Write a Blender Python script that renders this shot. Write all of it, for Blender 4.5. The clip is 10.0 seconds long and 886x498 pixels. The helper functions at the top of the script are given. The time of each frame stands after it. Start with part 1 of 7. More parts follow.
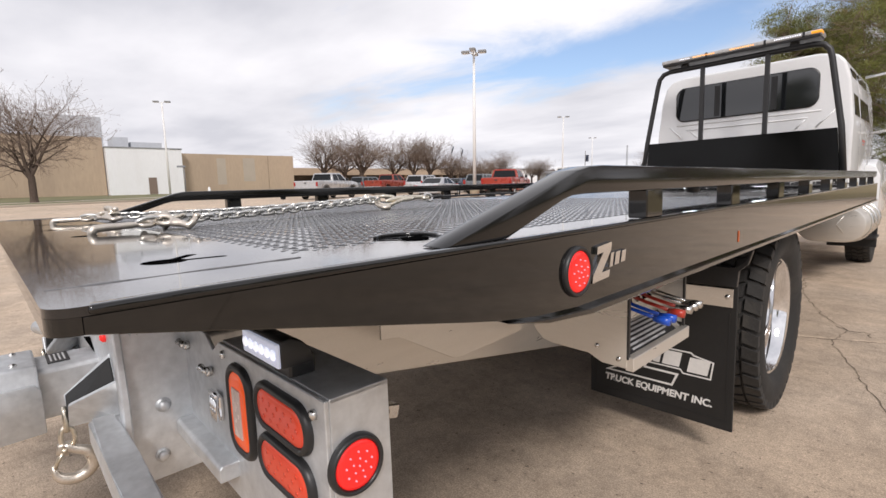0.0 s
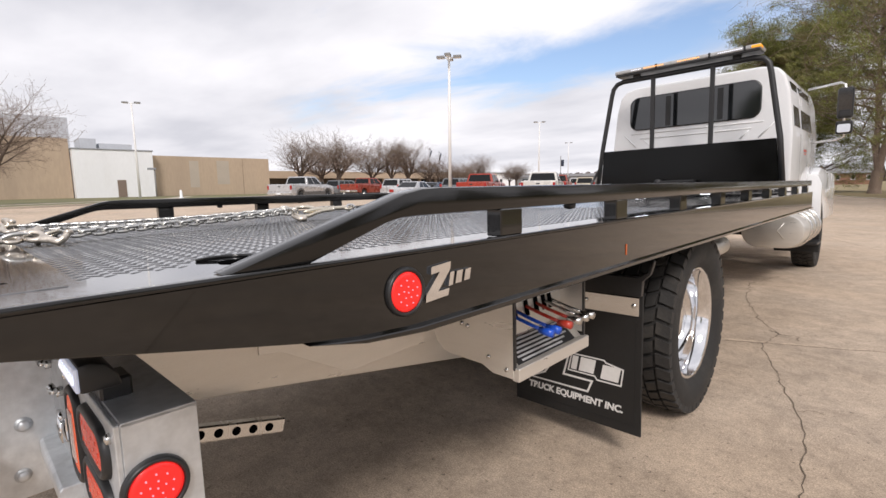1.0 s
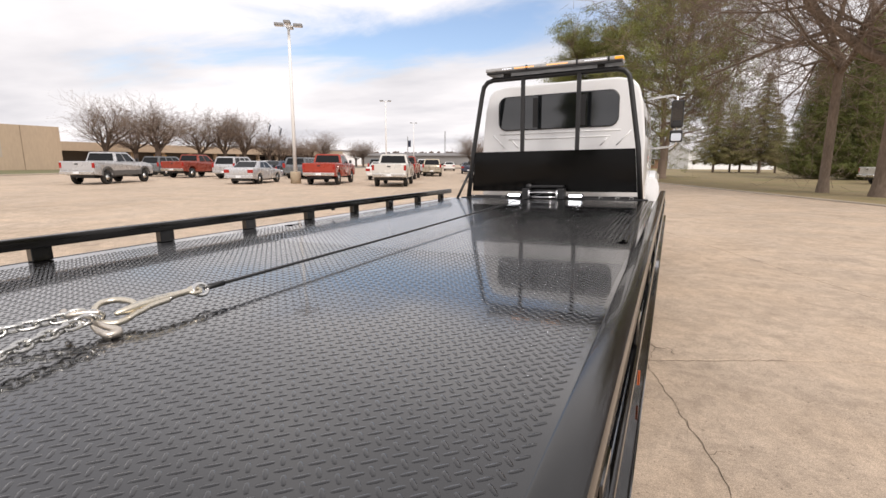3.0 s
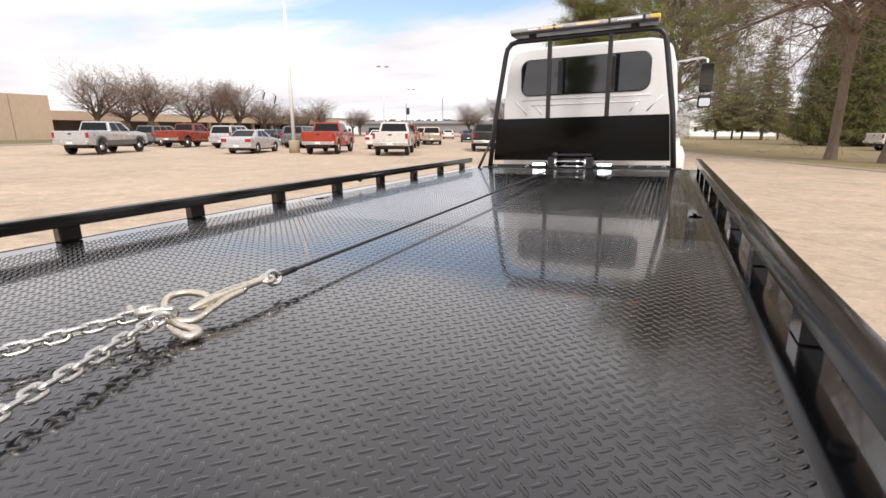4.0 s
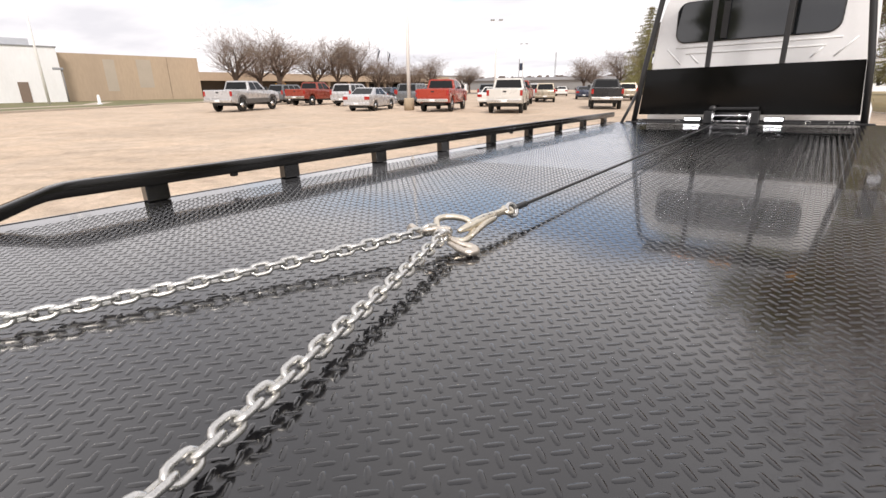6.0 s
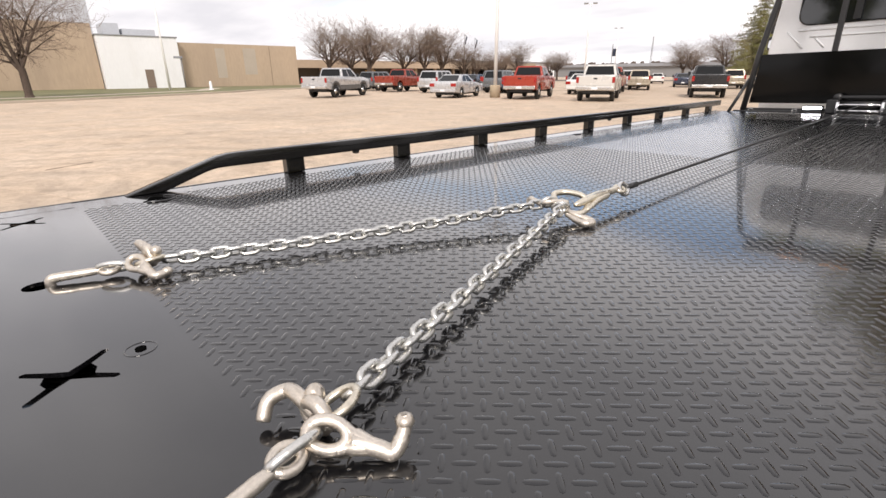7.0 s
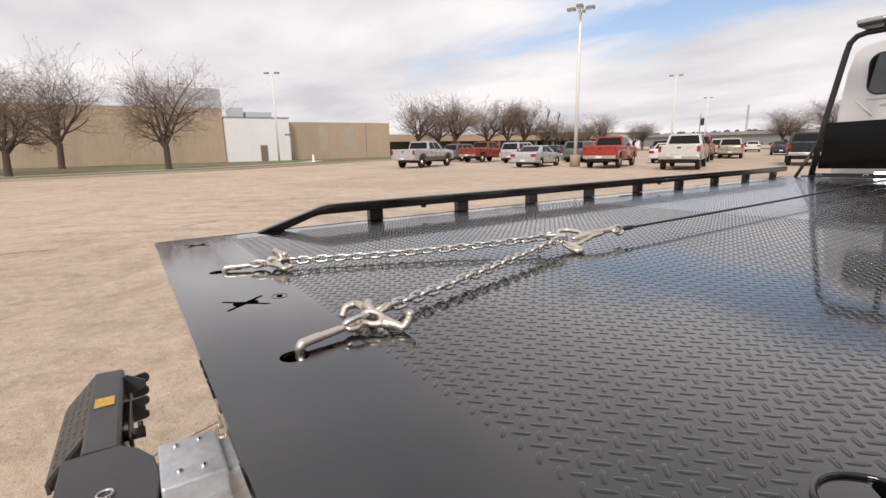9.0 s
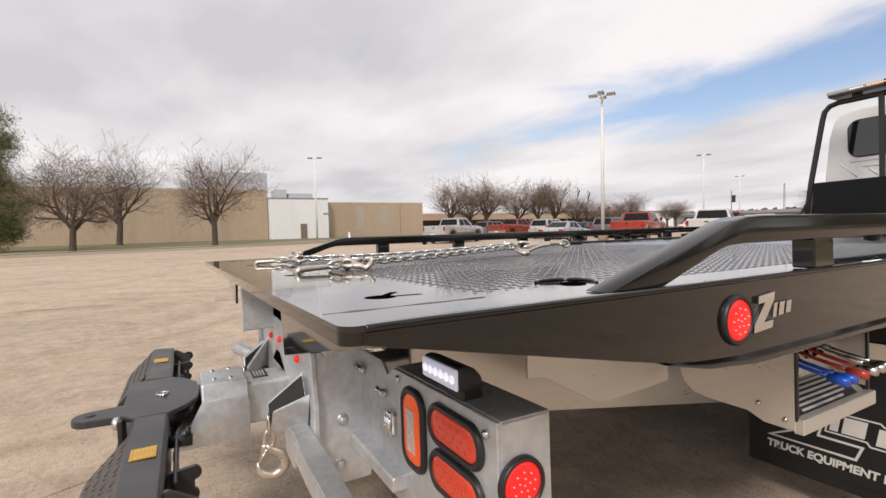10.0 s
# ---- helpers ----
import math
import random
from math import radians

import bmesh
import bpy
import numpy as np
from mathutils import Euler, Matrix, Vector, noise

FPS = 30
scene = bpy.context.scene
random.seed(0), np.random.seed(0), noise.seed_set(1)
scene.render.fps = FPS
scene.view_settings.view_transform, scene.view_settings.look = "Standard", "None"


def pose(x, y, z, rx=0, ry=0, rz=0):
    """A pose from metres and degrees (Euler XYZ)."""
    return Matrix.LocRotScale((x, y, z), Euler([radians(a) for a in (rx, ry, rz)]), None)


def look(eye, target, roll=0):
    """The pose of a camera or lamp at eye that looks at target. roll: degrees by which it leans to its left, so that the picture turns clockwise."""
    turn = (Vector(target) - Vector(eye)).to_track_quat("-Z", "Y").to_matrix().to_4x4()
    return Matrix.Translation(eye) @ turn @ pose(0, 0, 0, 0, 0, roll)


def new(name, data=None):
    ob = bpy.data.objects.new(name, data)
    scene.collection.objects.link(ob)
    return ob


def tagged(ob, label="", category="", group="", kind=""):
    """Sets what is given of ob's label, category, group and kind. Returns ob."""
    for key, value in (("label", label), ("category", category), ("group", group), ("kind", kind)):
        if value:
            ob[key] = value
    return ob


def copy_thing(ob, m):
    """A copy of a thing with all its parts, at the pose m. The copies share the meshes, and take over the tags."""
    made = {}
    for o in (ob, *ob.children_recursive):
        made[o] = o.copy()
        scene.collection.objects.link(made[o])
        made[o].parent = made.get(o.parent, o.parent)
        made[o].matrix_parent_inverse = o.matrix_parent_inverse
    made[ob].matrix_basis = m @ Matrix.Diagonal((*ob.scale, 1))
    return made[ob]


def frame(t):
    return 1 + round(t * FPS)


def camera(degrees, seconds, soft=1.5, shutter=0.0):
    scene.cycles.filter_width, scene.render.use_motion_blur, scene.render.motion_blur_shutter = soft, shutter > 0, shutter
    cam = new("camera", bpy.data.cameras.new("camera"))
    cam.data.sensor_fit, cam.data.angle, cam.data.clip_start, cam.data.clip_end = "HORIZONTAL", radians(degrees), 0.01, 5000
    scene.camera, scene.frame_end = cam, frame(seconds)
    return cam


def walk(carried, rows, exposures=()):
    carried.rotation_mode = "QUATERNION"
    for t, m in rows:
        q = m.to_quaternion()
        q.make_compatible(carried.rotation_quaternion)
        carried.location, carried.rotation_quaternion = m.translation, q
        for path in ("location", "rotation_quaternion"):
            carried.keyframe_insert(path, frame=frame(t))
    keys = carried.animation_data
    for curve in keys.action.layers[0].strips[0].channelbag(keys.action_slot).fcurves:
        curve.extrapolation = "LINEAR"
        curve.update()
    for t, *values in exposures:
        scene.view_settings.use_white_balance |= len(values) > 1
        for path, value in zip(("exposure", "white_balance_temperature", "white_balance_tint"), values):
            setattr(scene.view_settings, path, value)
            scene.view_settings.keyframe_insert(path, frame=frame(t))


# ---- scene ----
cam = camera(86.3, 10.0)
PATH = [
    (0, (1.735, 0.019, 1.159), (0.294, 1.383, 0.909), -1.9),
    (0.5, (1.843, 0.111, 1.171), (0.403, 1.48, 0.938), -1.8),
    (1, (1.939, 0.197, 1.185), (0.558, 1.624, 0.947), -1.7),
    (1.5, (1.998, 0.236, 1.227), (0.741, 1.776, 1.005), -1.6),
    (2, (1.851, 0.315, 1.393), (0.782, 1.972, 1.061), -1.7),
    (2.5, (1.597, 0.436, 1.484), (0.691, 2.189, 1.158), -1.5),
    (2.7, (1.485, 0.523, 1.483), (0.612, 2.293, 1.16), -1.3),
    (4, (0.994, 0.619, 1.486), (0.159, 2.374, 1.016), -1.1),
    (4.5, (0.861, 0.58, 1.465), (0.014, 2.318, 0.955), -1.2),
    (5, (0.792, 0.517, 1.456), (-0.147, 2.202, 0.93), -1.3),
    (5.5, (0.754, 0.438, 1.45), (-0.28, 2.04, 0.848), -1.4),
    (6, (0.724, 0.353, 1.442), (-0.451, 1.848, 0.822), -1.5),
    (7.3, (0.747, 0.112, 1.429), (-0.691, 1.33, 0.758), -1.3),
    (7.5, (0.756, 0.08, 1.419), (-0.7, 1.272, 0.741), -1.3),
    (8, (0.779, 0.021, 1.413), (-0.703, 1.165, 0.709), -1.4),
    (8.5, (0.859, -0.011, 1.416), (-0.65, 1.118, 0.746), -1.4),
    (9, (1.227, -0.033, 1.422), (-0.43, 1.021, 1.042), -1.9),
    (9.5, (1.596, -0.121, 1.344), (-0.149, 0.843, 1.18), -1.8),
    (10, (1.786, -0.106, 1.173), (0.034, 0.857, 1.125), -2.0),
]
LEVEL = pose(0, 0, 0, 0, -1.4, 0)  # the truck leans a little on the lot
EXPOSURES = [(0.0, 0.25), (1.0, 0.28), (2.0, 0.3), (2.5, 0.3), (4.0, 0.54), (4.5, 0.57), (5.5, 0.62), (6.0, 0.6), (7.5, 0.54), (8.0, 0.54), (8.5, 0.48), (9.0, 0.17), (9.5, 0.12), (10.0, 0.12)]
walk(cam, [(t, LEVEL @ look(eye, target, roll)) for t, eye, target, roll in PATH], [(t, v, 6350 if t < 1.5 else 6600, 15) for t, v in EXPOSURES])

# ---- world, sun, exposure ----
world = bpy.data.worlds.new("sky")
scene.world = world
world.use_nodes = True
SUN_ELEVATION, SUN_AZIMUTH = radians(43), radians(134)  # azimuth clockwise from +y


def sky_nodes():
    nt = world.node_tree
    nt.nodes.clear()
    N, L = nt.nodes.new, nt.links.new
    out, bg = N("ShaderNodeOutputWorld"), N("ShaderNodeBackground")
    sky = N("ShaderNodeTexSky")
    sky.sky_type, sky.sun_disc = "NISHITA", False
    sky.sun_elevation, sky.sun_rotation = SUN_ELEVATION, SUN_AZIMUTH
    sky.dust_density, sky.air_density = 2.0, 1.0
    tc = N("ShaderNodeTexCoord")
    sep = N("ShaderNodeSeparateXYZ")
    L(tc.outputs["Generated"], sep.inputs[0])
    # flat cloud layer: direction projected on a plane overhead
    zc = N("ShaderNodeMath"); zc.operation = "MAXIMUM"; zc.inputs[1].default_value = 0.0
    L(sep.outputs["Z"], zc.inputs[0])
    zz = N("ShaderNodeMath"); zz.operation = "ADD"; zz.inputs[1].default_value = 0.13
    L(zc.outputs[0], zz.inputs[0])
    comb = N("ShaderNodeCombineXYZ")
    for k, o in enumerate(("X", "Y")):
        d = N("ShaderNodeMath"); d.operation = "DIVIDE"
        L(sep.outputs[o], d.inputs[0]); L(zz.outputs[0], d.inputs[1]); L(d.outputs[0], comb.inputs[k])
    # streaks run along one direction; u along them, w across
    def dot(vec, off):
        d = N("ShaderNodeVectorMath"); d.operation = "DOT_PRODUCT"; d.inputs[1].default_value = vec
        L(comb.outputs[0], d.inputs[0])
        a = N("ShaderNodeMath"); a.operation = "ADD"; a.inputs[1].default_value = off
        L(d.outputs["Value"], a.inputs[0])
        return a.outputs[0]

    c, s = math.cos(radians(STREAK)), math.sin(radians(STREAK))
    du, dw = dot((c, s, 0), -(GAP[0] * c + GAP[1] * s)), dot((-s, c, 0), -(-GAP[0] * s + GAP[1] * c))

    def scaled(u, w, ku, kw):
        k = N("ShaderNodeCombineXYZ")
        for i, (v, f) in enumerate(((u, ku), (w, kw))):
            m = N("ShaderNodeMath"); m.operation = "MULTIPLY"; m.inputs[1].default_value = f
            L(v, m.inputs[0]); L(m.outputs[0], k.inputs[i])
        return k.outputs[0]

    streak = scaled(du, dw, 0.68, 1.05)
    n1 = N("ShaderNodeTexNoise"); n1.inputs["Scale"].default_value = 1.15; n1.inputs["Detail"].default_value = 8; n1.inputs["Roughness"].default_value = 0.58
    n1.inputs["Distortion"].default_value = 0.5
    L(streak, n1.inputs["Vector"])
    # the break in the cloud lies ahead of the truck
    gl = N("ShaderNodeVectorMath"); gl.operation = "LENGTH"
    L(scaled(du, dw, 1 / 2.0, 1 / 0.72), gl.inputs[0])
    gr = N("ShaderNodeMapRange"); gr.inputs["From Min"].default_value = 0.0; gr.inputs["From Max"].default_value = 1.3
    gr.inputs["To Min"].default_value = -0.22; gr.inputs["To Max"].default_value = 0.26
    L(gl.outputs["Value"], gr.inputs["Value"])
    ad = N("ShaderNodeMath"); ad.operation = "ADD"
    L(n1.outputs["Fac"], ad.inputs[0]); L(gr.outputs[0], ad.inputs[1])
    cov = N("ShaderNodeMapRange"); cov.interpolation_type = "SMOOTHSTEP"
    cov.inputs["From Min"].default_value = 0.30; cov.inputs["From Max"].default_value = 0.63
    L(ad.outputs[0], cov.inputs["Value"])
    # shading within the cloud
    n2 = N("ShaderNodeTexNoise"); n2.inputs["Scale"].default_value = 0.7; n2.inputs["Detail"].default_value = 6; n2.inputs["Roughness"].default_value = 0.5
    L(streak, n2.inputs["Vector"])
    cr = N("ShaderNodeValToRGB")
    cr.color_ramp.elements[0].position, cr.color_ramp.elements[0].color = 0.36, (5.25, 5.32, 5.5, 1)
    cr.color_ramp.elements[1].position, cr.color_ramp.elements[1].color = 0.6, (7.85, 7.8, 7.72, 1)
    L(n2.outputs["Fac"], cr.inputs[0])
    mix = N("ShaderNodeMix"); mix.data_type = "RGBA"
    clear = N("ShaderNodeVectorMath"); clear.operation = "SCALE"; clear.inputs["Scale"].default_value = 1.3
    L(sky.outputs[0], clear.inputs[0])
    L(cov.outputs[0], mix.inputs["Factor"]); L(clear.outputs[0], mix.inputs["A"]); L(cr.outputs[0], mix.inputs["B"])
    L(mix.outputs["Result"], bg.inputs["Color"])
    bg.inputs["Strength"].default_value = 0.11
    L(bg.outputs[0], out.inputs[0])


GAP, STREAK = (-1.42, 2.3), 4
sky_nodes()
sun = new("sun", bpy.data.lights.new("sun", "SUN"))
sun.data.energy, sun.data.angle, sun.data.color = 1.85, radians(14), (1.0, 0.95, 0.87)
sun.matrix_world = look((0, 0, 60), Vector((0, 0, 60)) - Vector((math.sin(SUN_AZIMUTH) * math.cos(SUN_ELEVATION), math.cos(SUN_AZIMUTH) * math.cos(SUN_ELEVATION), math.sin(SUN_ELEVATION))))


# ---- materials ----
def mat(name, color, rough=0.5, metal=0.0, vary=0.12, scale=4.0, fine=60.0, bump=0.0, stain=None, stain_amount=0.0, coat=0.0, spec=0.5, per_object=0.0, rough_vary=0.08, stretch=(1, 1, 1), bump_scale=None):
    m = bpy.data.materials.new(name)
    m.use_nodes = True
    nt = m.node_tree
    N, L = nt.nodes.new, nt.links.new
    b = nt.nodes["Principled BSDF"]
    b.inputs["Metallic"].default_value = metal
    b.inputs["Specular IOR Level"].default_value = spec
    b.inputs["Coat Weight"].default_value = coat
    b.inputs["Coat Roughness"].default_value = 0.04
    tc, mp = N("ShaderNodeTexCoord"), N("ShaderNodeMapping")
    mp.inputs["Scale"].default_value = stretch
    L(tc.outputs["Object"], mp.inputs[0])
    n1, n2 = N("ShaderNodeTexNoise"), N("ShaderNodeTexNoise")
    for n, s, d in ((n1, scale, 5), (n2, fine, 4)):
        n.inputs["Scale"].default_value, n.inputs["Detail"].default_value = s, d
        L(mp.outputs[0], n.inputs["Vector"])
    add = N("ShaderNodeMath"); add.operation = "ADD"
    L(n1.outputs["Fac"], add.inputs[0]); L(n2.outputs["Fac"], add.inputs[1])
    if per_object:
        oi = N("ShaderNodeObjectInfo")
        r = N("ShaderNodeMapRange"); r.inputs["To Min"].default_value, r.inputs["To Max"].default_value = -per_object, per_object
        L(oi.outputs["Random"], r.inputs["Value"])
        a2 = N("ShaderNodeMath"); a2.operation = "ADD"
        L(add.outputs[0], a2.inputs[0]); L(r.outputs[0], a2.inputs[1])
        add = a2
    mr = N("ShaderNodeMapRange")
    mr.inputs["From Min"].default_value, mr.inputs["From Max"].default_value = 0.6, 1.4
    mr.inputs["To Min"].default_value, mr.inputs["To Max"].default_value = 1 - vary, 1 + vary
    L(add.outputs[0], mr.inputs["Value"])
    mul = N("ShaderNodeVectorMath"); mul.operation = "SCALE"
    mul.inputs[0].default_value = color[:3]
    L(mr.outputs[0], mul.inputs["Scale"])
    col = mul.outputs[0]
    if stain:
        n3 = N("ShaderNodeTexNoise"); n3.inputs["Scale"].default_value = scale * 0.45; n3.inputs["Detail"].default_value = 8; n3.inputs["Roughness"].default_value = 0.65
        L(mp.outputs[0], n3.inputs["Vector"])
        sr = N("ShaderNodeMapRange"); sr.interpolation_type = "SMOOTHSTEP"
        sr.inputs["From Min"].default_value, sr.inputs["From Max"].default_value, sr.inputs["To Max"].default_value = 0.5, 0.72, stain_amount
        L(n3.outputs["Fac"], sr.inputs["Value"])
        mx = N("ShaderNodeMix"); mx.data_type = "RGBA"; mx.inputs["B"].default_value = (*stain, 1)
        L(sr.outputs[0], mx.inputs["Factor"]); L(col, mx.inputs["A"])
        col = mx.outputs["Result"]
    L(col, b.inputs["Base Color"])
    rr = N("ShaderNodeMapRange")
    rr.inputs["From Min"].default_value, rr.inputs["From Max"].default_value = 0.3, 0.7
    rr.inputs["To Min"].default_value, rr.inputs["To Max"].default_value = max(0.02, rough - rough_vary), min(1, rough + rough_vary)
    L(n1.outputs["Fac"], rr.inputs["Value"]); L(rr.outputs[0], b.inputs["Roughness"])
    if bump:
        bp = N("ShaderNodeBump"); bp.inputs["Strength"].default_value = bump; bp.inputs["Distance"].default_value = 0.01
        nb = n2
        if bump_scale:
            nb = N("ShaderNodeTexNoise"); nb.inputs["Scale"].default_value, nb.inputs["Detail"].default_value = bump_scale, 4
            L(mp.outputs[0], nb.inputs["Vector"])
        L(nb.outputs["Fac"], bp.inputs["Height"]); L(bp.outputs[0], b.inputs["Normal"])
    return m


def glow(name, color, strength):
    m = bpy.data.materials.new(name)
    m.use_nodes = True
    b = m.node_tree.nodes["Principled BSDF"]
    b.inputs["Base Color"].default_value = (*color, 1)
    b.inputs["Roughness"].default_value = 0.25
    b.inputs["Emission Color"].default_value = (*color, 1)
    b.inputs["Emission Strength"].default_value = strength
    return m


black_paint = mat("black_paint", (0.006, 0.0055, 0.005), 0.08, vary=0.3, scale=3, fine=220, coat=1.0, spec=0.15, rough_vary=0.04, bump=0.01, bump_scale=9)
rail_paint = mat("rail_paint", (0.006, 0.0055, 0.005), 0.17, vary=0.3, scale=3, fine=220, coat=0.25, spec=0.4, rough_vary=0.05, bump=0.01, bump_scale=40)
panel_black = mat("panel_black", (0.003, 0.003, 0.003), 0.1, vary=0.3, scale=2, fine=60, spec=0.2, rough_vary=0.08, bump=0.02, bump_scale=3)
deck_paint = mat("deck_paint", (0.006, 0.006, 0.007), 0.1, vary=0.3, scale=2.5, fine=140, coat=0.78, spec=0.5, rough_vary=0.04, bump=0.01, bump_scale=240)
tail_paint = mat("tail_paint", (0.006, 0.006, 0.007), 0.1, vary=0.3, scale=2.5, fine=140, coat=0.75, spec=0.5, rough_vary=0.04, bump=0.01, bump_scale=240)
weld = mat("weld", (0.14, 0.14, 0.145), 0.45, vary=0.3, scale=30)
satin_black = mat("satin_black", (0.02, 0.02, 0.021), 0.38, vary=0.2, scale=6, fine=90)
rubber = mat("rubber", (0.022, 0.021, 0.02), 0.78, vary=0.25, scale=8, fine=120, bump=0.15, stain=(0.06, 0.052, 0.043), stain_amount=0.5)
tread_rubber = mat("tread_rubber", (0.03, 0.028, 0.026), 0.8, vary=0.3, scale=9, fine=120, bump=0.15, stain=(0.075, 0.065, 0.052), stain_amount=0.6)
flap_rubber = mat("flap_rubber", (0.012, 0.012, 0.012), 0.55, vary=0.2, scale=5, fine=80, bump=0.06)
galvanised = mat("galvanised", (0.64, 0.66, 0.68), 0.46, metal=0.65, vary=0.2, scale=6, fine=45, rough_vary=0.14, bump=0.04, stain=(0.33, 0.32, 0.3), stain_amount=0.4)
aluminium = mat("aluminium", (0.72, 0.69, 0.64), 0.33, metal=0.62, vary=0.07, scale=5, fine=160, stretch=(1, 1, 6), rough_vary=0.06)
stainless = mat("stainless", (0.7, 0.69, 0.67), 0.24, metal=1.0, vary=0.06, scale=4, fine=140, stretch=(1, 8, 1))
chrome = mat("chrome", (0.82, 0.82, 0.83), 0.07, metal=1.0, vary=0.04, scale=6, fine=60, rough_vary=0.03)
zinc = mat("zinc", (0.64, 0.635, 0.61), 0.3, metal=1.0, vary=0.22, scale=40, fine=260, rough_vary=0.12, bump=0.08, stain=(0.42, 0.36, 0.25), stain_amount=0.4)
gold_zinc = mat("gold_zinc", (0.71, 0.65, 0.54), 0.32, metal=0.95, vary=0.2, scale=25, fine=200, rough_vary=0.1)
forged_zinc = mat("forged_zinc", (0.66, 0.6, 0.525), 0.36, metal=0.9, vary=0.2, scale=45, fine=320, rough_vary=0.1, bump=0.08, stain=(0.42, 0.34, 0.24), stain_amount=0.35)
white_paint = mat("white_paint", (0.765, 0.775, 0.785), 0.2, vary=0.03, scale=3, fine=40, coat=0.5)
dark_glass = mat("dark_glass", (0.012, 0.014, 0.016), 0.05, vary=0.1, scale=2, fine=30, rough_vary=0.02, spec=0.9, coat=0.4)

car_glass = mat("car_glass", (0.008, 0.009, 0.01), 0.06, vary=0.1, rough_vary=0.02, spec=0.3)


def concrete_material():
    """Worn beige concrete: broad blotches, stains, sweeping tyre marks and a speckled, pitted surface."""
    m = bpy.data.materials.new("concrete")
    m.use_nodes = True
    nt = m.node_tree
    N, L = nt.nodes.new, nt.links.new
    b = nt.nodes["Principled BSDF"]
    b.inputs["Roughness"].default_value = 0.86
    b.inputs["Specular IOR Level"].default_value = 0.25
    geo = N("ShaderNodeNewGeometry")

    def noise_at(scale, detail, rough=0.55, distortion=0.0, stretch=None, turn=0.0):
        n = N("ShaderNodeTexNoise")
        n.inputs["Scale"].default_value, n.inputs["Detail"].default_value, n.inputs["Roughness"].default_value, n.inputs["Distortion"].default_value = scale, detail, rough, distortion
        if stretch:
            mp = N("ShaderNodeMapping"); mp.vector_type = "TEXTURE"
            mp.inputs["Scale"].default_value = stretch
            mp.inputs["Rotation"].default_value = (0, 0, radians(turn))
            L(geo.outputs["Position"], mp.inputs[0]); L(mp.outputs[0], n.inputs["Vector"])
        else:
            L(geo.outputs["Position"], n.inputs["Vector"])
        return n.outputs["Fac"]

    def ramp(v, lo, hi, a, c):
        r = N("ShaderNodeMapRange"); r.interpolation_type = "SMOOTHSTEP"
        for k, x in zip(("From Min", "From Max", "To Min", "To Max"), (lo, hi, a, c)):
            r.inputs[k].default_value = x
        L(v, r.inputs["Value"])
        return r.outputs[0]

    def times(x, y):
        k = N("ShaderNodeMath"); k.operation = "MULTIPLY"
        L(x, k.inputs[0]); L(y, k.inputs[1])
        return k.outputs[0]

    f = ramp(noise_at(0.22, 4), 0.35, 0.65, 0.94, 1.05)
    f = times(f, ramp(noise_at(0.8, 7, 0.7, 0.6), 0.52, 0.78, 1.0, 0.74))
    f = times(f, ramp(noise_at(1.3, 7, 0.7), 0.3, 0.7, 0.88, 1.08))
    f = times(f, ramp(noise_at(38, 4, 0.7), 0.28, 0.72, 0.88, 1.1))
    f = times(f, ramp(noise_at(13, 7, 0.75), 0.3, 0.7, 0.92, 1.06))
    f = times(f, ramp(noise_at(150, 2, 0.6), 0.3, 0.7, 0.74, 1.22))
    # pits where the surface has scaled, and hand-sized blotches
    f = times(f, ramp(noise_at(36, 4, 0.65), 0.31, 0.39, 0.45, 1.0))
    f = times(f, ramp(noise_at(5.5, 8, 0.72, 0.5), 0.32, 0.68, 0.86, 1.12))
    # tyre marks: wide arcs drawn over the lot
    wv = N("ShaderNodeTexWave"); wv.wave_type, wv.rings_direction = "RINGS", "Z"
    wv.inputs["Scale"].default_value, wv.inputs["Distortion"].default_value, wv.inputs["Detail"].default_value, wv.inputs["Detail Scale"].default_value = 0.3, 16.0, 5, 0.7
    mp = N("ShaderNodeMapping"); mp.inputs["Location"].default_value = (7.5, 1.5, 0)
    L(geo.outputs["Position"], mp.inputs[0]); L(mp.outputs[0], wv.inputs["Vector"])
    patch = ramp(noise_at(0.12, 2), 0.36, 0.55, 0.0, 1.0)
    spot = N("ShaderNodeVectorMath"); spot.operation = "DISTANCE"; spot.inputs[1].default_value = (-8.0, -2.5, 0)
    L(geo.outputs["Position"], spot.inputs[0])
    mark = times(times(ramp(wv.outputs["Fac"], 0.4, 1.0, 0.0, 0.14), patch), ramp(spot.outputs["Value"], 5.0, 13.0, 1.0, 0.0))
    inv = N("ShaderNodeMath"); inv.operation = "SUBTRACT"; inv.inputs[0].default_value = 1.0
    L(mark, inv.inputs[1])
    f = times(f, inv.outputs[0])
    oi = N("ShaderNodeObjectInfo")
    f = times(f, ramp(oi.outputs["Random"], 0.0, 1.0, 0.95, 1.05))
    # colour drifts between sandy and grey
    mx = N("ShaderNodeMix"); mx.data_type = "RGBA"
    mx.inputs["A"].default_value, mx.inputs["B"].default_value = (0.555, 0.435, 0.325, 1), (0.525, 0.423, 0.328, 1)
    L(ramp(noise_at(0.7, 5, 0.6), 0.35, 0.65, 0, 1), mx.inputs["Factor"])
    st = N("ShaderNodeMix"); st.data_type = "RGBA"; st.inputs["B"].default_value = (0.27, 0.215, 0.165, 1)
    L(ramp(noise_at(2.3, 9, 0.72), 0.54, 0.76, 0.0, 0.5), st.inputs["Factor"]); L(mx.outputs["Result"], st.inputs["A"])
    sc = N("ShaderNodeVectorMath"); sc.operation = "SCALE"
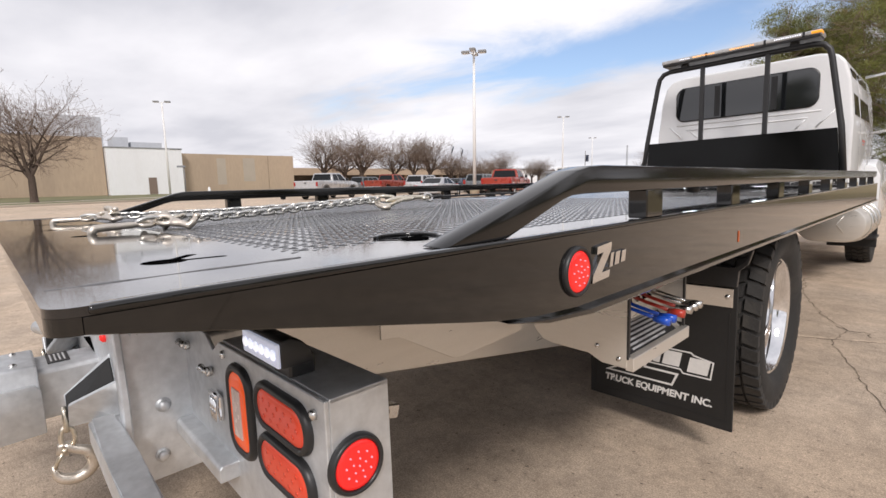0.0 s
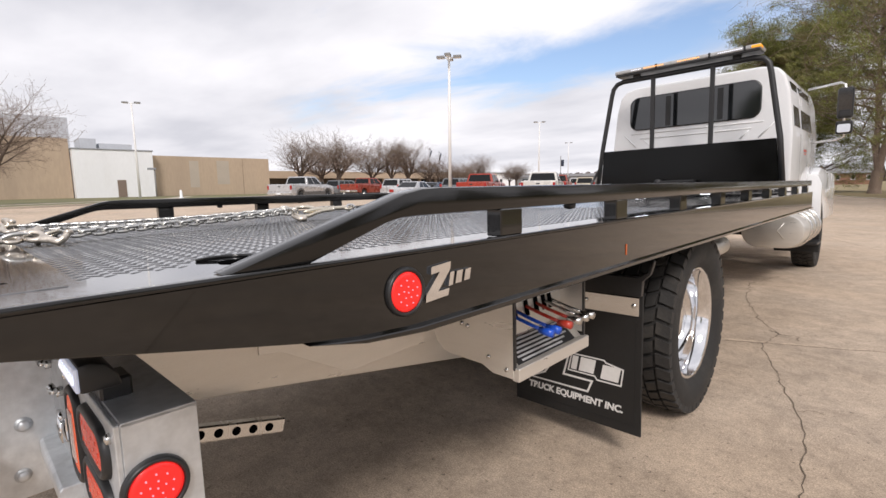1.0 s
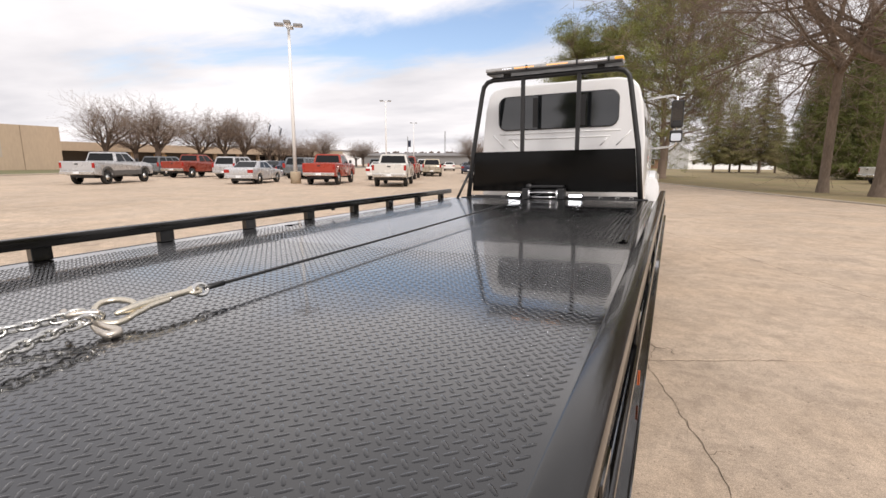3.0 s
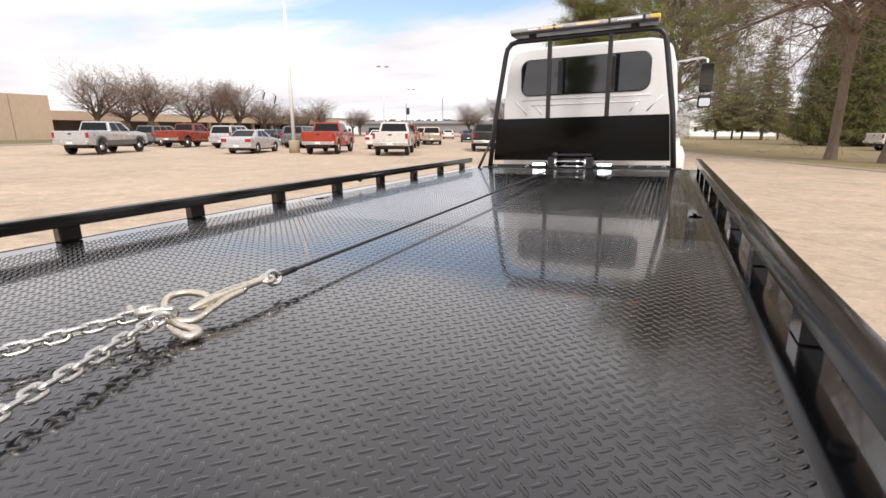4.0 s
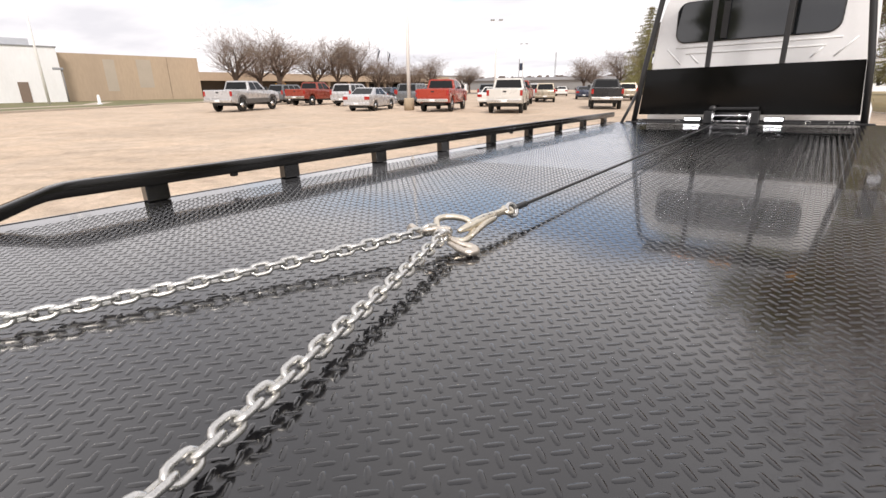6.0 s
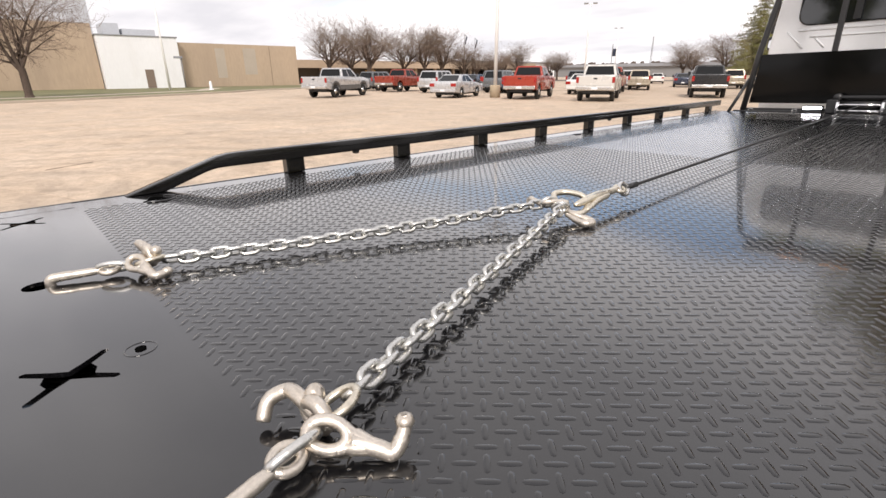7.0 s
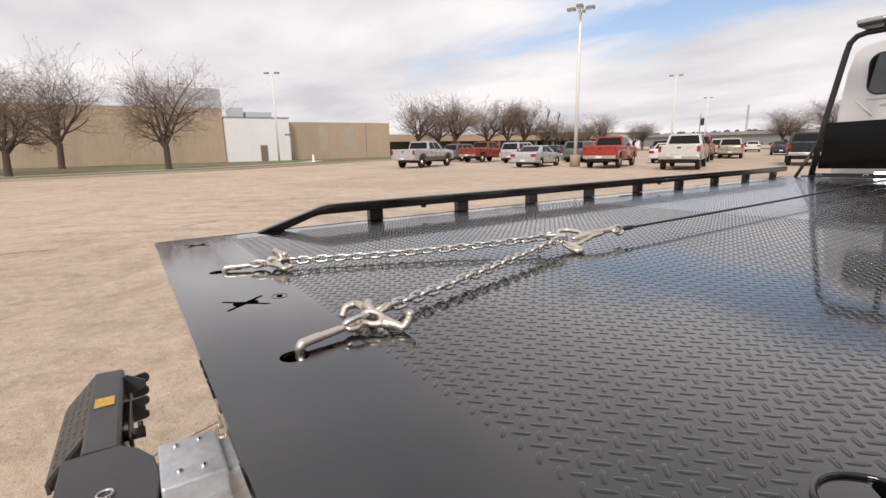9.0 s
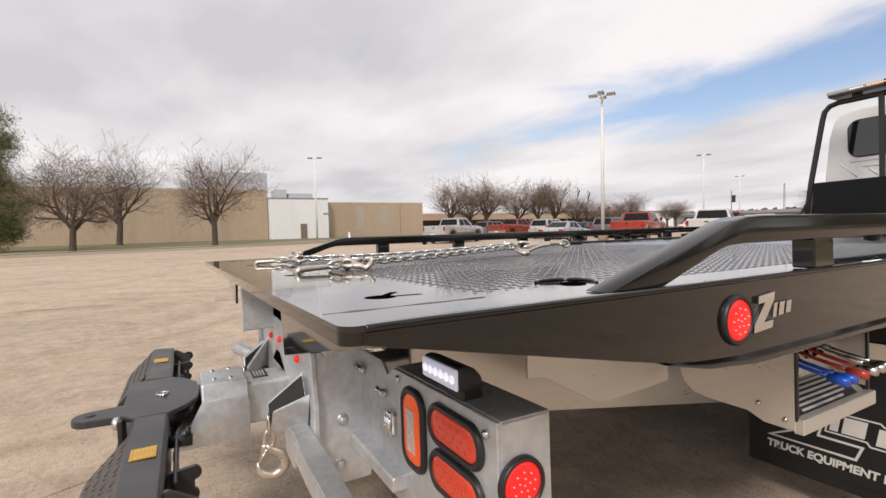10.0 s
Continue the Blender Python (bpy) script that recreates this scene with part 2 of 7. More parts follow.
    L(st.outputs["Result"], sc.inputs[0]); L(f, sc.inputs["Scale"]); L(sc.outputs[0], b.inputs["Base Color"])
    bp = N("ShaderNodeBump"); bp.inputs["Strength"].default_value, bp.inputs["Distance"].default_value = 0.5, 0.006
    L(noise_at(90, 5, 0.7), bp.inputs["Height"]); L(bp.outputs[0], b.inputs["Normal"])
    return m


concrete = concrete_material()
joint_dark = mat("joint_dark", (0.15, 0.125, 0.1), 0.95, vary=0.3, scale=3, fine=50)
grass_green = mat("grass_green", (0.155, 0.15, 0.07), 0.9, vary=0.35, scale=0.6, fine=9, bump=0.5, stain=(0.27, 0.22, 0.11), stain_amount=0.6)
grass_mat = mat("grass_mat", (0.265, 0.205, 0.105), 0.9, vary=0.35, scale=0.6, fine=9, bump=0.5, stain=(0.18, 0.185, 0.055), stain_amount=1.0)
lamp_red = glow("lamp_red", (0.66, 0.06, 0.025), 0.18)
lamp_red_lit = glow("lamp_red_lit", (0.75, 0.02, 0.016), 0.45)
lamp_amber = glow("lamp_amber", (0.85, 0.10, 0.015), 0.25)
led_white = glow("led_white", (0.93, 0.96, 1.0), 8.0)
led_amber = glow("led_amber", (1.0, 0.42, 0.1), 1.3)
led_amber_soft = glow("led_amber_soft", (0.9, 0.38, 0.03), 0.35)
led_dim = glow("led_dim", (0.9, 0.93, 1.0), 0.6)
lens_clear = glow("lens_clear", (0.72, 0.78, 0.95), 0.22)
lens_pink = mat("lens_pink", (0.72, 0.56, 0.5), 0.25, vary=0.05, scale=60, fine=160, bump=0.1)
reflector_amber = mat("reflector_amber", (0.55, 0.12, 0.03), 0.4)
lens_white = mat("lens_white", (0.8, 0.82, 0.84), 0.2, vary=0.05)
bar_lens = mat("bar_lens", (0.42, 0.42, 0.42), 0.12, vary=0.3, scale=14, fine=60, coat=0.5)
sticker_yellow = mat("sticker_yellow", (0.75, 0.45, 0.07), 0.5, vary=0.08, scale=20)
sticker_line = mat("sticker_line", (0.42, 0.25, 0.05), 0.5)
print_white = mat("print_white", (0.75, 0.74, 0.72), 0.5, vary=0.06, scale=15)
trim_bar = mat("trim_bar", (0.5, 0.5, 0.5), 0.5)
tow_grey = mat("tow_grey", (0.045, 0.045, 0.047), 0.36, vary=0.2, scale=6, fine=90, rough_vary=0.08, bump=0.03, stain=(0.09, 0.085, 0.08), stain_amount=0.35)
# dull black that stands for the shade inside holes that aren't cut
hole_shade_black = mat("hole_shade_black", (0.003, 0.003, 0.003), 0.9, spec=0.0)
crack_earth = mat("crack_earth", (0.15, 0.118, 0.09), 0.95, vary=0.4, scale=6, fine=60, spec=0.1)
tail_print = mat("tail_print", (0.45, 0.05, 0.04), 0.4)
lever_blue = mat("lever_blue", (0.02, 0.1, 0.6), 0.3)
lever_red = mat("lever_red", (0.5, 0.05, 0.03), 0.3)


# ---- mesh helpers ----
def box(bm, x0, x1, y0, y1, z0, z1, bevel=0.0, seg=1, m=None):
    vs = [bm.verts.new((x, y, z)) for x in (x0, x1) for y in (y0, y1) for z in (z0, z1)]
    fs = [bm.faces.new([vs[i] for i in q]) for q in ((0, 1, 3, 2), (4, 6, 7, 5), (0, 4, 5, 1), (2, 3, 7, 6), (0, 2, 6, 4), (1, 5, 7, 3))]
    if bevel:
        edges = list({e for f in fs for e in f.edges})
        r = bmesh.ops.bevel(bm, geom=edges, offset=bevel, segments=seg, affect="EDGES", profile=0.5)
        vs = list({v for f in r["faces"] for v in f.verts} | {v for v in vs if v.is_valid})
    if m is not None:
        for v in vs:
            v.co = m @ v.co
    return vs


def prism(bm, poly, axis, a, b, bevel=0.0, seg=1, m=None):
    """A polygon of two coordinates, drawn out along the axis from a to b."""
    def at(p, t):
        return {"x": (t, p[0], p[1]), "y": (p[0], t, p[1]), "z": (p[0], p[1], t)}[axis]
    v0, v1 = [bm.verts.new(at(p, a)) for p in poly], [bm.verts.new(at(p, b)) for p in poly]
    n = len(poly)
    fs = [bm.faces.new(v0), bm.faces.new(v1[::-1])] + [bm.faces.new((v0[i], v1[i], v1[(i + 1) % n], v0[(i + 1) % n])) for i in range(n)]
    bmesh.ops.recalc_face_normals(bm, faces=fs)
    vs = v0 + v1
    if bevel:
        r = bmesh.ops.bevel(bm, geom=list({e for f in fs for e in f.edges}), offset=bevel, segments=seg, affect="EDGES", profile=0.5)
        vs = list({v for f in r["faces"] for v in f.verts} | {v for v in vs if v.is_valid})
    if m is not None:
        for v in vs:
            v.co = m @ v.co
    return vs


def frame_at(d):
    d = Vector(d).normalized()
    up = Vector((0, 0, 1)) if abs(d.z) < 0.95 else Vector((1, 0, 0))
    s = d.cross(up).normalized()
    return s, s.cross(d).normalized()


def tube(bm, pts, r, n=10, closed=False, caps=True, square=None):
    """A swept tube; r is one radius or one for each point; square=(w, h) sweeps a rectangle."""
    pts = [Vector(p) for p in pts]
    k = len(pts)
    rs = r if isinstance(r, (list, tuple)) else [r] * k
    rings, last = [], None
    for i, p in enumerate(pts):
        a = pts[(i - 1) % k] if closed or i > 0 else p
        b = pts[(i + 1) % k] if closed or i < k - 1 else p
        d = (b - a).normalized()
        if last is None:
            s, u = frame_at(d)
        else:
            s = (last - d * last.dot(d)).normalized()
            u = s.cross(d).normalized()
        last = s
        if square:
            w, h = square[0] / 2, square[1] / 2
            ring = [p + s * (x * w) + u * (y * h) for x, y in ((-1, -1), (1, -1), (1, 1), (-1, 1))]
        else:
            ring = [p + s * (math.cos(2 * math.pi * j / n) * rs[i]) + u * (math.sin(2 * math.pi * j / n) * rs[i]) for j in range(n)]
        rings.append([bm.verts.new(v) for v in ring])
    m = len(rings[0])
    fs = []
    for i in range(k if closed else k - 1):
        A, B = rings[i], rings[(i + 1) % k]
        for j in range(m):
            fs.append(bm.faces.new((A[j], A[(j + 1) % m], B[(j + 1) % m], B[j])))
    if caps and not closed:
        fs += [bm.faces.new(rings[0][::-1]), bm.faces.new(rings[-1])]
    for f in fs:
        f.smooth = not square
    return [v for ring in rings for v in ring]


def lathe(bm, profile, centre, axis="x", n=40, caps=True):
    """A profile of (radius, along) turned about an axis through the centre."""
    rings = []
    for r, a in profile:
        ring = []
        for j in range(n):
            c, s = math.cos(2 * math.pi * j / n) * r, math.sin(2 * math.pi * j / n) * r
            d = {"x": (a, c, s), "y": (c, a, s), "z": (c, s, a)}[axis]
            ring.append(bm.verts.new(Vector(centre) + Vector(d)))
        rings.append(ring)
    fs = []
    for A, B in zip(rings, rings[1:]):
        for j in range(n):
            fs.append(bm.faces.new((A[j], A[(j + 1) % n], B[(j + 1) % n], B[j])))
    for ring, r in ((rings[0], profile[0][0]), (rings[-1], profile[-1][0])):
        if r > 1e-4 and caps:
            fs.append(bm.faces.new(ring))
    for f in fs:
        f.smooth = True
    bmesh.ops.recalc_face_normals(bm, faces=fs)
    return [v for ring in rings for v in ring]


def oval(cx, cz, w, h, r, n=6):
    """Outline of a rounded rectangle."""
    out = []
    for sx, sz, a0 in ((1, 1, 0), (-1, 1, 90), (-1, -1, 180), (1, -1, 270)):
        for i in range(n + 1):
            a = radians(a0 + 90 * i / n)
            out.append((cx + sx * (w / 2 - r) + r * math.cos(a), cz + sz * (h / 2 - r) + r * math.sin(a)))
    return out


def part(name, bm, material, parent=None, label="", matrix=None, smooth=None):
    me = bpy.data.meshes.new(name)
    bmesh.ops.recalc_face_normals(bm, faces=bm.faces[:])
    bm.to_mesh(me)
    bm.free()
    for m in (material if isinstance(material, (list, tuple)) else (material,)):
        me.materials.append(m)
    if smooth is not None:
        me.shade_smooth()
        me.set_sharp_from_angle(angle=radians(smooth))
    ob = new(name, me)
    if matrix is not None:
        ob.matrix_basis = matrix
    if parent is not None:
        ob.parent = parent
    if label:
        ob["label"] = label
    return ob


def thing(name, label, category, matrix=None, group="", kind=""):
    ob = new(name)
    ob.empty_display_size = 0.2
    if matrix is not None:
        ob.matrix_basis = matrix
    return tagged(ob, label, category, group, kind)


def same(name, mesh, parent, matrix, label=""):
    """One more object on a mesh that is there already."""
    ob = new(name, mesh)
    ob.matrix_basis = matrix
    ob.parent = parent
    if label:
        ob["label"] = label
    return ob


def B():
    return bmesh.new()


# ---- the ground ----
ground = thing("ground", "large worn beige concrete parking lot with cracked slabs and joints", "ground", kind="structure")
bm = B()
box(bm, -2600, 2600, -2600, 2600, -0.4, -0.014)
part("subgrade", bm, joint_dark, ground)

# ---- the tow truck ----
D = 1.08  # top of the deck
truck = thing("tow_truck", "white flatbed tow truck with a glossy black steel deck", "truck", LEVEL)


def plate_with_holes(name, outer, holes, z0, z1, material, parent, label=""):
    cu = bpy.data.curves.new(name, "CURVE")
    cu.dimensions, cu.fill_mode = "2D", "BOTH"
    cu.extrude = (z1 - z0) / 2
    for loop in (outer, *holes):
        sp = cu.splines.new("POLY")
        sp.points.add(len(loop) - 1)
        for p, (x, y) in zip(sp.points, loop):
            p.co = (x, y, 0, 1)
        sp.use_cyclic_u = True
    tmp = bpy.data.objects.new(name, cu)
    me = bpy.data.meshes.new_from_object(tmp)
    bpy.data.objects.remove(tmp)
    bpy.data.curves.remove(cu)
    me.transform(Matrix.Translation((0, 0, (z0 + z1) / 2)))
    me.materials.clear()
    me.materials.append(material)
    ob = new(name, me)
    ob.parent = parent
    if label:
        ob["label"] = label
    return ob


def cross_hole(cx, cy, arm=0.064, w=0.0052, a1=47, a2=-47, root=0.03):
    """Outline of four narrow slots that meet in a longer body."""
    out = []
    angles = sorted((a1 % 360, (a1 + 180) % 360, a2 % 360, (a2 + 180) % 360))
    for i, a in enumerate(angles):
        c, s = math.cos(radians(a)), math.sin(radians(a))
        for r, k in ((root, 1.2), (arm, 1.0), (arm + w * 0.8, 0.0), (arm, -1.0), (root, -1.2)):
            out.append((cx + c * r + s * w * k, cy + s * r - c * w * k))
        mid = radians(a + ((angles[(i + 1) % 4] - a) % 360) / 2)
        out.append((cx + math.cos(mid) * 0.012, cy + math.sin(mid) * 0.031))
    return out


def key_hole(cx, cy, r=0.034, w=0.0085, length=0.095):
    a0 = math.asin(w / r)
    pts = [(cx + r * math.sin(t), cy + r * math.cos(t)) for t in np.linspace(a0, 2 * math.pi - a0, 22)]
    return pts[::-1] + [(cx + w, cy + length), (cx + w * 0.4, cy + length + 0.006), (cx - w * 0.4, cy + length + 0.006), (cx - w, cy + length)][::-1]


def two_slot(cx, cy, angles=(82, 138), r=0.026, w=0.0075, tip=0.068):
    """A round hole with two slots that run out from it."""
    out = []
    slots = sorted(angles)
    half = math.degrees(math.asin(min(0.95, w / r)))
    for k in range(48):
        a = 7.5 * k
        if all(abs((a - s + 180) % 360 - 180) > half for s in slots):
            out.append((a, [(cx + r * math.cos(radians(a)), cy + r * math.sin(radians(a)))]))
    for s in slots:
        c, n = Vector((math.cos(radians(s)), math.sin(radians(s)))), Vector((-math.sin(radians(s)), math.cos(radians(s))))
        o = Vector((cx, cy))
        q = r * math.cos(radians(half))
        out.append((s, [tuple(o + c * q - n * w), tuple(o + c * tip - n * w), tuple(o + c * (tip + w * 0.7)), tuple(o + c * tip + n * w), tuple(o + c * q + n * w)]))
    out.sort(key=lambda e: e[0])
    return [p for _, e in out for p in e]


deck = part("deck", (lambda b: (box(b, -1.294, 1.294, 0.286, 6.27, D - 0.006, D, 0.0), b)[1])(B()), deck_paint, truck, "glossy black raised tread plate deck")
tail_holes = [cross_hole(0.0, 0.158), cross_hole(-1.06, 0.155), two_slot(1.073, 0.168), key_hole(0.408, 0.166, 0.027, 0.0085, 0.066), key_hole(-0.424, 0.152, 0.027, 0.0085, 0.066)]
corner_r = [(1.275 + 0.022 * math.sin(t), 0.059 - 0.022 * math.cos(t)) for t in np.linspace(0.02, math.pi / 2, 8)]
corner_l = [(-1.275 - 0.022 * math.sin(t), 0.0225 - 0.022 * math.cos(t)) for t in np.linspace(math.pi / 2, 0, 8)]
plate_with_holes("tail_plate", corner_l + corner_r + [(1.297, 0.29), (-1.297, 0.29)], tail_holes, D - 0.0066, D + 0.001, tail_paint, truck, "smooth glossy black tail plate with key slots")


def tread_lugs():
    """Raised lens-shaped lugs, set crosswise; the nearer half of the deck has rounder ones."""
    p = 0.032
    nx, ny = int(2.37 / p), int(5.95 / p)

    def ring(a, b, z):
        return [(a * u, b * v, z) for u, v in ((1, 0), (0.84, 0.74), (0, 1), (-0.84, 0.74), (-1, 0), (-0.84, -0.74), (0, -1), (0.84, -0.74))]
    round_v = np.array(ring(0.0128, 0.0039, 0.0) + ring(0.0112, 0.0028, 0.00066) + [(-0.0078, 0, 0.0009), (0.0078, 0, 0.0009)])
    round_f = [(i, (i + 1) % 8, 8 + (i + 1) % 8, 8 + i) for i in range(8)] + [(8, 9, 17), (15, 8, 17), (9, 10, 17), (14, 15, 17), (10, 16, 17), (14, 17, 16), (10, 11, 16), (11, 12, 16), (12, 13, 16), (13, 14, 16)]
    plain_v = np.array(ring(0.0128, 0.0039, 0.0) + [(-0.0078, 0, 0.00078), (0.0078, 0, 0.00078)])
    plain_f = [(0, 1, 9), (7, 0, 9), (1, 2, 9), (6, 7, 9), (2, 8, 9), (6, 9, 8), (2, 3, 8), (3, 4, 8), (4, 5, 8), (5, 6, 8)]
    V, F, o = [], [], 0
    for i in range(2 * nx):
        for j in range(ny):
            a = radians(45 if i % 2 else -45)
            c, s = math.cos(a), math.sin(a)
            x, y = -1.185 + p * (i + 0.5) / 2, 0.315 + p * (j + 0.5 * (i % 2))
            if math.hypot(abs(x) - 1.122, y - 0.518) < 0.064 or (abs(x) > 1.14 and y < 0.62):
                continue
            base, faces = (round_v, round_f) if y < 2.6 else (plain_v, plain_f)
            V.append(base @ np.array([(c, s, 0), (-s, c, 0), (0, 0, 1)]) + (x, y, D + 0.0002))
            F += [tuple(o + k for k in f) for f in faces]
            o += len(base)
    me = bpy.data.meshes.new("tread_pattern")
    me.from_pydata(np.concatenate(V).tolist(), [], F)
    me.materials.append(deck_paint)
    me.shade_smooth()
    ob = new("tread_pattern", me)
    ob.parent = truck
    return tagged(ob, kind="stuff")


tread_lugs()
rnd = random.Random(4)
for pts in ([(1.19 + rnd.uniform(-0.0012, 0.0012), 0.045 + 0.245 * i / 12, D + rnd.uniform(-0.0006, 0.0006)) for i in range(13)],
            [(-1.19 + rnd.uniform(-0.0012, 0.0012), 0.01 + 0.28 * i / 12, D + rnd.uniform(-0.0006, 0.0006)) for i in range(13)]):
    bm = B()
    tube(bm, [(x, y, D + 0.0004 + (z - D) * 0.8) for x, y, z in pts], [0.0012 + 0.0011 * rnd.random() for _ in pts], 6)
    part("weld_seam", bm, weld, truck)

# side plates with the tapered tail, and their flanges
for sx, nm in ((1, "right"), (-1, "left")):
    bm = B()
    y0 = 0.059 if sx > 0 else 0.0225
    prof = [(y0, D - 0.021), (0.48, 0.975), (0.63, 0.946), (0.78, 0.936), (6.27, 0.925), (6.27, D - 0.0066), (y0, D - 0.0066)]
    prism(bm, prof, "x", sx * 1.284, sx * 1.297, 0.001)
    part("side_plate", bm, black_paint, truck, "long glossy black side plate with a tapered tail")
    bm = B()
    prism(bm, [(0.55, 0.9595), (0.66, 0.9365), (0.8, 0.924), (6.27, 0.913), (6.27, 0.926), (0.78, 0.937), (0.66, 0.945)], "x", sx * 1.22, sx * 1.31, 0.002)
    part("side_flange", bm, black_paint, truck)
    bm = B()
    x0, x1 = sorted((sx * 1.2845, sx * 1.2995))
    prism(bm, [(y0 + 0.004, D - 0.0066), (y0 + 0.004, D + 0.0012), (y0 + 0.09, D + 0.0022), (6.27, D + 0.0022), (6.27, D - 0.0066)], "x", x0, x1, 0.0034, 3)
    part("deck_edge", bm, black_paint, truck, smooth=50)
# rounded rear edge of the tail
bm = B()
out = corner_l + corner_r
inner = [(x * 0.9915, y + 0.011) for x, y in out]
prism(bm, out + inner[::-1], "z", D - 0.021, D - 0.0068)
bmesh.ops.triangulate(bm, faces=[f for f in bm.faces if len(f.verts) > 4])
part("tail_edge", bm, black_paint, truck, smooth=40)
# underside of the tail
bm = B()
prism(bm, [(0.085, D - 0.018), (0.62, 0.955), (0.62, 0.98), (0.1, D - 0.014)], "x", -1.275, 1.275)
part("tail_underside", bm, black_paint, truck)
for x in (-1.25, -0.62, 0.62, 1.25):
    bm = B()
    box(bm, x - 0.03, x + 0.03, 0.9, 6.27, 0.94, D - 0.014, 0.004)
    part("deck_beam", bm, black_paint, truck)
for i in range(14):
    bm = B()
    box(bm, -1.28, 1.28, 0.7 + 0.42 * i, 0.75 + 0.42 * i, 0.985, D - 0.0141, 0.003)
    part("cross_member", bm, black_paint, truck)

# side rails
for sx in (1, -1):
    bm = B()
    prism(bm, [(0.443, D + 0.001), (0.575, D + 0.001), (0.725, D + 0.0525), (0.76, D + 0.0605), (0.80, D + 0.0625), (6.22, D + 0.0625), (6.22, D + 0.1155), (0.87, D + 0.1155), (0.82, D + 0.1135), (0.775, D + 0.1055)], "x", sx * 1.237, sx * 1.29, 0.0055, 2)
    rail = part("side_rail", bm, rail_paint, truck, "black rectangular tube rail along the deck edge", smooth=35)
    bm = B()
    box(bm, sx * 1.27 - 0.022, sx * 1.27 + 0.022, -0.042, 0.042, D + 0.001, D + 0.064, 0.003)
    post = part("rail_post", bm, black_paint, rail, matrix=Matrix.Translation((0, 1.1, 0)))
    for i in range(1, 9):
        same("rail_post", post.data, rail, Matrix.Translation((0, 1.1 + 0.607 * i, 0)))
    for y in (1.42, 3.82):
        bm = B()
        lathe(bm, [(0.0, -0.004), (0.016, 0.0), (0.018, 0.012), (0.0, 0.02)], (sx * 1.262, y, D + 0.05), "z", 12)
        part("tie_eye", bm, satin_black, rail)

# headboard and light bar
Y = 6.36
rack = part("headache_rack", (lambda b: (tube(b, [(-1.04, Y - 0.04, D), (-0.985, Y, 1.66), (-0.872, Y + 0.02, 2.36), (-0.85, Y + 0.02, 2.45), (-0.80, Y + 0.02, 2.505), (-0.72, Y + 0.02, 2.525), (0.72, Y + 0.02, 2.525), (0.80, Y + 0.02, 2.505), (0.85, Y + 0.02, 2.45), (0.872, Y + 0.02, 2.36), (0.985, Y, 1.66), (1.04, Y - 0.04, D)], 0.029, 14), b)[1])(B()), satin_black, truck, "black tubular headache rack with two upright bars")
for x in (-0.345, 0.315):
    bm = B()
    box(bm, x - 0.024, x + 0.024, Y - 0.005, Y + 0.035, 1.64, 2.52, 0.008, 2)
    part("upright_bar", bm, satin_black, rack)
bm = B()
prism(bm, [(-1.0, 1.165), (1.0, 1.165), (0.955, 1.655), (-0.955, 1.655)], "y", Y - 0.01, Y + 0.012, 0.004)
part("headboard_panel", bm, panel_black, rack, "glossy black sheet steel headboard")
bm = B()
box(bm, -1.04, 1.04, Y - 0.03, Y + 0.03, D, D + 0.035, 0.006)
part("bottom_bar", bm, satin_black, rack)
bm = B()
tube(bm, [(-1.13, Y - 0.2, D), (-1.03, Y - 0.01, 1.42)], 0.017, 10)
part("brace", bm, satin_black, rack)
bar = part("light_bar", (lambda b: (box(b, -0.78, 0.78, Y - 0.08, Y + 0.16, 2.575, 2.6, 0.008, 2), b)[1])(B()), satin_black, truck, "low amber and clear warning light bar")
bm = B()
box(bm, -0.79, 0.79, Y - 0.09, Y + 0.17, 2.6, 2.645, 0.014, 3)
part("clear_lens", bm, bar_lens, bar)
for i, x in enumerate((-0.52, -0.37, -0.25, 0.02, 0.14, 0.44, 0.56)):
    bm = B()
    for j in range(6):
        lathe(bm, [(0.0075, 0.0), (0.006, -0.004), (0.0, -0.005)], (x - 0.05 + 0.02 * j, Y - 0.0895, 2.622), "y", 8)
    part("warning_led", bm, led_amber if i in (1, 2, 3, 4) else led_dim, bar)
bm = B()
box(bm, 0.70, 0.793, Y - 0.094, Y + 0.02, 2.606, 2.639, 0.01, 2)
part("amber_end_lens", bm, led_amber_soft, bar, "amber end lens")
for x in (-0.28, 0.3, 0.64):
    bm = B()
    box(bm, x - 0.012, x + 0.012, Y - 0.0935, Y + 0.172, 2.598, 2.6475, 0.004)
    part("divider", bm, satin_black, bar)
for x in (-0.55, 0.55):
    bm = B()
    box(bm, x - 0.04, x + 0.04, Y, Y + 0.05, 2.52, 2.585, 0.005)
    part("mount", bm, satin_black, bar)

# cab
bm = B()
prism(bm, [(-1.03, 1.0), (1.03, 1.0), (1.03, 1.75), (0.985, 2.2), (0.93, 2.4), (0.86, 2.475), (0.7, 2.51), (-0.7, 2.51), (-0.86, 2.475), (-0.93, 2.4), (-0.985, 2.2), (-1.03, 1.75)], "y", 6.8, 8.9, 0.03, 3)
cab = part("cab", bm, white_paint, truck, "white extended cab with a wide rear window", smooth=40)
bm = B()
prism(bm, oval(-0.035, 2.155, 1.505, 0.42, 0.105), "y", 6.785, 6.802)
part("rear_window", bm, dark_glass, cab)
bm = B()
a, b_ = oval(-0.035, 2.155, 1.52, 0.435, 0.11), oval(-0.035, 2.155, 1.495, 0.41, 0.1)
va, vb = [bm.verts.new((x, 6.79, z)) for x, z in a], [bm.verts.new((x, 6.782, z)) for x, z in b_]
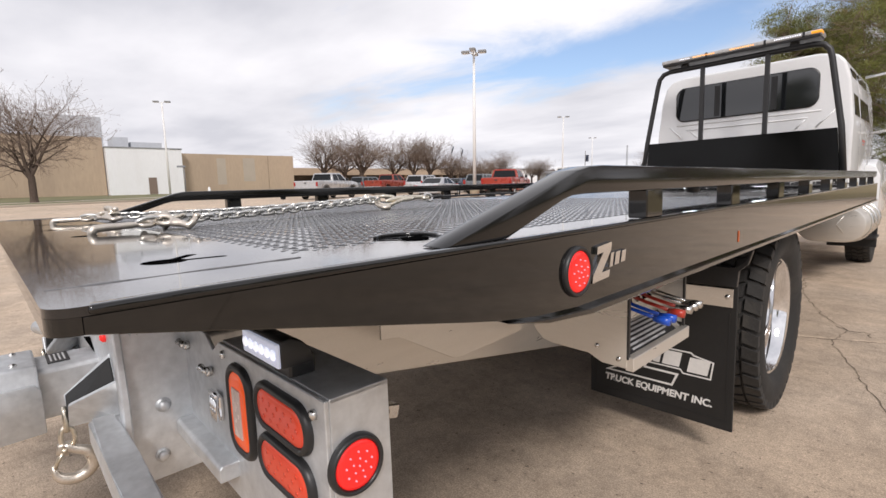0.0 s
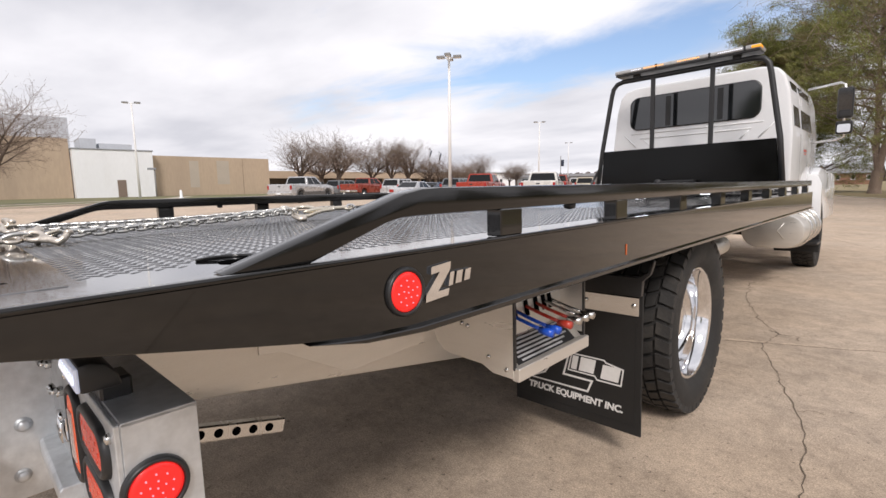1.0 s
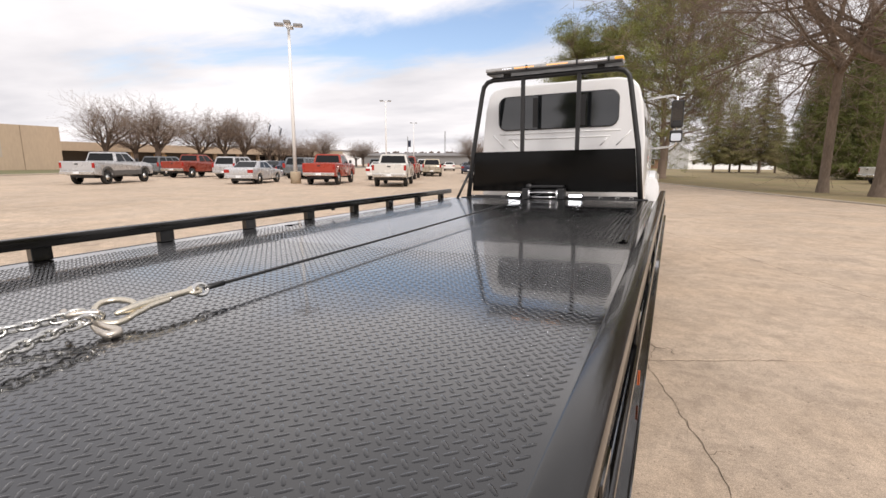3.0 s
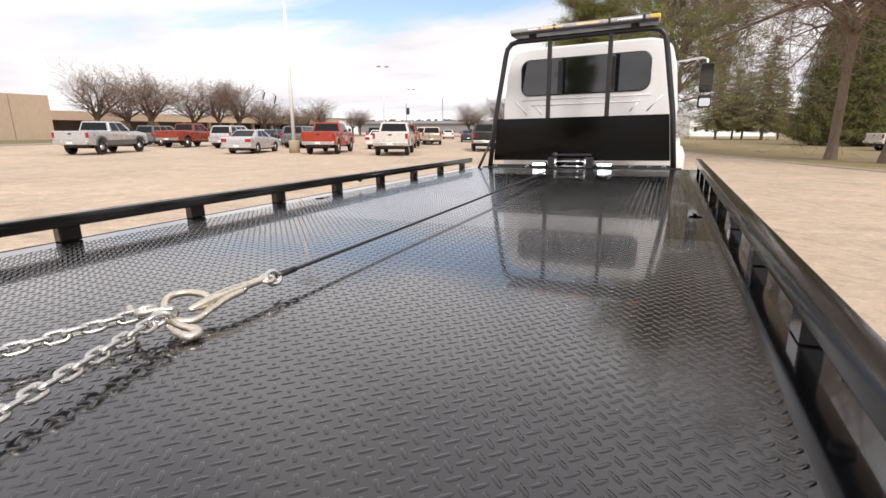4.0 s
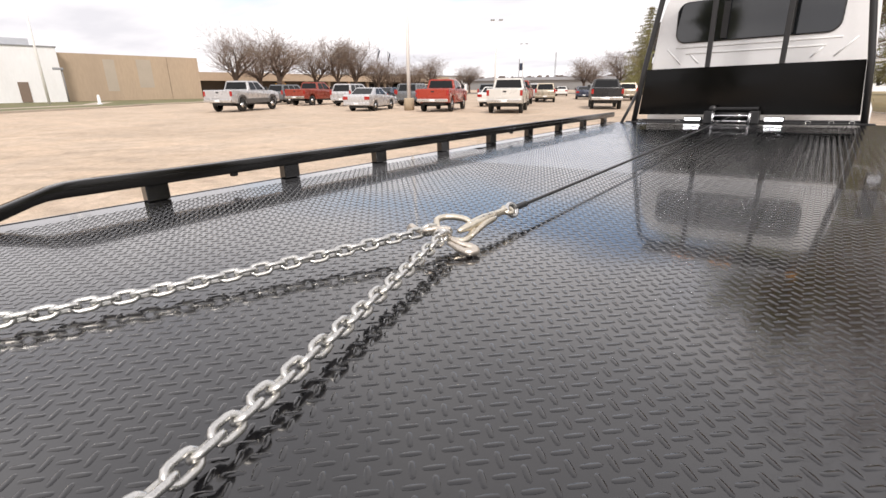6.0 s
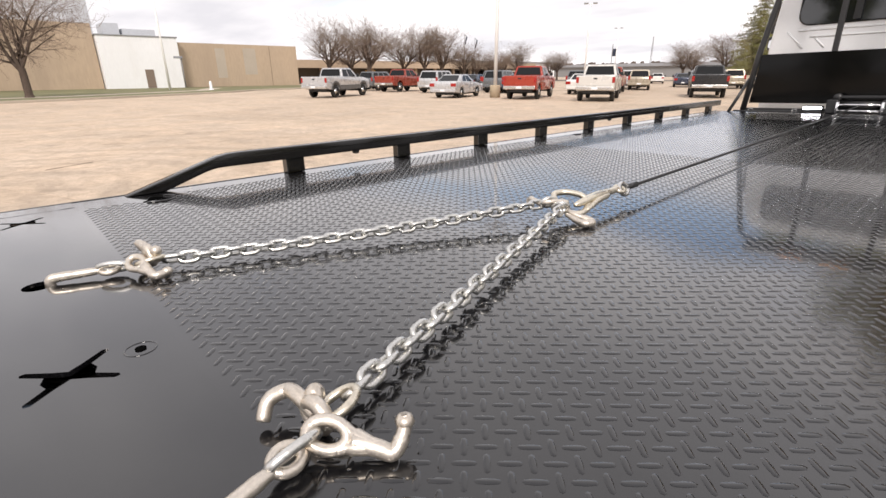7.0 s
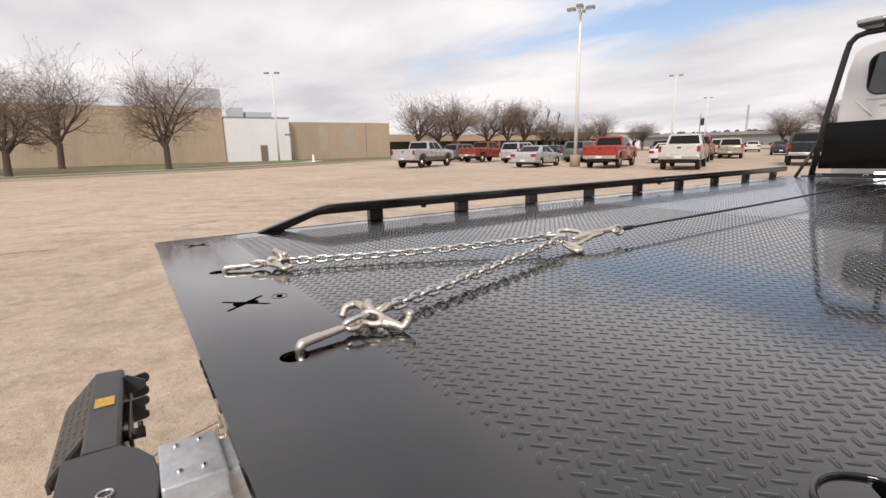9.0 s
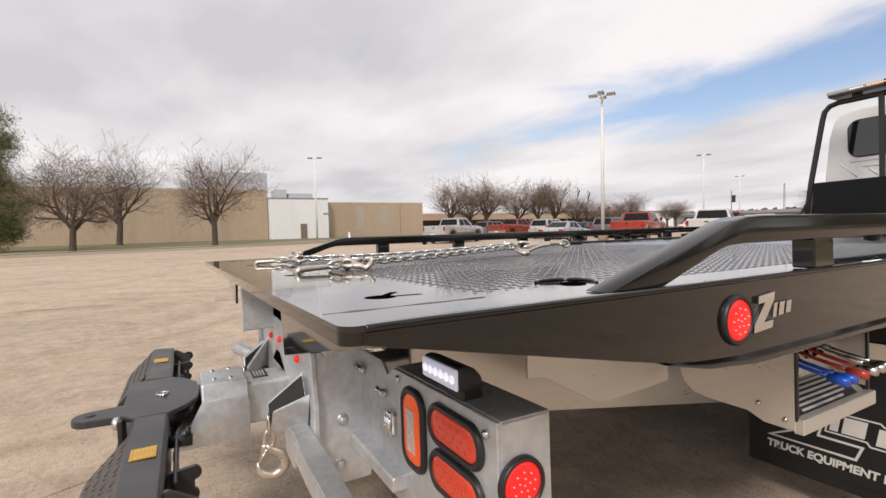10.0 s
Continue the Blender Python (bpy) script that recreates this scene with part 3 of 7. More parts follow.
for i in range(len(a)):
    bm.faces.new((va[i], va[(i + 1) % len(a)], vb[(i + 1) % len(a)], vb[i]))
part("window_seal", bm, satin_black, cab)
for x in (-0.3, 0.3):
    bm = B()
    box(bm, x - 0.03, x + 0.03, 6.779, 6.786, 1.965, 2.335)
    part("window_divider", bm, satin_black, cab)
# pressings in the cab's back: two long folds with slanted ends
for pts in ([(-0.78, 1.893), (0.75, 1.893)], [(-0.66, 1.825), (0.63, 1.825)], [(0.87, 1.885), (0.71, 1.715)], [(-0.87, 1.885), (-0.71, 1.715)], [(0.61, 1.81), (0.52, 1.715)], [(-0.61, 1.81), (-0.52, 1.715)]):
    bm = B()
    tube(bm, [(x, 6.801, z) for x, z in pts], 0.0095, 8)
    part("pressed_line", bm, white_paint, cab)
for sx in (1, -1):
    # small print on the door, too small to read
    for y0, y1, z0, z1 in ((7.7, 7.94, 1.56, 1.585), (7.74, 7.9, 1.525, 1.54)):
        bm = B()
        box(bm, min(sx * 1.0295, sx * 1.0315), max(sx * 1.0295, sx * 1.0315), y0, y1, z0, z1)
        part("door_print", bm, tail_print, cab)
    for y in (7.42, 8.42):
        bm = B()
        box(bm, min(sx * 1.028, sx * 1.0308), max(sx * 1.028, sx * 1.0308), y - 0.004, y + 0.004, 1.05, 1.75)
        part("door_seam", bm, satin_black, cab)
    for y0, y1 in ((6.95, 7.35), (7.5, 8.35)):
        bm = B()
        prism(bm, [(sx * 1.012, 1.82), (sx * 1.03, 1.82), (sx * 0.965, 2.32), (sx * 0.945, 2.32)], "y", y0, y1, 0.004)
        part("side_window", bm, car_glass, cab)
    bm = B()
    tube(bm, [(sx * 0.95, 8.45, 2.42), (sx * 1.30, 8.33, 2.44), (sx * 1.35, 8.31, 2.41), (sx * 1.36, 8.3, 1.75), (sx * 1.3, 8.3, 1.72), (sx * 1.0, 8.4, 1.7)], 0.016, 8)
    arm = part("mirror_arm", bm, stainless, truck)
    bm = B()
    box(bm, sx * 1.36 - 0.082, sx * 1.36 + 0.082, 8.272, 8.39, 1.98, 2.37, 0.03, 3)
    part("mirror_head", bm, satin_black, arm)
    bm = B()
    box(bm, sx * 1.36 - 0.07, sx * 1.36 + 0.07, 8.266, 8.272, 2.0, 2.35, 0.002, m=Matrix.Translation((sx * 1.36, 8.27, 2.17)) @ Matrix.Rotation(radians(4), 4, "X") @ Matrix.Translation((-sx * 1.36, -8.27, -2.17)))
    part("mirror_glass", bm, dark_glass, arm)
    bm = B()
    box(bm, sx * 1.36 - 0.085, sx * 1.36 + 0.085, 8.27, 8.37, 1.78, 1.95, 0.025, 3)
    part("convex_head", bm, satin_black, arm)
    bm = B()
    prism(bm, oval(sx * 1.36, 1.852, 0.135, 0.11, 0.025), "y", 8.256, 8.264, 0.002)
    bmesh.ops.rotate(bm, verts=bm.verts[:], cent=(sx * 1.36, 8.264, 1.852), matrix=Matrix.Rotation(radians(-12), 3, "X"))
    part("convex_mirror", bm, chrome, arm)
    # fenders, their skirts, tank, step, front wheel
    bm = B()
    prism(bm, [(sx * 0.98, 1.3), (sx * 1.14, 1.27), (sx * 1.185, 1.15), (sx * 1.185, 0.55), (sx * 1.15, 0.5), (sx * 0.98, 0.5)], "y", 8.2, 8.31, 0.02, 2)
    part("fender_skirt", bm, white_paint, truck, smooth=40)
    bm = B()
    box(bm, min(sx * 0.7, sx * 1.2), max(sx * 0.7, sx * 1.2), 8.16, 8.19, 0.24, 0.62, 0.006)
    part("front_mud_flap", bm, flap_rubber, truck)
    bm = B()
    prism(bm, [(8.3, 0.75), (8.38, 1.1), (8.5, 1.3), (8.75, 1.38), (10.6, 1.3), (10.75, 1.0), (10.7, 0.6), (9.3, 0.6), (9.22, 0.85), (9.0, 1.02), (8.75, 1.05), (8.5, 0.95)], "x", sx * 0.72, sx * 1.12, 0.03, 2)
    part("fender", bm, white_paint, truck, smooth=40)
    bm = B()
    rings = []
    for k, yy in ((0.80, 6.585), (0.95, 6.595), (1.0, 6.62), (1.0, 8.0), (0.9, 8.03)):
        rings.append([bm.verts.new((px, yy, pz)) for px, pz in oval(sx * 0.92, 0.638, 0.6 * k + 0.01, 0.375 * k, 0.18 * k)])
    for A_, B_ in zip(rings, rings[1:]):
        for i in range(len(A_)):
            bm.faces.new((A_[i], A_[(i + 1) % len(A_)], B_[(i + 1) % len(A_)], B_[i]))
    bm.faces.new(rings[0])
    bm.faces.new(rings[-1])
    tank = part("fuel_tank", bm, aluminium, truck, "dull aluminium fuel tank with a rounded oblong end", smooth=35)
    bm = B()
    tube(bm, [(sx * 1.03, 6.584, 0.56), (sx * 0.97, 6.582, 0.648), (sx * 1.03, 6.584, 0.735)], 0.006, 6)
    part("stamped_crease", bm, aluminium, tank)
    for y in (6.95, 7.3, 7.75):
        bm = B()
        tube(bm, [(px, y, pz) for px, pz in oval(sx * 0.92, 0.638, 0.632, 0.397, 0.195)], 0.02, 6, closed=True)
        part("tank_strap", bm, stainless, tank)
    bm = B()
    box(bm, sx * 0.95 - 0.2, sx * 0.95 + 0.27, 7.75, 8.15, 0.375, 0.412, 0.008)
    part("tank_step", bm, satin_black, tank)
    for xa, ya in ((0.86, 4.4), (0.7, 4.5)):
        bm = B()
        lathe(bm, [(0.0, 0.0), (0.055, 0.006), (0.08, 0.03), (0.08, 0.28), (0.0, 0.3)], (sx * xa, ya, 0.675), "y", 24)
        part("air_tank", bm, aluminium, truck, "small silver air tank")
    # sloping arm plate of the wheel lift, under the tail
    bm = B()
    prism(bm, [(0.45, 0.66), (1.95, 0.405), (1.95, 0.78), (0.45, 0.86)], "x", sx * 0.545, sx * 0.56, 0.003)
    part("lift_side_plate", bm, aluminium, truck)
bm = B()
prism(bm, [(8.85, 1.0), (8.85, 1.72), (9.3, 1.7), (10.5, 1.5), (10.75, 1.3), (10.75, 0.7), (8.85, 0.7)], "x", -0.74, 0.74, 0.05, 3)
part("hood", bm, white_paint, truck, smooth=40)
for x in (-0.43, 0.43):
    bm = B()
    box(bm, x - 0.04, x + 0.04, 0.75, 10.6, 0.62, 0.88, 0.006)
    part("frame_rail", bm, satin_black, truck)
    bm = B()
    box(bm, x - 0.05, x + 0.05, 0.7, 6.3, 0.881, 0.939, 0.004)
    part("sub_frame", bm, satin_black, truck)


def wheel(x, y, z, sx, front=False):
    """A truck wheel with its tyre, rim and lug nuts; sx: the side that it faces."""
    R, w = 0.468, 0.27
    bm = B()
    prof = [(0.29, -w * 0.33), (0.315, -w * 0.41), (0.345, -w * 0.475), (0.39, -w * 0.5), (0.43, -w * 0.49), (R - 0.014, -w * 0.44), (R - 0.003, -w * 0.38), (R - 0.003, w * 0.38), (R - 0.014, w * 0.44), (0.43, w * 0.49), (0.39, w * 0.5), (0.345, w * 0.475), (0.315, w * 0.41), (0.29, w * 0.33)]
    lathe(bm, prof, (0, 0, 0), "x", 56, caps=False)
    # tread blocks, four rows with grooves between them
    nb = 40
    tread = B()
    for k, (a0, a1) in enumerate(((-0.475, -0.245), (-0.195, -0.02), (0.02, 0.195), (0.245, 0.475))):
        for i in range(nb):
            t0, t1 = (i + 0.14 + 0.5 * (k % 2)) * 2 * math.pi / nb, (i + 0.86 + 0.5 * (k % 2)) * 2 * math.pi / nb
            skew = 0.04 * (1 if k % 2 else -1)
            vs = []
            for low, r in ((1, R - 0.006), (0, R + 0.013)):
                for t, a in ((t0, a0), (t0 + skew, a1), (t1 + skew, a1), (t1, a0)):
                    rr = r - (0.034 if low else 0.01) * (abs(a) > 0.4)
                    vs.append(tread.verts.new((a * w, rr * math.cos(t), rr * math.sin(t))))
            tread.faces.new(vs[4:])
            for j in range(4):
                tread.faces.new((vs[j], vs[(j + 1) % 4], vs[4 + (j + 1) % 4], vs[4 + j]))
    tyre = part("wheel", bm, rubber, truck, "large truck tyre on a polished aluminium rim", matrix=Matrix.Translation((x, y, z)))
    tagged(part("tread", tread, tread_rubber, tyre), kind="stuff")
    s = sx
    bm = B()
    deep = -0.02 if front else -0.075
    lathe(bm, [(0.304, s * w * 0.34), (0.298, s * w * 0.385), (0.282, s * w * 0.35), (0.268, s * w * 0.1), (0.262, s * deep), (0.2, s * (deep - 0.02)), (0.16, s * (deep + 0.01)), (0.11, s * (deep + 0.015))], (0, 0, 0), "x", 56, caps=False)
    rim = part("rim", bm, chrome, tyre, "polished aluminium rim")
    bm = B()
    lathe(bm, [(0.11, s * (deep + 0.0)), (0.11, s * (deep + 0.09)), (0.075, s * (deep + 0.11)), (0.0, s * (deep + 0.115))], (0, 0, 0), "x", 28)
    part("hub", bm, chrome, tyre)
    nut = None
    for i in range(10):
        a = 2 * math.pi * i / 10
        if nut:
            same("lug_nut", nut.data, tyre, Matrix.Rotation(a, 4, "X"))
            continue
        bm = B()
        lathe(bm, [(0.016, s * (deep - 0.01)), (0.016, s * (deep + 0.03)), (0.0, s * (deep + 0.045))], (0, 0.145, 0), "x", 8)
        nut = part("lug_nut", bm, chrome, tyre)
    return tyre


for sx in (1, -1):
    wheel(sx * 1.085, 2.9, 0.478 - 0.0244 * sx * 1.085, sx)
    wheel(sx * 0.755, 2.9, 0.478 - 0.0244 * sx * 0.755, -sx)
    wheel(sx * 1.0, 8.73, 0.478 - 0.0244 * sx, sx, front=True)
for y in (2.9, 8.73):
    bm = B()
    tube(bm, [(-0.7, y, 0.46), (0.7, y, 0.46)], 0.07, 14)
    part("axle", bm, satin_black, truck)


# ---- lamps, badge and boxes of the tow truck ----
def lamp(outline_out, outline_in, axis, at, out, lens_material, label, deep=0.008):
    """A lamp of a rubber grommet and a domed lens; at: the plane it sits on; out: the way it faces, +1 or -1."""
    bm = B()
    n = len(outline_in)

    def put(p, t):
        return {"x": (t, p[0], p[1]), "y": (p[0], t, p[1])}[axis]
    cols = []
    for k, h in ((0.0, 0.0), (0.02, 0.6), (0.16, 1.15), (0.4, 1.5), (0.7, 1.45), (0.92, 1.1), (1.0, 0.6), (1.08, 0.0)):
        cols.append([bm.verts.new(put((a[0] + (b[0] - a[0]) * k, a[1] + (b[1] - a[1]) * k), at + out * deep * h)) for a, b in zip(outline_out, outline_in)])
    for A, Bq in zip(cols, cols[1:]):
        for i in range(n):
            bm.faces.new((A[i], A[(i + 1) % n], Bq[(i + 1) % n], Bq[i]))
    g = part("lamp", bm, satin_black, truck, label, smooth=70)
    bm = B()
    cx, cy = sum(p[0] for p in outline_in) / n, sum(p[1] for p in outline_in) / n
    rings = []
    for k, h in ((1.0, deep * 0.9), (0.96, deep + 0.0015), (0.75, deep + 0.003), (0.4, deep + 0.0036)):
        rings.append([bm.verts.new(put((cx + (x - cx) * k, cy + (y - cy) * k), at + out * h)) for x, y in outline_in])
    for A, Bq in zip(rings, rings[1:]):
        for i in range(n):
            bm.faces.new((A[i], A[(i + 1) % n], Bq[(i + 1) % n], Bq[i]))
    bm.faces.new(rings[-1])
    part("lens", bm, lens_material, g, smooth=60)
    return g


def ring_pts(cx, cy, r, n=32):
    return [(cx + r * math.cos(2 * math.pi * i / n), cy + r * math.sin(2 * math.pi * i / n)) for i in range(n)]


def leds(g, spots, axis, at, r, material):
    for a, b in spots:
        bm = B()
        lathe(bm, [(r, -0.001), (r * 0.7, 0.002), (0.0, 0.003)], {"x": (at, a, b), "y": (a, at, b)}[axis], axis, 8)
        part("led", bm, material, g)


led_pink = glow("led_pink", (1.0, 0.2, 0.25), 0.9)
for sx in (1, -1):
    g = lamp(ring_pts(0.757, 1.007, 0.046), ring_pts(0.757, 1.007, 0.037), "x", sx * 1.297, sx, lamp_red_lit, "round red side marker lamp in a black grommet", 0.006)
    leds(g, [(0.757 + r * math.cos(a), 1.006 + r * math.sin(a)) for r, k in ((0.0, 1), (0.011, 5), (0.023, 9)) for a in np.linspace(0.3, 6.58, k, endpoint=False)], "x", sx * (1.297 + 0.0095), 0.0016, led_pink)
    bm = B()
    box(bm, min(sx * 1.297, sx * 1.2995), max(sx * 1.297, sx * 1.2995), 1.725, 1.733, 0.962, 0.998, 0.001)
    part("reflector", bm, reflector_amber, truck, "small dull amber reflector")

    # light box of bent galvanised sheet, with its lamps
    def X(v):
        return sx * v
    bm = B()
    prism(bm, [(X(0.5), 0.55), (X(1.165), 0.55), (X(1.165), 0.872), (X(0.74), 0.866), (X(0.70), 0.84), (X(0.66), 0.868), (X(0.5), 0.868)], "y", 0.322, 0.33, 0.0015)
    prism(bm, [(X(1.159), 0.55), (X(1.165), 0.55), (X(1.165), 0.872), (X(1.159), 0.872)], "y", 0.33, 0.432, 0.001)
    prism(bm, [(X(0.74), 0.862), (X(1.165), 0.866), (X(1.165), 0.873), (X(0.74), 0.869)], "y", 0.331, 0.432, 0.001)
    lightbox = part("light_box", bm, galvanised, truck, "bent galvanised sheet box for the rear lamps")
    g = lamp(oval(X(0.853), 0.757, 0.114, 0.182, 0.042), oval(X(0.853), 0.757, 0.082, 0.15, 0.03), "y", 0.322, -1, lamp_amber, "upright amber and white lamp in a black grommet")
    bm = B()
    box(bm, X(0.853) - 0.019, X(0.853) + 0.019, 0.3085, 0.312, 0.708, 0.803, 0.001)
    part("reverse_lens", bm, lens_pink, g)
    for z in (0.808, 0.716):
        g = lamp(oval(X(1.03), z, 0.198, 0.086, 0.042), oval(X(1.03), z, 0.168, 0.058, 0.028), "y", 0.322, -1, lamp_red, "oval red brake lamp in a black grommet")
        leds(g, [(X(1.03) + 0.026 * i - 0.052 + 0.013 * (j % 2), z - 0.014 + 0.014 * j) for i in range(5) for j in range(3)], "y", 0.3112, 0.004, lamp_red)
    g = lamp(ring_pts(0.366, 0.764, 0.0465), ring_pts(0.366, 0.764, 0.037), "x", X(1.165), sx, lamp_red_lit, "round red lamp in a black grommet")
    leds(g, [(0.366 + r * math.cos(a), 0.764 + r * math.sin(a)) for r, k in ((0.0, 1), (0.011, 5), (0.022, 9)) for a in np.linspace(0.2, 6.48, k, endpoint=False)], "x", X(1.1655) + sx * 0.0112, 0.0017, led_pink)
    xw = X(1.018)
    bm = B()
    prism(bm, [(0.301, 0.902), (0.301, 0.946), (0.316, 0.948), (0.336, 0.941), (0.35, 0.925), (0.356, 0.902)], "x", xw - 0.066, xw + 0.066, 0.005, 2)
    box(bm, xw - 0.03, xw + 0.03, 0.33, 0.375, 0.868, 0.905, 0.004)
    wl = part("work_light", bm, satin_black, truck, "small rectangular black work light, lit white", smooth=35)
    bm = B()
    box(bm, xw - 0.066, xw + 0.066, 0.296, 0.302, 0.905, 0.943, 0.003, 2)
    part("lens", bm, lens_clear, wl)
    for i in range(6):
        bm = B()
        lathe(bm, [(0.0085, 0.0), (0.007, -0.002), (0.0, -0.0035)], (xw - 0.052 + 0.0208 * i, 0.2955, 0.924), "y", 12)
        part("led", bm, led_dim, wl)
    for x, z in ((0.53, 0.815), (0.685, 0.792)):
        bm = B()
        lathe(bm, [(0.011, 0.0), (0.011, -0.012), (0.0, -0.014)], (X(x), 0.322, z), "y", 6)
        for a in (0.5, 2.6):
            tube(bm, [(X(x), 0.312, z), (X(x) + 0.02 * math.cos(a), 0.303, z + 0.02 * math.sin(a))], [0.005, 0.008], 6)
        part("wing_nut", bm, stainless, lightbox)
    for x, z in ((0.77, 0.848), (1.135, 0.845)):
        bm = B()
        lathe(bm, [(0.009, 0.0), (0.008, -0.006), (0.0, -0.008)], (X(x), 0.322, z), "y", 8)
        part("rivet", bm, stainless, lightbox)
    bm = B()
    box(bm, X(0.728) - 0.018, X(0.728) + 0.018, 0.312, 0.322, 0.7, 0.755, 0.003)
    for i in range(3):
        tube(bm, [(X(0.728) - 0.012 + 0.012 * i, 0.309, 0.702), (X(0.728) - 0.012 + 0.012 * i, 0.306, 0.728), (X(0.728) - 0.012 + 0.012 * i, 0.309, 0.752)], 0.005, 8)
    tube(bm, [(X(0.728) - 0.02, 0.309, 0.757), (X(0.728) + 0.02, 0.309, 0.757)], 0.006, 8)
    part("latch", bm, chrome, lightbox)

    # rear gusset below the deck edge
    bm = B()
    prism(bm, [(X(0.56), D - 0.02), (X(0.597), 0.90), (X(1.268), 1.046), (X(1.275), D - 0.02)], "y", 0.098, 0.108, 0.002)
    part("tail_gusset", bm, black_paint, truck)

    # control box behind the tail, with levers, on both sides
    bm = B()
    prism(bm, [(X(0.78), 0.90), (X(0.785), 0.71), (X(0.80), 0.672), (X(0.83), 0.645), (X(0.87), 0.637), (X(1.0), 0.634), (X(1.045), 0.614), (X(1.125), 0.612), (X(1.125), 0.9)], "y", 1.33, 1.338, 0.0015)
    cb = part("control_box", bm, aluminium, truck, "bright aluminium control box with lever handles")
    bm = B()
    prism(bm, [(X(0.8), 0.66), (X(1.13), 0.66), (X(1.13), 0.9), (X(0.8), 0.9)], "y", 1.765, 1.772, 0.001)
    part("end_sheet", bm, aluminium, cb)
    bm = B()
    prism(bm, [(X(1.0), 0.9), (X(1.006), 0.9), (X(1.046), 0.7), (X(1.04), 0.7)], "y", 1.338, 1.765)
    part("back_sheet", bm, aluminium, cb)
    bm = B()
    prism(bm, [(X(1.04), 0.70), (X(1.13), 0.62), (X(1.135), 0.626), (X(1.045), 0.708)], "y", 1.338, 1.77, 0.001)
    prism(bm, [(X(1.12), 0.606), (X(1.145), 0.606), (X(1.145), 0.648), (X(1.12), 0.648)], "y", 1.332, 1.775, 0.002)
    part("floor_sheet", bm, aluminium, cb)
    bm = B()
    prism(bm, [(X(1.052), 0.7015), (X(1.122), 0.6385), (X(1.124), 0.6412), (X(1.054), 0.7042)], "y", 1.37, 1.72)
    part("instruction_plate", bm, satin_black, cb, "grey instruction plate with small unreadable lines")
    for i in range(6):
        bm = B()
        u, v = 1.0575 + 0.0105 * i, 0.7022 - 0.00945 * i
        prism(bm, [(X(u), v), (X(u + 0.005), v - 0.0045), (X(u + 0.0058), v - 0.0036), (X(u + 0.0008), v + 0.0009)], "y", 1.385 + 0.01 * (i % 2), 1.70 - 0.03 * (i % 3))
        part("print_line", bm, trim_bar, cb)
    for k, y in enumerate((1.335, 1.768)):
        bm = B()
        box(bm, min(X(1.123), X(1.131)), max(X(1.123), X(1.131)), y - 0.006, y + 0.006, 0.64, 0.9, 0.002)
        part("edge_trim", bm, satin_black, cb)
    for i, y in enumerate((1.43, 1.47, 1.54, 1.60, 1.65, 1.69)):
        bm = B()
        # slots aren't cut: thin black strips stand for their shaded inside
        prism(bm, [(X(1.0125), 0.875), (X(1.0155), 0.875), (X(1.0395), 0.755), (X(1.0365), 0.755)], "y", y - 0.011, y + 0.011)
        part("slot", bm, hole_shade_black, cb)
        bm = B()
        tube(bm, [(X(1.02), y, 0.79), (X(1.09), y - 0.012, 0.775), (X(1.19), y - 0.025, 0.758)], [0.006, 0.006, 0.006], 8)
        lv = part("lever", bm, lever_blue if i < 2 else lever_red if i < 4 else stainless, cb)
        bm = B()
        tube(bm, [(X(1.17), y - 0.024, 0.759), (X(1.195), y - 0.026, 0.758), (X(1.218), y - 0.028, 0.757)], [0.009, 0.0125, 0.0125], 10)
        part("knob", bm, lever_blue if i < 2 else lever_red if i == 2 else stainless, lv)
    for x, z in ((0.92, 0.755), (0.945, 0.75), (1.03, 0.665), (1.1, 0.638), (0.84, 0.77)):
        bm = B()
        lathe(bm, [(0.008, 0.0), (0.0065, -0.005), (0.0, -0.006)], (X(x), 1.33, z), "y", 8)
        part("bolt", bm, stainless, cb)
    # folded aluminium skirt ahead of the light box
    bm = B()
    prism(bm, [(0.72, 0.91), (0.72, 0.772), (0.78, 0.765), (0.985, 0.650), (1.02, 0.645), (1.32, 0.66), (1.328, 0.91)], "x", X(0.74), X(0.748), 0.001)
    part("skirt_sheet", bm, aluminium, truck, "folded aluminium skirt sheet")
    # mud flap on its hanger
    bm = B()
    box(bm, min(X(0.56), X(1.2)), max(X(0.56), X(1.2)), 2.142, 2.152, 0.115, 0.735, 0.003)
    flap = part("mud_flap", bm, flap_rubber, truck, "black rubber mud flap with white print")
    bm = B()
    box(bm, min(X(0.93), X(1.185)), max(X(0.93), X(1.185)), 2.134, 2.141, 0.645, 0.725, 0.002)
    part("clamp_strip", bm, stainless, flap)
    for x in (0.95, 1.165):
        bm = B()
        lathe(bm, [(0.011, 0.0), (0.009, -0.008), (0.0, -0.009)], (X(x), 2.134, 0.69), "y", 6)
        part("bolt", bm, stainless, flap)
    bm = B()
    prism(bm, [(X(0.55), 0.735), (X(1.2), 0.735), (X(1.205), 0.80), (X(1.235), 0.83), (X(1.25), 0.885), (X(1.243), 0.89), (X(1.225), 0.84), (X(1.19), 0.815), (X(0.55), 0.815)], "y", 2.115, 2.14, 0.002)
    part("flap_hanger", bm, satin_black, flap)
    # border grooves of the flap
    for x0, x1, z0, z1 in ((0.585, 1.175, 0.155, 0.159), (0.585, 0.589, 0.155, 0.55), (1.171, 1.175, 0.155, 0.62)):
        bm = B()
        box(bm, min(X(x0), X(x1)), max(X(x0), X(x1)), 2.1405, 2.143, z0, z1)
        part("border_rib", bm, flap_rubber, flap)
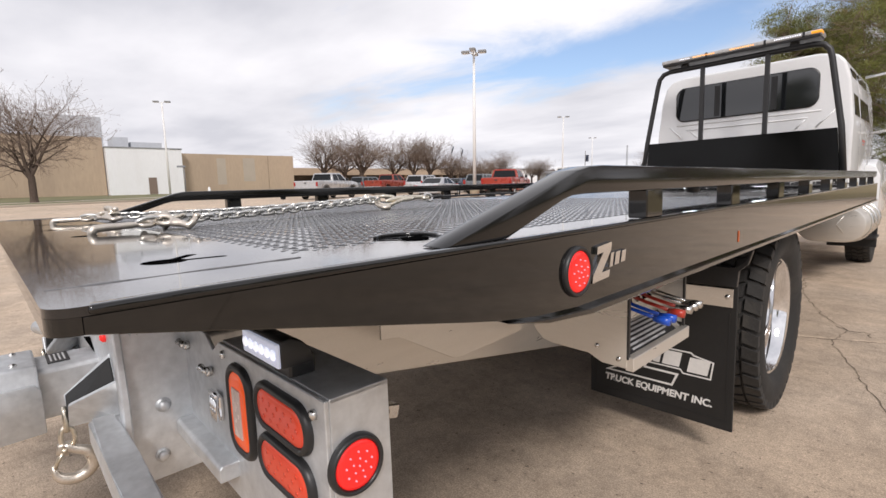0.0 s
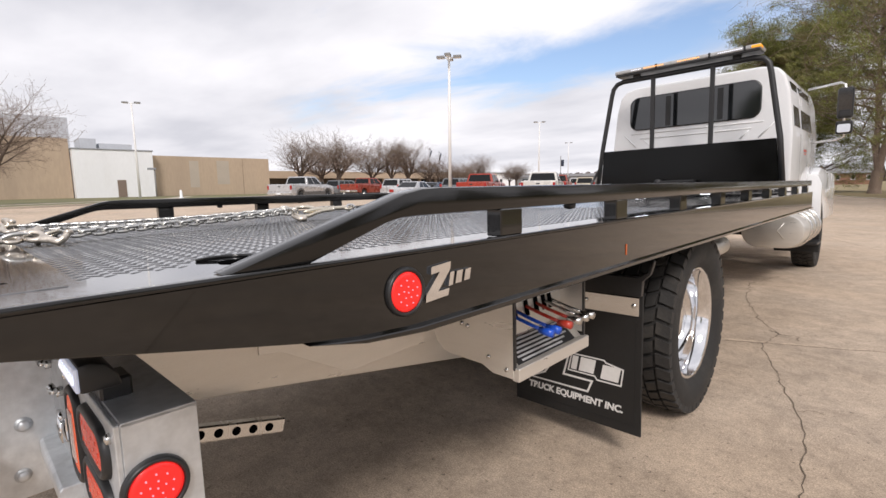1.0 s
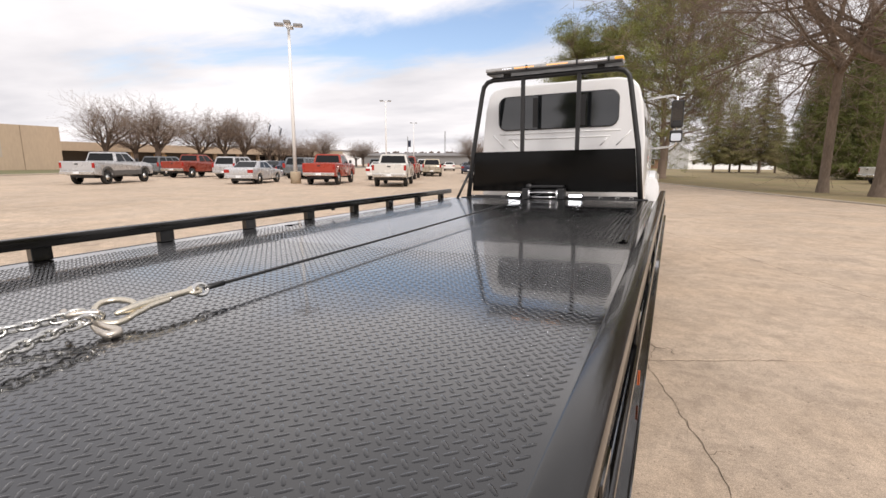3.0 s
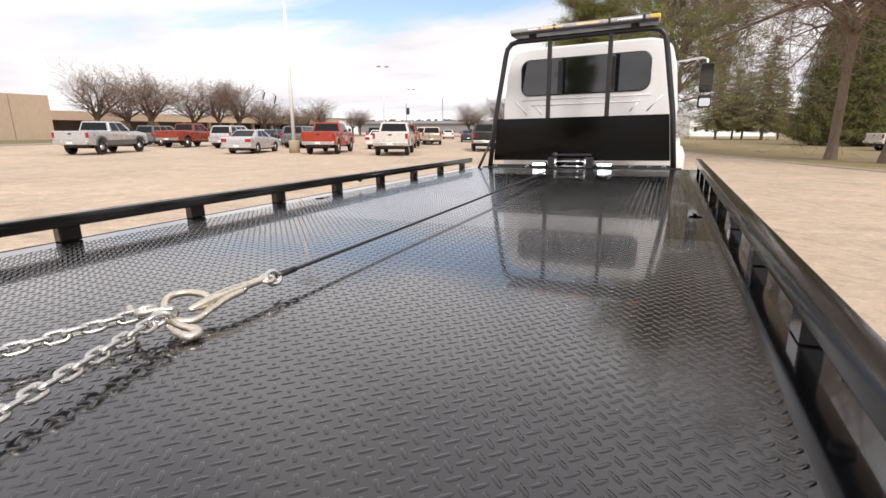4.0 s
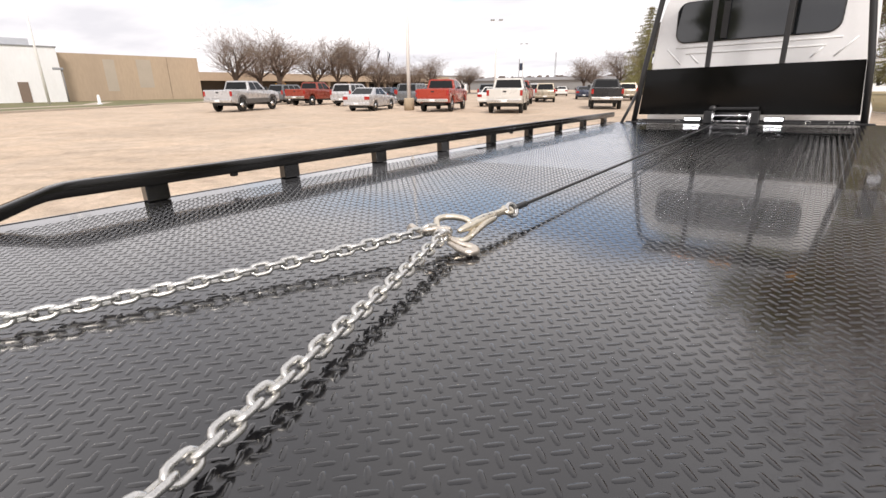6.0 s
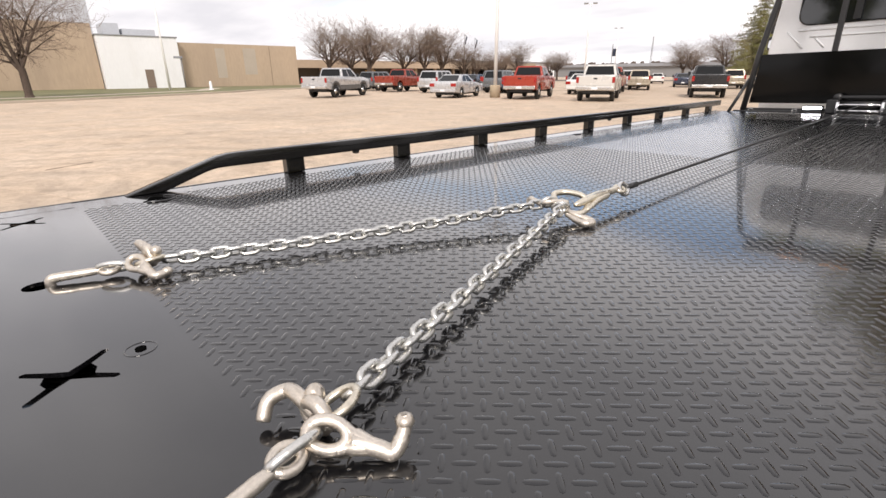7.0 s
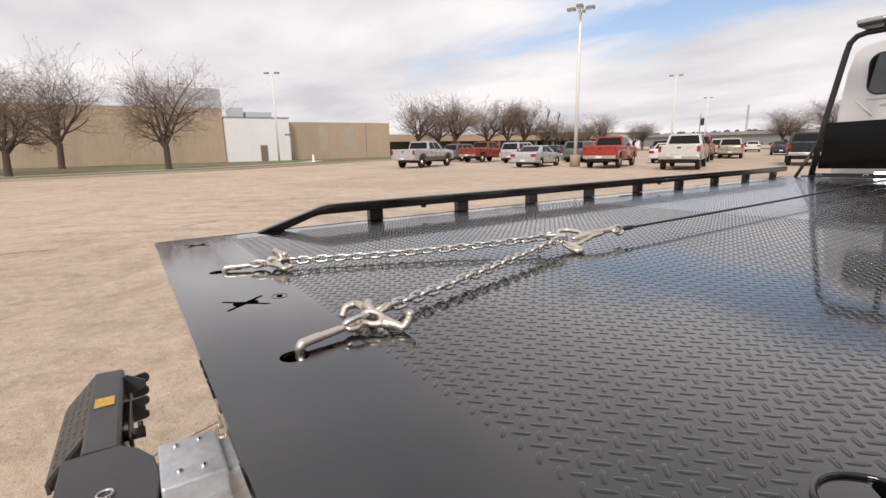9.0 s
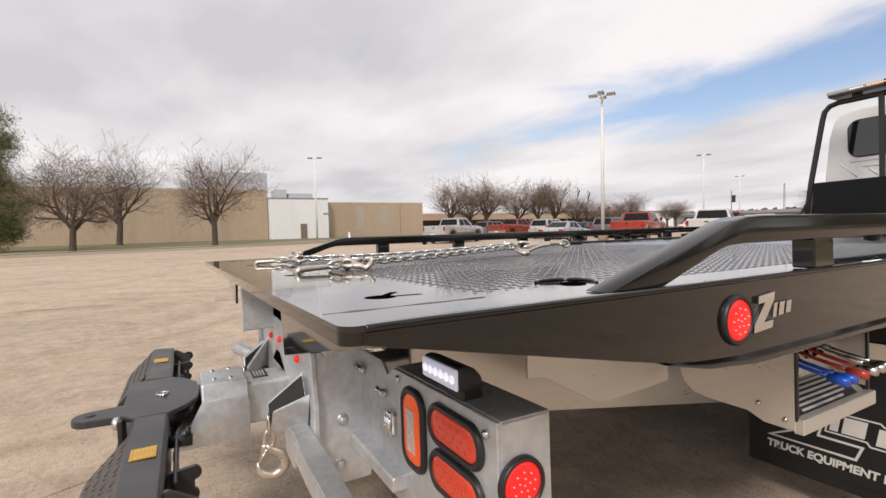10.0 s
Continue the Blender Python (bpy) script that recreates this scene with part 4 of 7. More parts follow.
    # maker's mark: plain white outline shapes
    def strokes(name, outline, w, y, material, parent, shear=0.0):
        b = B()
        n = len(outline)
        pts = [Vector(p) for p in outline]
        c = sum(pts, Vector((0, 0))) / n
        inner = []
        for i, p in enumerate(pts):
            d1, d2 = (p - pts[i - 1]).normalized(), (pts[(i + 1) % n] - p).normalized()
            nrm = Vector((-(d1.y + d2.y), d1.x + d2.x))
            nrm = nrm / max(nrm.length, 1e-6)
            k = w / max(0.35, abs(nrm.dot(Vector((-d1.y, d1.x)))))
            inner.append(p + nrm * k)
        vo = [b.verts.new((p.x, y, p.y)) for p in pts]
        vi = [b.verts.new((p.x, y, p.y)) for p in inner]
        vo2 = [b.verts.new((p.x, y + 0.0015, p.y)) for p in pts]
        vi2 = [b.verts.new((p.x, y + 0.0015, p.y)) for p in inner]
        for i in range(n):
            j = (i + 1) % n
            b.faces.new((vo[i], vo[j], vi[j], vi[i]))
            b.faces.new((vo[i], vo[j], vo2[j], vo2[i]))
            b.faces.new((vi[i], vi[j], vi2[j], vi2[i]))
        part(name, b, material, parent)

    x0 = 0.64 if sx > 0 else -1.12  # the print reads the same way on both flaps
    def q(u, v):
        return (x0 + u, 0.2 + v)
    strokes("logo_shape", [q(0.0, 0.052), q(0.32, 0.052), q(0.345, 0.115), q(0.20, 0.115), q(0.235, 0.25), q(0.10, 0.25), q(0.09, 0.225), q(0.165, 0.215), q(0.09, 0.1)], 0.009, 2.139, print_white, flap)
    strokes("logo_shape", [q(0.215, 0.135), q(0.35, 0.135), q(0.36, 0.12), q(0.475, 0.12), q(0.485, 0.2), q(0.405, 0.215), q(0.395, 0.225), q(0.235, 0.225)], 0.006, 2.139, print_white, flap)
    for u0, u1 in ((0.232, 0.26), (0.272, 0.345), (0.378, 0.46)):
        bm = B()
        lean, lift = 0.012, -0.012 if u0 > 0.35 else 0.0
        prism(bm, [(x0 + u0, 0.347 + lift), (x0 + u1, 0.347 + lift), (x0 + u1 + lean, 0.413 + lift), (x0 + u0 + lean, 0.413 + lift)], "y", 2.1385, 2.1405)
        part("logo_block", bm, print_white, flap)
    cu = bpy.data.curves.new("flap_text", "FONT")
    cu.body, cu.size, cu.extrude, cu.offset, cu.shear = "TRUCK EQUIPMENT INC.", 0.044, 0.001, 0.0016, 0.12
    tmp = bpy.data.objects.new("flap_text", cu)
    me = bpy.data.meshes.new_from_object(tmp)
    bpy.data.objects.remove(tmp)
    xs = [v.co.x for v in me.vertices]
    k = 0.48 / (max(xs) - min(xs))
    me.transform(Matrix.Translation((x0, 2.1395, 0.203)) @ Matrix.Rotation(radians(90), 4, "X") @ Matrix.Diagonal((k, 1.0, 1.0, 1)))
    me.materials.clear()
    me.materials.append(print_white)
    tx = new("lettering", me)
    tx.parent = flap
    # chrome badge: a slanted zigzag and three bars
    xb = X(1.2975)
    dy = 1 if sx > 0 else -1
    yc = 0.868
    def bq(u, v):
        return (yc + dy * (u - 0.065), 0.978 + v)
    for poly in ([(0.0, 0.0), (0.062, 0.004), (0.066, 0.018), (0.034, 0.016), (0.07, 0.056), (0.072, 0.071), (0.018, 0.066), (0.016, 0.052), (0.04, 0.054), (0.002, 0.014)],
                 [(0.064, 0.022), (0.076, 0.023), (0.082, 0.05), (0.07, 0.049)], [(0.084, 0.024), (0.102, 0.025), (0.108, 0.05), (0.09, 0.049)],
                 [(0.110, 0.026), (0.128, 0.027), (0.133, 0.05), (0.116, 0.049)]):
        bm = B()
        prism(bm, [bq(*p) for p in poly], "x", xb, xb + sx * 0.006, 0.0)
        part("badge", bm, chrome, truck, "chrome badge of slanted plain shapes")

# ---- wheel lift behind the tail ----
TOW = "grey-black wheel lift crossbar with scoops"
bm = B()
box(bm, -0.06, 0.105, 0.04, 0.9, 0.575, 0.715, 0.012, 3)
boom = part("wheel_lift_boom", bm, galvanised, truck, "galvanised square boom of the wheel lift")
bm = B()
prism(bm, [(-0.075, 0.735), (-0.095, 0.68), (-0.095, 0.57), (-0.08, 0.56), (0.125, 0.56), (0.14, 0.57), (0.14, 0.68), (0.12, 0.735)], "y", -0.075, 0.06, 0.006, 2)
part("boom_collar", bm, galvanised, boom)
for x in (-0.1, 0.135):
    bm = B()
    prism(bm, [(-0.073, 0.69), (0.05, 0.69), (0.062, 0.67), (0.062, 0.555), (-0.145, 0.548), (-0.165, 0.585), (-0.12, 0.60)], "x", x, x + 0.012, 0.003, 2)
    part("collar_cheek", bm, galvanised, boom, smooth=40)
bm = B()
tube(bm, [(0.13, -0.125, 0.605), (0.2, -0.125, 0.6)], [0.022, 0.022], 16)
part("collar_pin", bm, galvanised, boom)
for x, y in ((-0.043, -0.036), (-0.043, 0.016), (0.075, -0.036), (0.082, 0.014)):
    bm = B()
    lathe(bm, [(0.009, 0.0), (0.009, 0.004), (0.006, 0.007), (0.0, 0.008)], (x, y, 0.734), "z", 10)
    part("bolt", bm, stainless, boom)
bm = B()
box(bm, -0.045, 0.06, 0.085, 0.135, 0.715, 0.7175, 0.001)
part("placard", bm, satin_black, boom, "small black placard with unreadable lines")
for i in range(4):
    bm = B()
    box(bm, -0.03, 0.045, 0.092 + 0.01 * i, 0.096 + 0.01 * i, 0.7175, 0.7183)
    part("print_line", bm, trim_bar, boom)
bm = B()
prism(bm, [(-0.21, -0.285), (0.16, -0.285), (0.21, -0.25), (0.21, -0.16), (0.17, -0.12), (0.1, -0.085), (0.0, -0.075), (-0.1, -0.085), (-0.17, -0.12), (-0.21, -0.16)], "z", 0.685, 0.698, 0.003)
cross = part("crosshead", bm, tow_grey, truck, TOW)
bm = B()
prism(bm, [(-0.2, -0.3), (0.2, -0.3), (0.2, -0.15), (-0.2, -0.15)], "z", 0.585, 0.6, 0.003)
part("lower_plate", bm, tow_grey, cross)
bm = B()
lathe(bm, [(0.0, 0.0), (0.05, 0.0), (0.05, 0.118), (0.0, 0.118)], (0.02, -0.12, 0.562), "z", 24)
part("pivot", bm, satin_black, cross)
bm = B()
tube(bm, [(0.008 + 0.016 * math.cos(t), -0.184 + 0.016 * math.sin(t), 0.7) for t in np.linspace(0, 6.28, 16, endpoint=False)], 0.004, 6, closed=True)
lathe(bm, [(0.009, 0.0), (0.009, 0.01), (0.0, 0.012)], (0.035, -0.18, 0.697), "z", 8)
part("lock_pin", bm, stainless, cross)
bm = B()
prism(bm, [(0.075, -0.23)] + [(0.012 + 0.05 * math.cos(t), -0.372 + 0.05 * math.sin(t)) for t in np.linspace(0.1, -3.2, 12)] + [(-0.06, -0.23)], "z", 0.645, 0.668, 0.003)
part("hitch_tab", bm, tow_grey, cross)
# a black disc on top stands for the hole's shaded inside
bm = B()
lathe(bm, [(0.014, 0.0), (0.014, 0.0012), (0.0, 0.0012)], (0.012, -0.375, 0.668), "z", 16)
part("tab_hole", bm, satin_black, cross)
bm = B()
lathe(bm, [(0.02, 0.0), (0.02, -0.014), (0.014, -0.02), (0.0, -0.02)], (0.137, -0.286, 0.668), "y", 8)
part("end_nut", bm, stainless, cross)
bm = B()
prism(bm, [(0.08, 0.59), (0.2, 0.59), (0.2, 0.69), (0.11, 0.69)], "y", -0.288, -0.276, 0.002)
part("front_web", bm, tow_grey, cross)
for sx in (-1, 1):
    x0, x1 = sorted((sx * 0.215, sx * 0.79))
    bm = B()
    prism(bm, [(-0.242, 0.70), (-0.168, 0.697), (-0.160, 0.69), (-0.160, 0.56), (-0.172, 0.56), (-0.172, 0.684), (-0.236, 0.688), (-0.236, 0.58), (-0.248, 0.58), (-0.248, 0.692)], "x", x0, x1, 0.002)
    armt = part("lift_arm", bm, tow_grey, truck, "grey-black folded steel lift arm")
    xa, xb_ = sorted((sx * 0.33, sx * 0.79))
    bm = B()
    prism(bm, [(-0.242, 0.699), (-0.338, 0.6), (-0.35, 0.58), (-0.348, 0.55), (-0.338, 0.55), (-0.339, 0.58), (-0.328, 0.594), (-0.242, 0.685)], "x", xa, xb_, 0.001)
    part("wheel_scoop", bm, tow_grey, armt, "tread plate wheel scoop")
    bm = B()
    for i in range(14):
        for j in range(4):
            f = (j + 0.5) / 4
            cx, cy, cz = xa + 0.035 * (i + 0.5 + 0.5 * (j % 2)), -0.242 - 0.096 * f, 0.699 - 0.099 * f
            if cx < xb_ - 0.02:
                tube(bm, [(cx - 0.008, cy - 0.006 * (-1) ** i, cz - 0.0045 * (-1) ** i), (cx + 0.008, cy + 0.006 * (-1) ** i, cz + 0.0045 * (-1) ** i)], 0.0016, 4)
    tagged(part("scoop_tread", bm, tow_grey, armt), kind="stuff")
    for xx in (xa + 0.012, xb_ - 0.012):
        bm = B()
        prism(bm, [(-0.246, 0.69), (-0.246, 0.555), (-0.338, 0.555), (-0.334, 0.6)], "x", xx - 0.004, xx + 0.004)
        part("end_web", bm, satin_black, armt)
    bm = B()
    xl = -0.517 if sx < 0 else 0.50
    box(bm, xl - 0.033, xl + 0.033, -0.232, -0.18, 0.7, 0.7016, 0.0)
    lb = part("warning_label", bm, sticker_yellow, armt, "small yellow warning label with unreadable lines")
    for i in range(8):
        bm = B()
        box(bm, xl - 0.02 + 0.004 * (i % 3), xl + 0.022 - 0.005 * (i % 2), -0.226 + 0.0053 * i, -0.2245 + 0.0053 * i, 0.7016, 0.7021)
        part("print_line", bm, sticker_line, lb)
    for u0, u1, v0, v1 in ((-0.03, 0.03, -0.2295, -0.2283), (-0.03, 0.03, -0.1837, -0.1825), (-0.03, -0.0288, -0.2283, -0.1837), (0.0288, 0.03, -0.2283, -0.1837)):
        bm = B()
        box(bm, xl + u0, xl + u1, v0, v1, 0.7016, 0.7021)
        part("border_line", bm, sticker_line, lb)
    # chain keepers: lobed ears on the side that faces the truck
    for xe, s in ((sx * 0.765, 0.75), (sx * 0.56, 0.6)):
        bm = B()
        pts = [(-0.16, 0.665)] + [(-0.105 + 0.026 * s * math.cos(t), 0.655 + 0.026 * s * math.sin(t)) for t in np.linspace(1.4, -1.5, 9)] + [(-0.11 + 0.024 * s * math.cos(t), 0.606 + 0.024 * s * math.sin(t)) for t in np.linspace(1.2, -1.6, 9)] + [(-0.16, 0.585)]
        prism(bm, pts, "x", xe - 0.006, xe + 0.006, 0.001)
        part("chain_keeper", bm, satin_black, armt)
    bm = B()
    box(bm, min(sx * 0.3, sx * 0.62), max(sx * 0.3, sx * 0.62), -0.147, -0.137, 0.63, 0.668, 0.003)
    part("keeper_rail", bm, satin_black, armt)
    bm = B()
    prism(bm, [(-0.16, 0.697), (-0.15, 0.697), (-0.098, 0.665), (-0.098, 0.64), (-0.16, 0.62)], "x", sx * 0.71, sx * 0.722, 0.001)
    part("keeper_gusset", bm, tow_grey, armt)
    bm = B()
    tube(bm, [(sx * 0.34, -0.16, 0.655), (sx * 0.34, -0.105, 0.652)], 0.016, 12)
    tube(bm, [(sx * 0.34, -0.115, 0.66), (sx * 0.345, -0.115, 0.685)], 0.007, 8)
    part("arm_pin", bm, satin_black, armt)
    bm = B()
    prism(bm, [(sx * 0.30, 0.58), (sx * 0.42, 0.66), (sx * 0.44, 0.65), (sx * 0.33, 0.54), (sx * 0.30, 0.50)], "y", -0.15, -0.14)
    part("strap_hook", bm, satin_black, armt)

# ---- galvanised tower, brackets and struts ----
bm = B()
prism(bm, [(0.185, 0.93), (0.315, 0.93), (0.33, 0.84), (0.36, 0.70), (0.34, 0.5), (0.20, 0.5), (0.19, 0.62)], "x", 0.49, 0.502, 0.002)
tower = part("lift_tower", bm, galvanised, truck, "galvanised steel tower of the wheel lift with bolted brackets")
bm = B()
prism(bm, [(0.185, 0.93), (0.315, 0.93), (0.33, 0.84), (0.36, 0.70), (0.34, 0.5), (0.20, 0.5), (0.19, 0.62)], "x", -0.502, -0.49, 0.002)
part("side_plate", bm, galvanised, tower)
bm = B()
prism(bm, [(-0.49, 0.50), (-0.09, 0.50), (-0.09, 0.56), (0.13, 0.56), (0.13, 0.50), (0.49, 0.50), (0.49, 0.93), (0.62, 0.93), (0.62, 0.885), (0.47, 0.90), (-0.62, 0.90), (-0.62, 0.94), (-0.49, 0.94)], "y", 0.195, 0.207, 0.002)
part("face_plate", bm, galvanised, tower)
# black patch on the uncut plate, for the shade in its opening
bm = B()
prism(bm, [(-0.2, 0.716), (0.03, 0.716), (-0.06, 0.765), (-0.12, 0.765)], "y", 0.1925, 0.196)
part("face_window", bm, hole_shade_black, tower, "flat black patch for the shaded opening in the tower face")
for sx in (1, -1):
    for y, z, r in ((0.262, 0.678, 0.0125), (0.25, 0.557, 0.012)):
        bm = B()
        lathe(bm, [(r, 0.0), (r, sx * 0.012), (r * 0.7, sx * 0.016), (0.0, sx * 0.016)], (sx * 0.502, y, z), "x", 6)
        lathe(bm, [(r * 1.35, 0.0), (r * 1.35, sx * 0.002), (0.0, sx * 0.002)], (sx * 0.502, y, z), "x", 16)
        part("bolt", bm, galvanised, tower)
    # cross beam behind the side plate, towards the light box
    bm = B()
    prism(bm, [(0.285, 0.628), (0.29, 0.634), (0.34, 0.634), (0.34, 0.60), (0.285, 0.60)], "x", sx * 0.503, sx * 0.80, 0.002)
    part("cross_beam", bm, galvanised, tower)
    # trough bracket: a V of two cheeks that falls away from the tower, lined with black
    lo0, lo1 = (0.325, 0.1, 0.628), (0.40, 0.192, 0.652)
    for cheek in (((0.255, 0.098, 0.682), (0.325, 0.192, 0.782)), ((0.378, 0.1, 0.698), (0.44, 0.192, 0.748))):
        quad = [Vector((sx * q[0], q[1], q[2])) for q in (lo0, cheek[0], cheek[1], lo1)]
        nrm = (quad[1] - quad[0]).cross(quad[3] - quad[0]).normalized()
        inward = Vector((sx * 0.35, 0.14, 0.73)) - sum(quad, Vector()) / 4
        nrm = nrm if nrm.dot(inward) > 0 else -nrm
        bm = B()
        va = [bm.verts.new(q) for q in quad]
        vb = [bm.verts.new(q - nrm * 0.009) for q in quad]
        bm.faces.new(va)
        bm.faces.new(vb[::-1])
        for i in range(4):
            bm.faces.new((va[i], vb[i], vb[(i + 1) % 4], va[(i + 1) % 4]))
        bmesh.ops.bevel(bm, geom=bm.edges[:], offset=0.0015, segments=1, affect="EDGES")
        part("bracket_cheek", bm, galvanised, tower)
        liner = [quad[0].lerp(quad[1], 0.05), quad[1].lerp(quad[0], 0.14).lerp(quad[2], 0.06), quad[2].lerp(quad[3], 0.1), quad[3].lerp(quad[2], 0.05)]
        bm = B()
        va = [bm.verts.new(q + nrm * 0.006) for q in liner]
        vb = [bm.verts.new(q + nrm * 0.0003) for q in liner]
        bm.faces.new(va)
        for i in range(4):
            bm.faces.new((va[i], vb[i], vb[(i + 1) % 4], va[(i + 1) % 4]))
        part("bracket_liner", bm, flap_rubber, tower)
    bm = B()
    prism(bm, [(sx * 0.325, 0.625), (sx * 0.40, 0.645), (sx * 0.47, 0.60), (sx * 0.45, 0.55), (sx * 0.36, 0.56)], "y", 0.135, 0.194, 0.003)
    part("bracket_foot", bm, galvanised, tower)
    bm = B()
    tube(bm, [(sx * 0.455, 0.15, 0.645), (sx * 0.66, 0.153, 0.628), (sx * 1.0, 0.155, 0.605)], 0.1, square=(0.055, 0.06))
    bmesh.ops.bevel(bm, geom=[e for e in bm.edges if abs((e.verts[0].co - e.verts[1].co).x) > 0.1], offset=0.008, segments=2, affect="EDGES")
    part("stabiliser_strut", bm, galvanised, tower, smooth=35)
    bm = B()
    tilt = Matrix.Translation((sx * 0.7, 0.6, 0.592)) @ Matrix.Rotation(radians(-15), 4, "X")
    box(bm, -0.016, 0.016, -0.2, 0.2, -0.021, 0.021, 0.004, 1, tilt)
    hb = part("hole_bar", bm, stainless, tower, "stainless bar with a row of round holes")
    for i in range(8):
        for face in (1, -1):
            # each hole is a black disc on the face, in place of shade
            bm = B()
            lathe(bm, [(0.0115, 0.0), (0.0115, 0.0008 * face), (0.0, 0.0008 * face)], (face * 0.0163, -0.17 + 0.046 * i, 0.0), "x", 14)
            bmesh.ops.transform(bm, matrix=tilt, verts=bm.verts[:])
            part("hole", bm, hole_shade_black, hb)
bm = B()
box(bm, -0.178, -0.165, 0.08, 0.42, 0.842, D - 0.02, 0.004)
part("head_plate", bm, galvanised, tower)
for sx in (1, -1):
    bm = B()
    prism(bm, [(sx * 0.468, 0.5), (sx * 0.515, 0.5), (sx * 0.535, 0.72), (sx * 0.50, 0.93), (sx * 0.455, 0.93), (sx * 0.488, 0.72)], "y", 0.178, 0.194, 0.003)
    part("corner_flange", bm, galvanised, tower)
# round bar beside the far bracket
bm = B()
tube(bm, [(-0.745, 0.105, 0.663), (-0.735, 0.108, 0.664), (-0.6, 0.14, 0.665), (-0.42, 0.18, 0.668)], [0.026, 0.028, 0.023, 0.023], 16)
part("pull_bar", bm, galvanised, tower)
for x, z in ((-0.223, 0.803), (-0.034, 0.818), (0.272, 0.81)):
    bm = B()
    lathe(bm, [(0.012, 0.0), (0.012, -0.006), (0.006, -0.012), (0.0, -0.012)], (x, 0.195, z), "y", 10)
    part("marker_lamp", bm, lamp_red_lit, tower, "tiny lit red marker lamp")


# ---- snatch hooks hanging from the tower ----
def hanging_hook(x, label):
    turn = Matrix.Rotation(radians(84), 4, "Z") @ Matrix.Scale(1.12, 4)
    root = thing("tow_hook", label, "hook", LEVEL @ Matrix.Translation((x, 0.092, 0.636)) @ turn, "tow hooks")
    bm = B()
    tube(bm, [(0.0, 0.012 * math.cos(t), 0.006 + 0.026 * math.sin(t)) for t in np.linspace(0, 6.28, 16, endpoint=False)], 0.0048, 8, closed=True)
    part("top_link", bm, gold_zinc, root)
    bm = B()
    tube(bm, [(0.012 * math.cos(t), 0, -0.034 + 0.024 * math.sin(t)) for t in np.linspace(0, 6.28, 16, endpoint=False)], 0.0048, 8, closed=True)
    part("middle_link", bm, gold_zinc, root)
    bm = B()
    pts = [(-0.004, 0, -0.046), (0.0, 0, -0.058), (0.014, 0, -0.066), (0.03, 0, -0.074)] + [(0.005 + 0.034 * math.cos(t), 0, -0.098 + 0.031 * math.sin(t)) for t in np.linspace(0.55, -2.95, 18)] + [(-0.03, 0, -0.088)]
    tube(bm, pts, [0.009, 0.009, 0.010, 0.0115] + [0.0125] * 13 + [0.012, 0.011, 0.010, 0.009, 0.007, 0.004], 14)
    tube(bm, [(0.0, 0.0, -0.05), (-0.014, 0, -0.05), (-0.017, 0, -0.062), (0.0, 0, -0.068)], 0.008, 8)
    part("hook_body", bm, forged_zinc, root)
    bm = B()
    for s in (-0.006, 0.006):
        tube(bm, [(-0.008, s, -0.06), (-0.02, s, -0.078), (-0.027, s * 0.5, -0.094)], 0.0035, 8)
    tube(bm, [(-0.008, -0.01, -0.06), (-0.008, 0.01, -0.06)], 0.005, 8)
    part("safety_latch", bm, gold_zinc, root)


hanging_hook(0.325, "yellow zinc clevis hook hanging from the tower")
hanging_hook(-0.3, "zinc hook hanging from the tower bracket")


# ---- winch and its lights at the headboard ----
bm = B()
box(bm, -0.28, -0.19, 6.16, 6.3, D + 0.002, D + 0.13, 0.01, 2)
winch = part("winch", bm, satin_black, truck, "black winch with a steel roller guide")
bm = B()
box(bm, 0.13, 0.22, 6.16, 6.3, D + 0.002, D + 0.13, 0.01, 2)
part("gear_housing", bm, satin_black, winch)
bm = B()
tube(bm, [(-0.19, 6.24, D + 0.075), (0.13, 6.24, D + 0.075)], 0.045, 20)
part("drum", bm, satin_black, winch)
for z in (D + 0.03, D + 0.085):
    bm = B()
    tube(bm, [(-0.2, 6.15, z), (0.15, 6.15, z)], 0.009, 12)
    part("roller", bm, chrome, winch)
for x in (-0.19, 0.14):
    bm = B()
    tube(bm, [(x, 6.145, D + 0.004), (x, 6.145, D + 0.11)], 0.014, 12)
    part("upright_roller", bm, chrome, winch)
bm = B()
box(bm, -0.18, 0.2, 6.2, 6.31, D + 0.14, D + 0.165, 0.006)
lathe(bm, [(0.0, 0.0), (0.035, 0.0), (0.035, 0.06), (0.0, 0.06)], (-0.21, 6.2, D + 0.15), "y", 16)
part("winch_cover", bm, satin_black, winch)
for x in (-0.39, 0.345):
    bm = B()
    box(bm, x - 0.085, x + 0.085, 6.2, 6.26, D + 0.002, D + 0.068, 0.006)
    wl = part("deck_light", bm, satin_black, truck, "small lit white deck light")
    bm = B()
    box(bm, x - 0.075, x + 0.075, 6.192, 6.201, D + 0.036, D + 0.06, 0.003)
    part("lens", bm, led_white, wl)
for x in (-0.95, -0.55, 0.62, 0.8, 0.95):
    bm = B()
    tube(bm, [(x + 0.02 * math.cos(t), 6.27, D + 0.018 + 0.014 * math.sin(t)) for t in np.linspace(0, 6.28, 14, endpoint=False)], 0.004, 6, closed=True)
    part("tie_ring", bm, stainless, truck)
bm = B()
box(bm, -1.12, 1.12, 6.265, 6.34, D - 0.03, D + 0.012, 0.004)
part("deck_end_bar", bm, satin_black, truck)

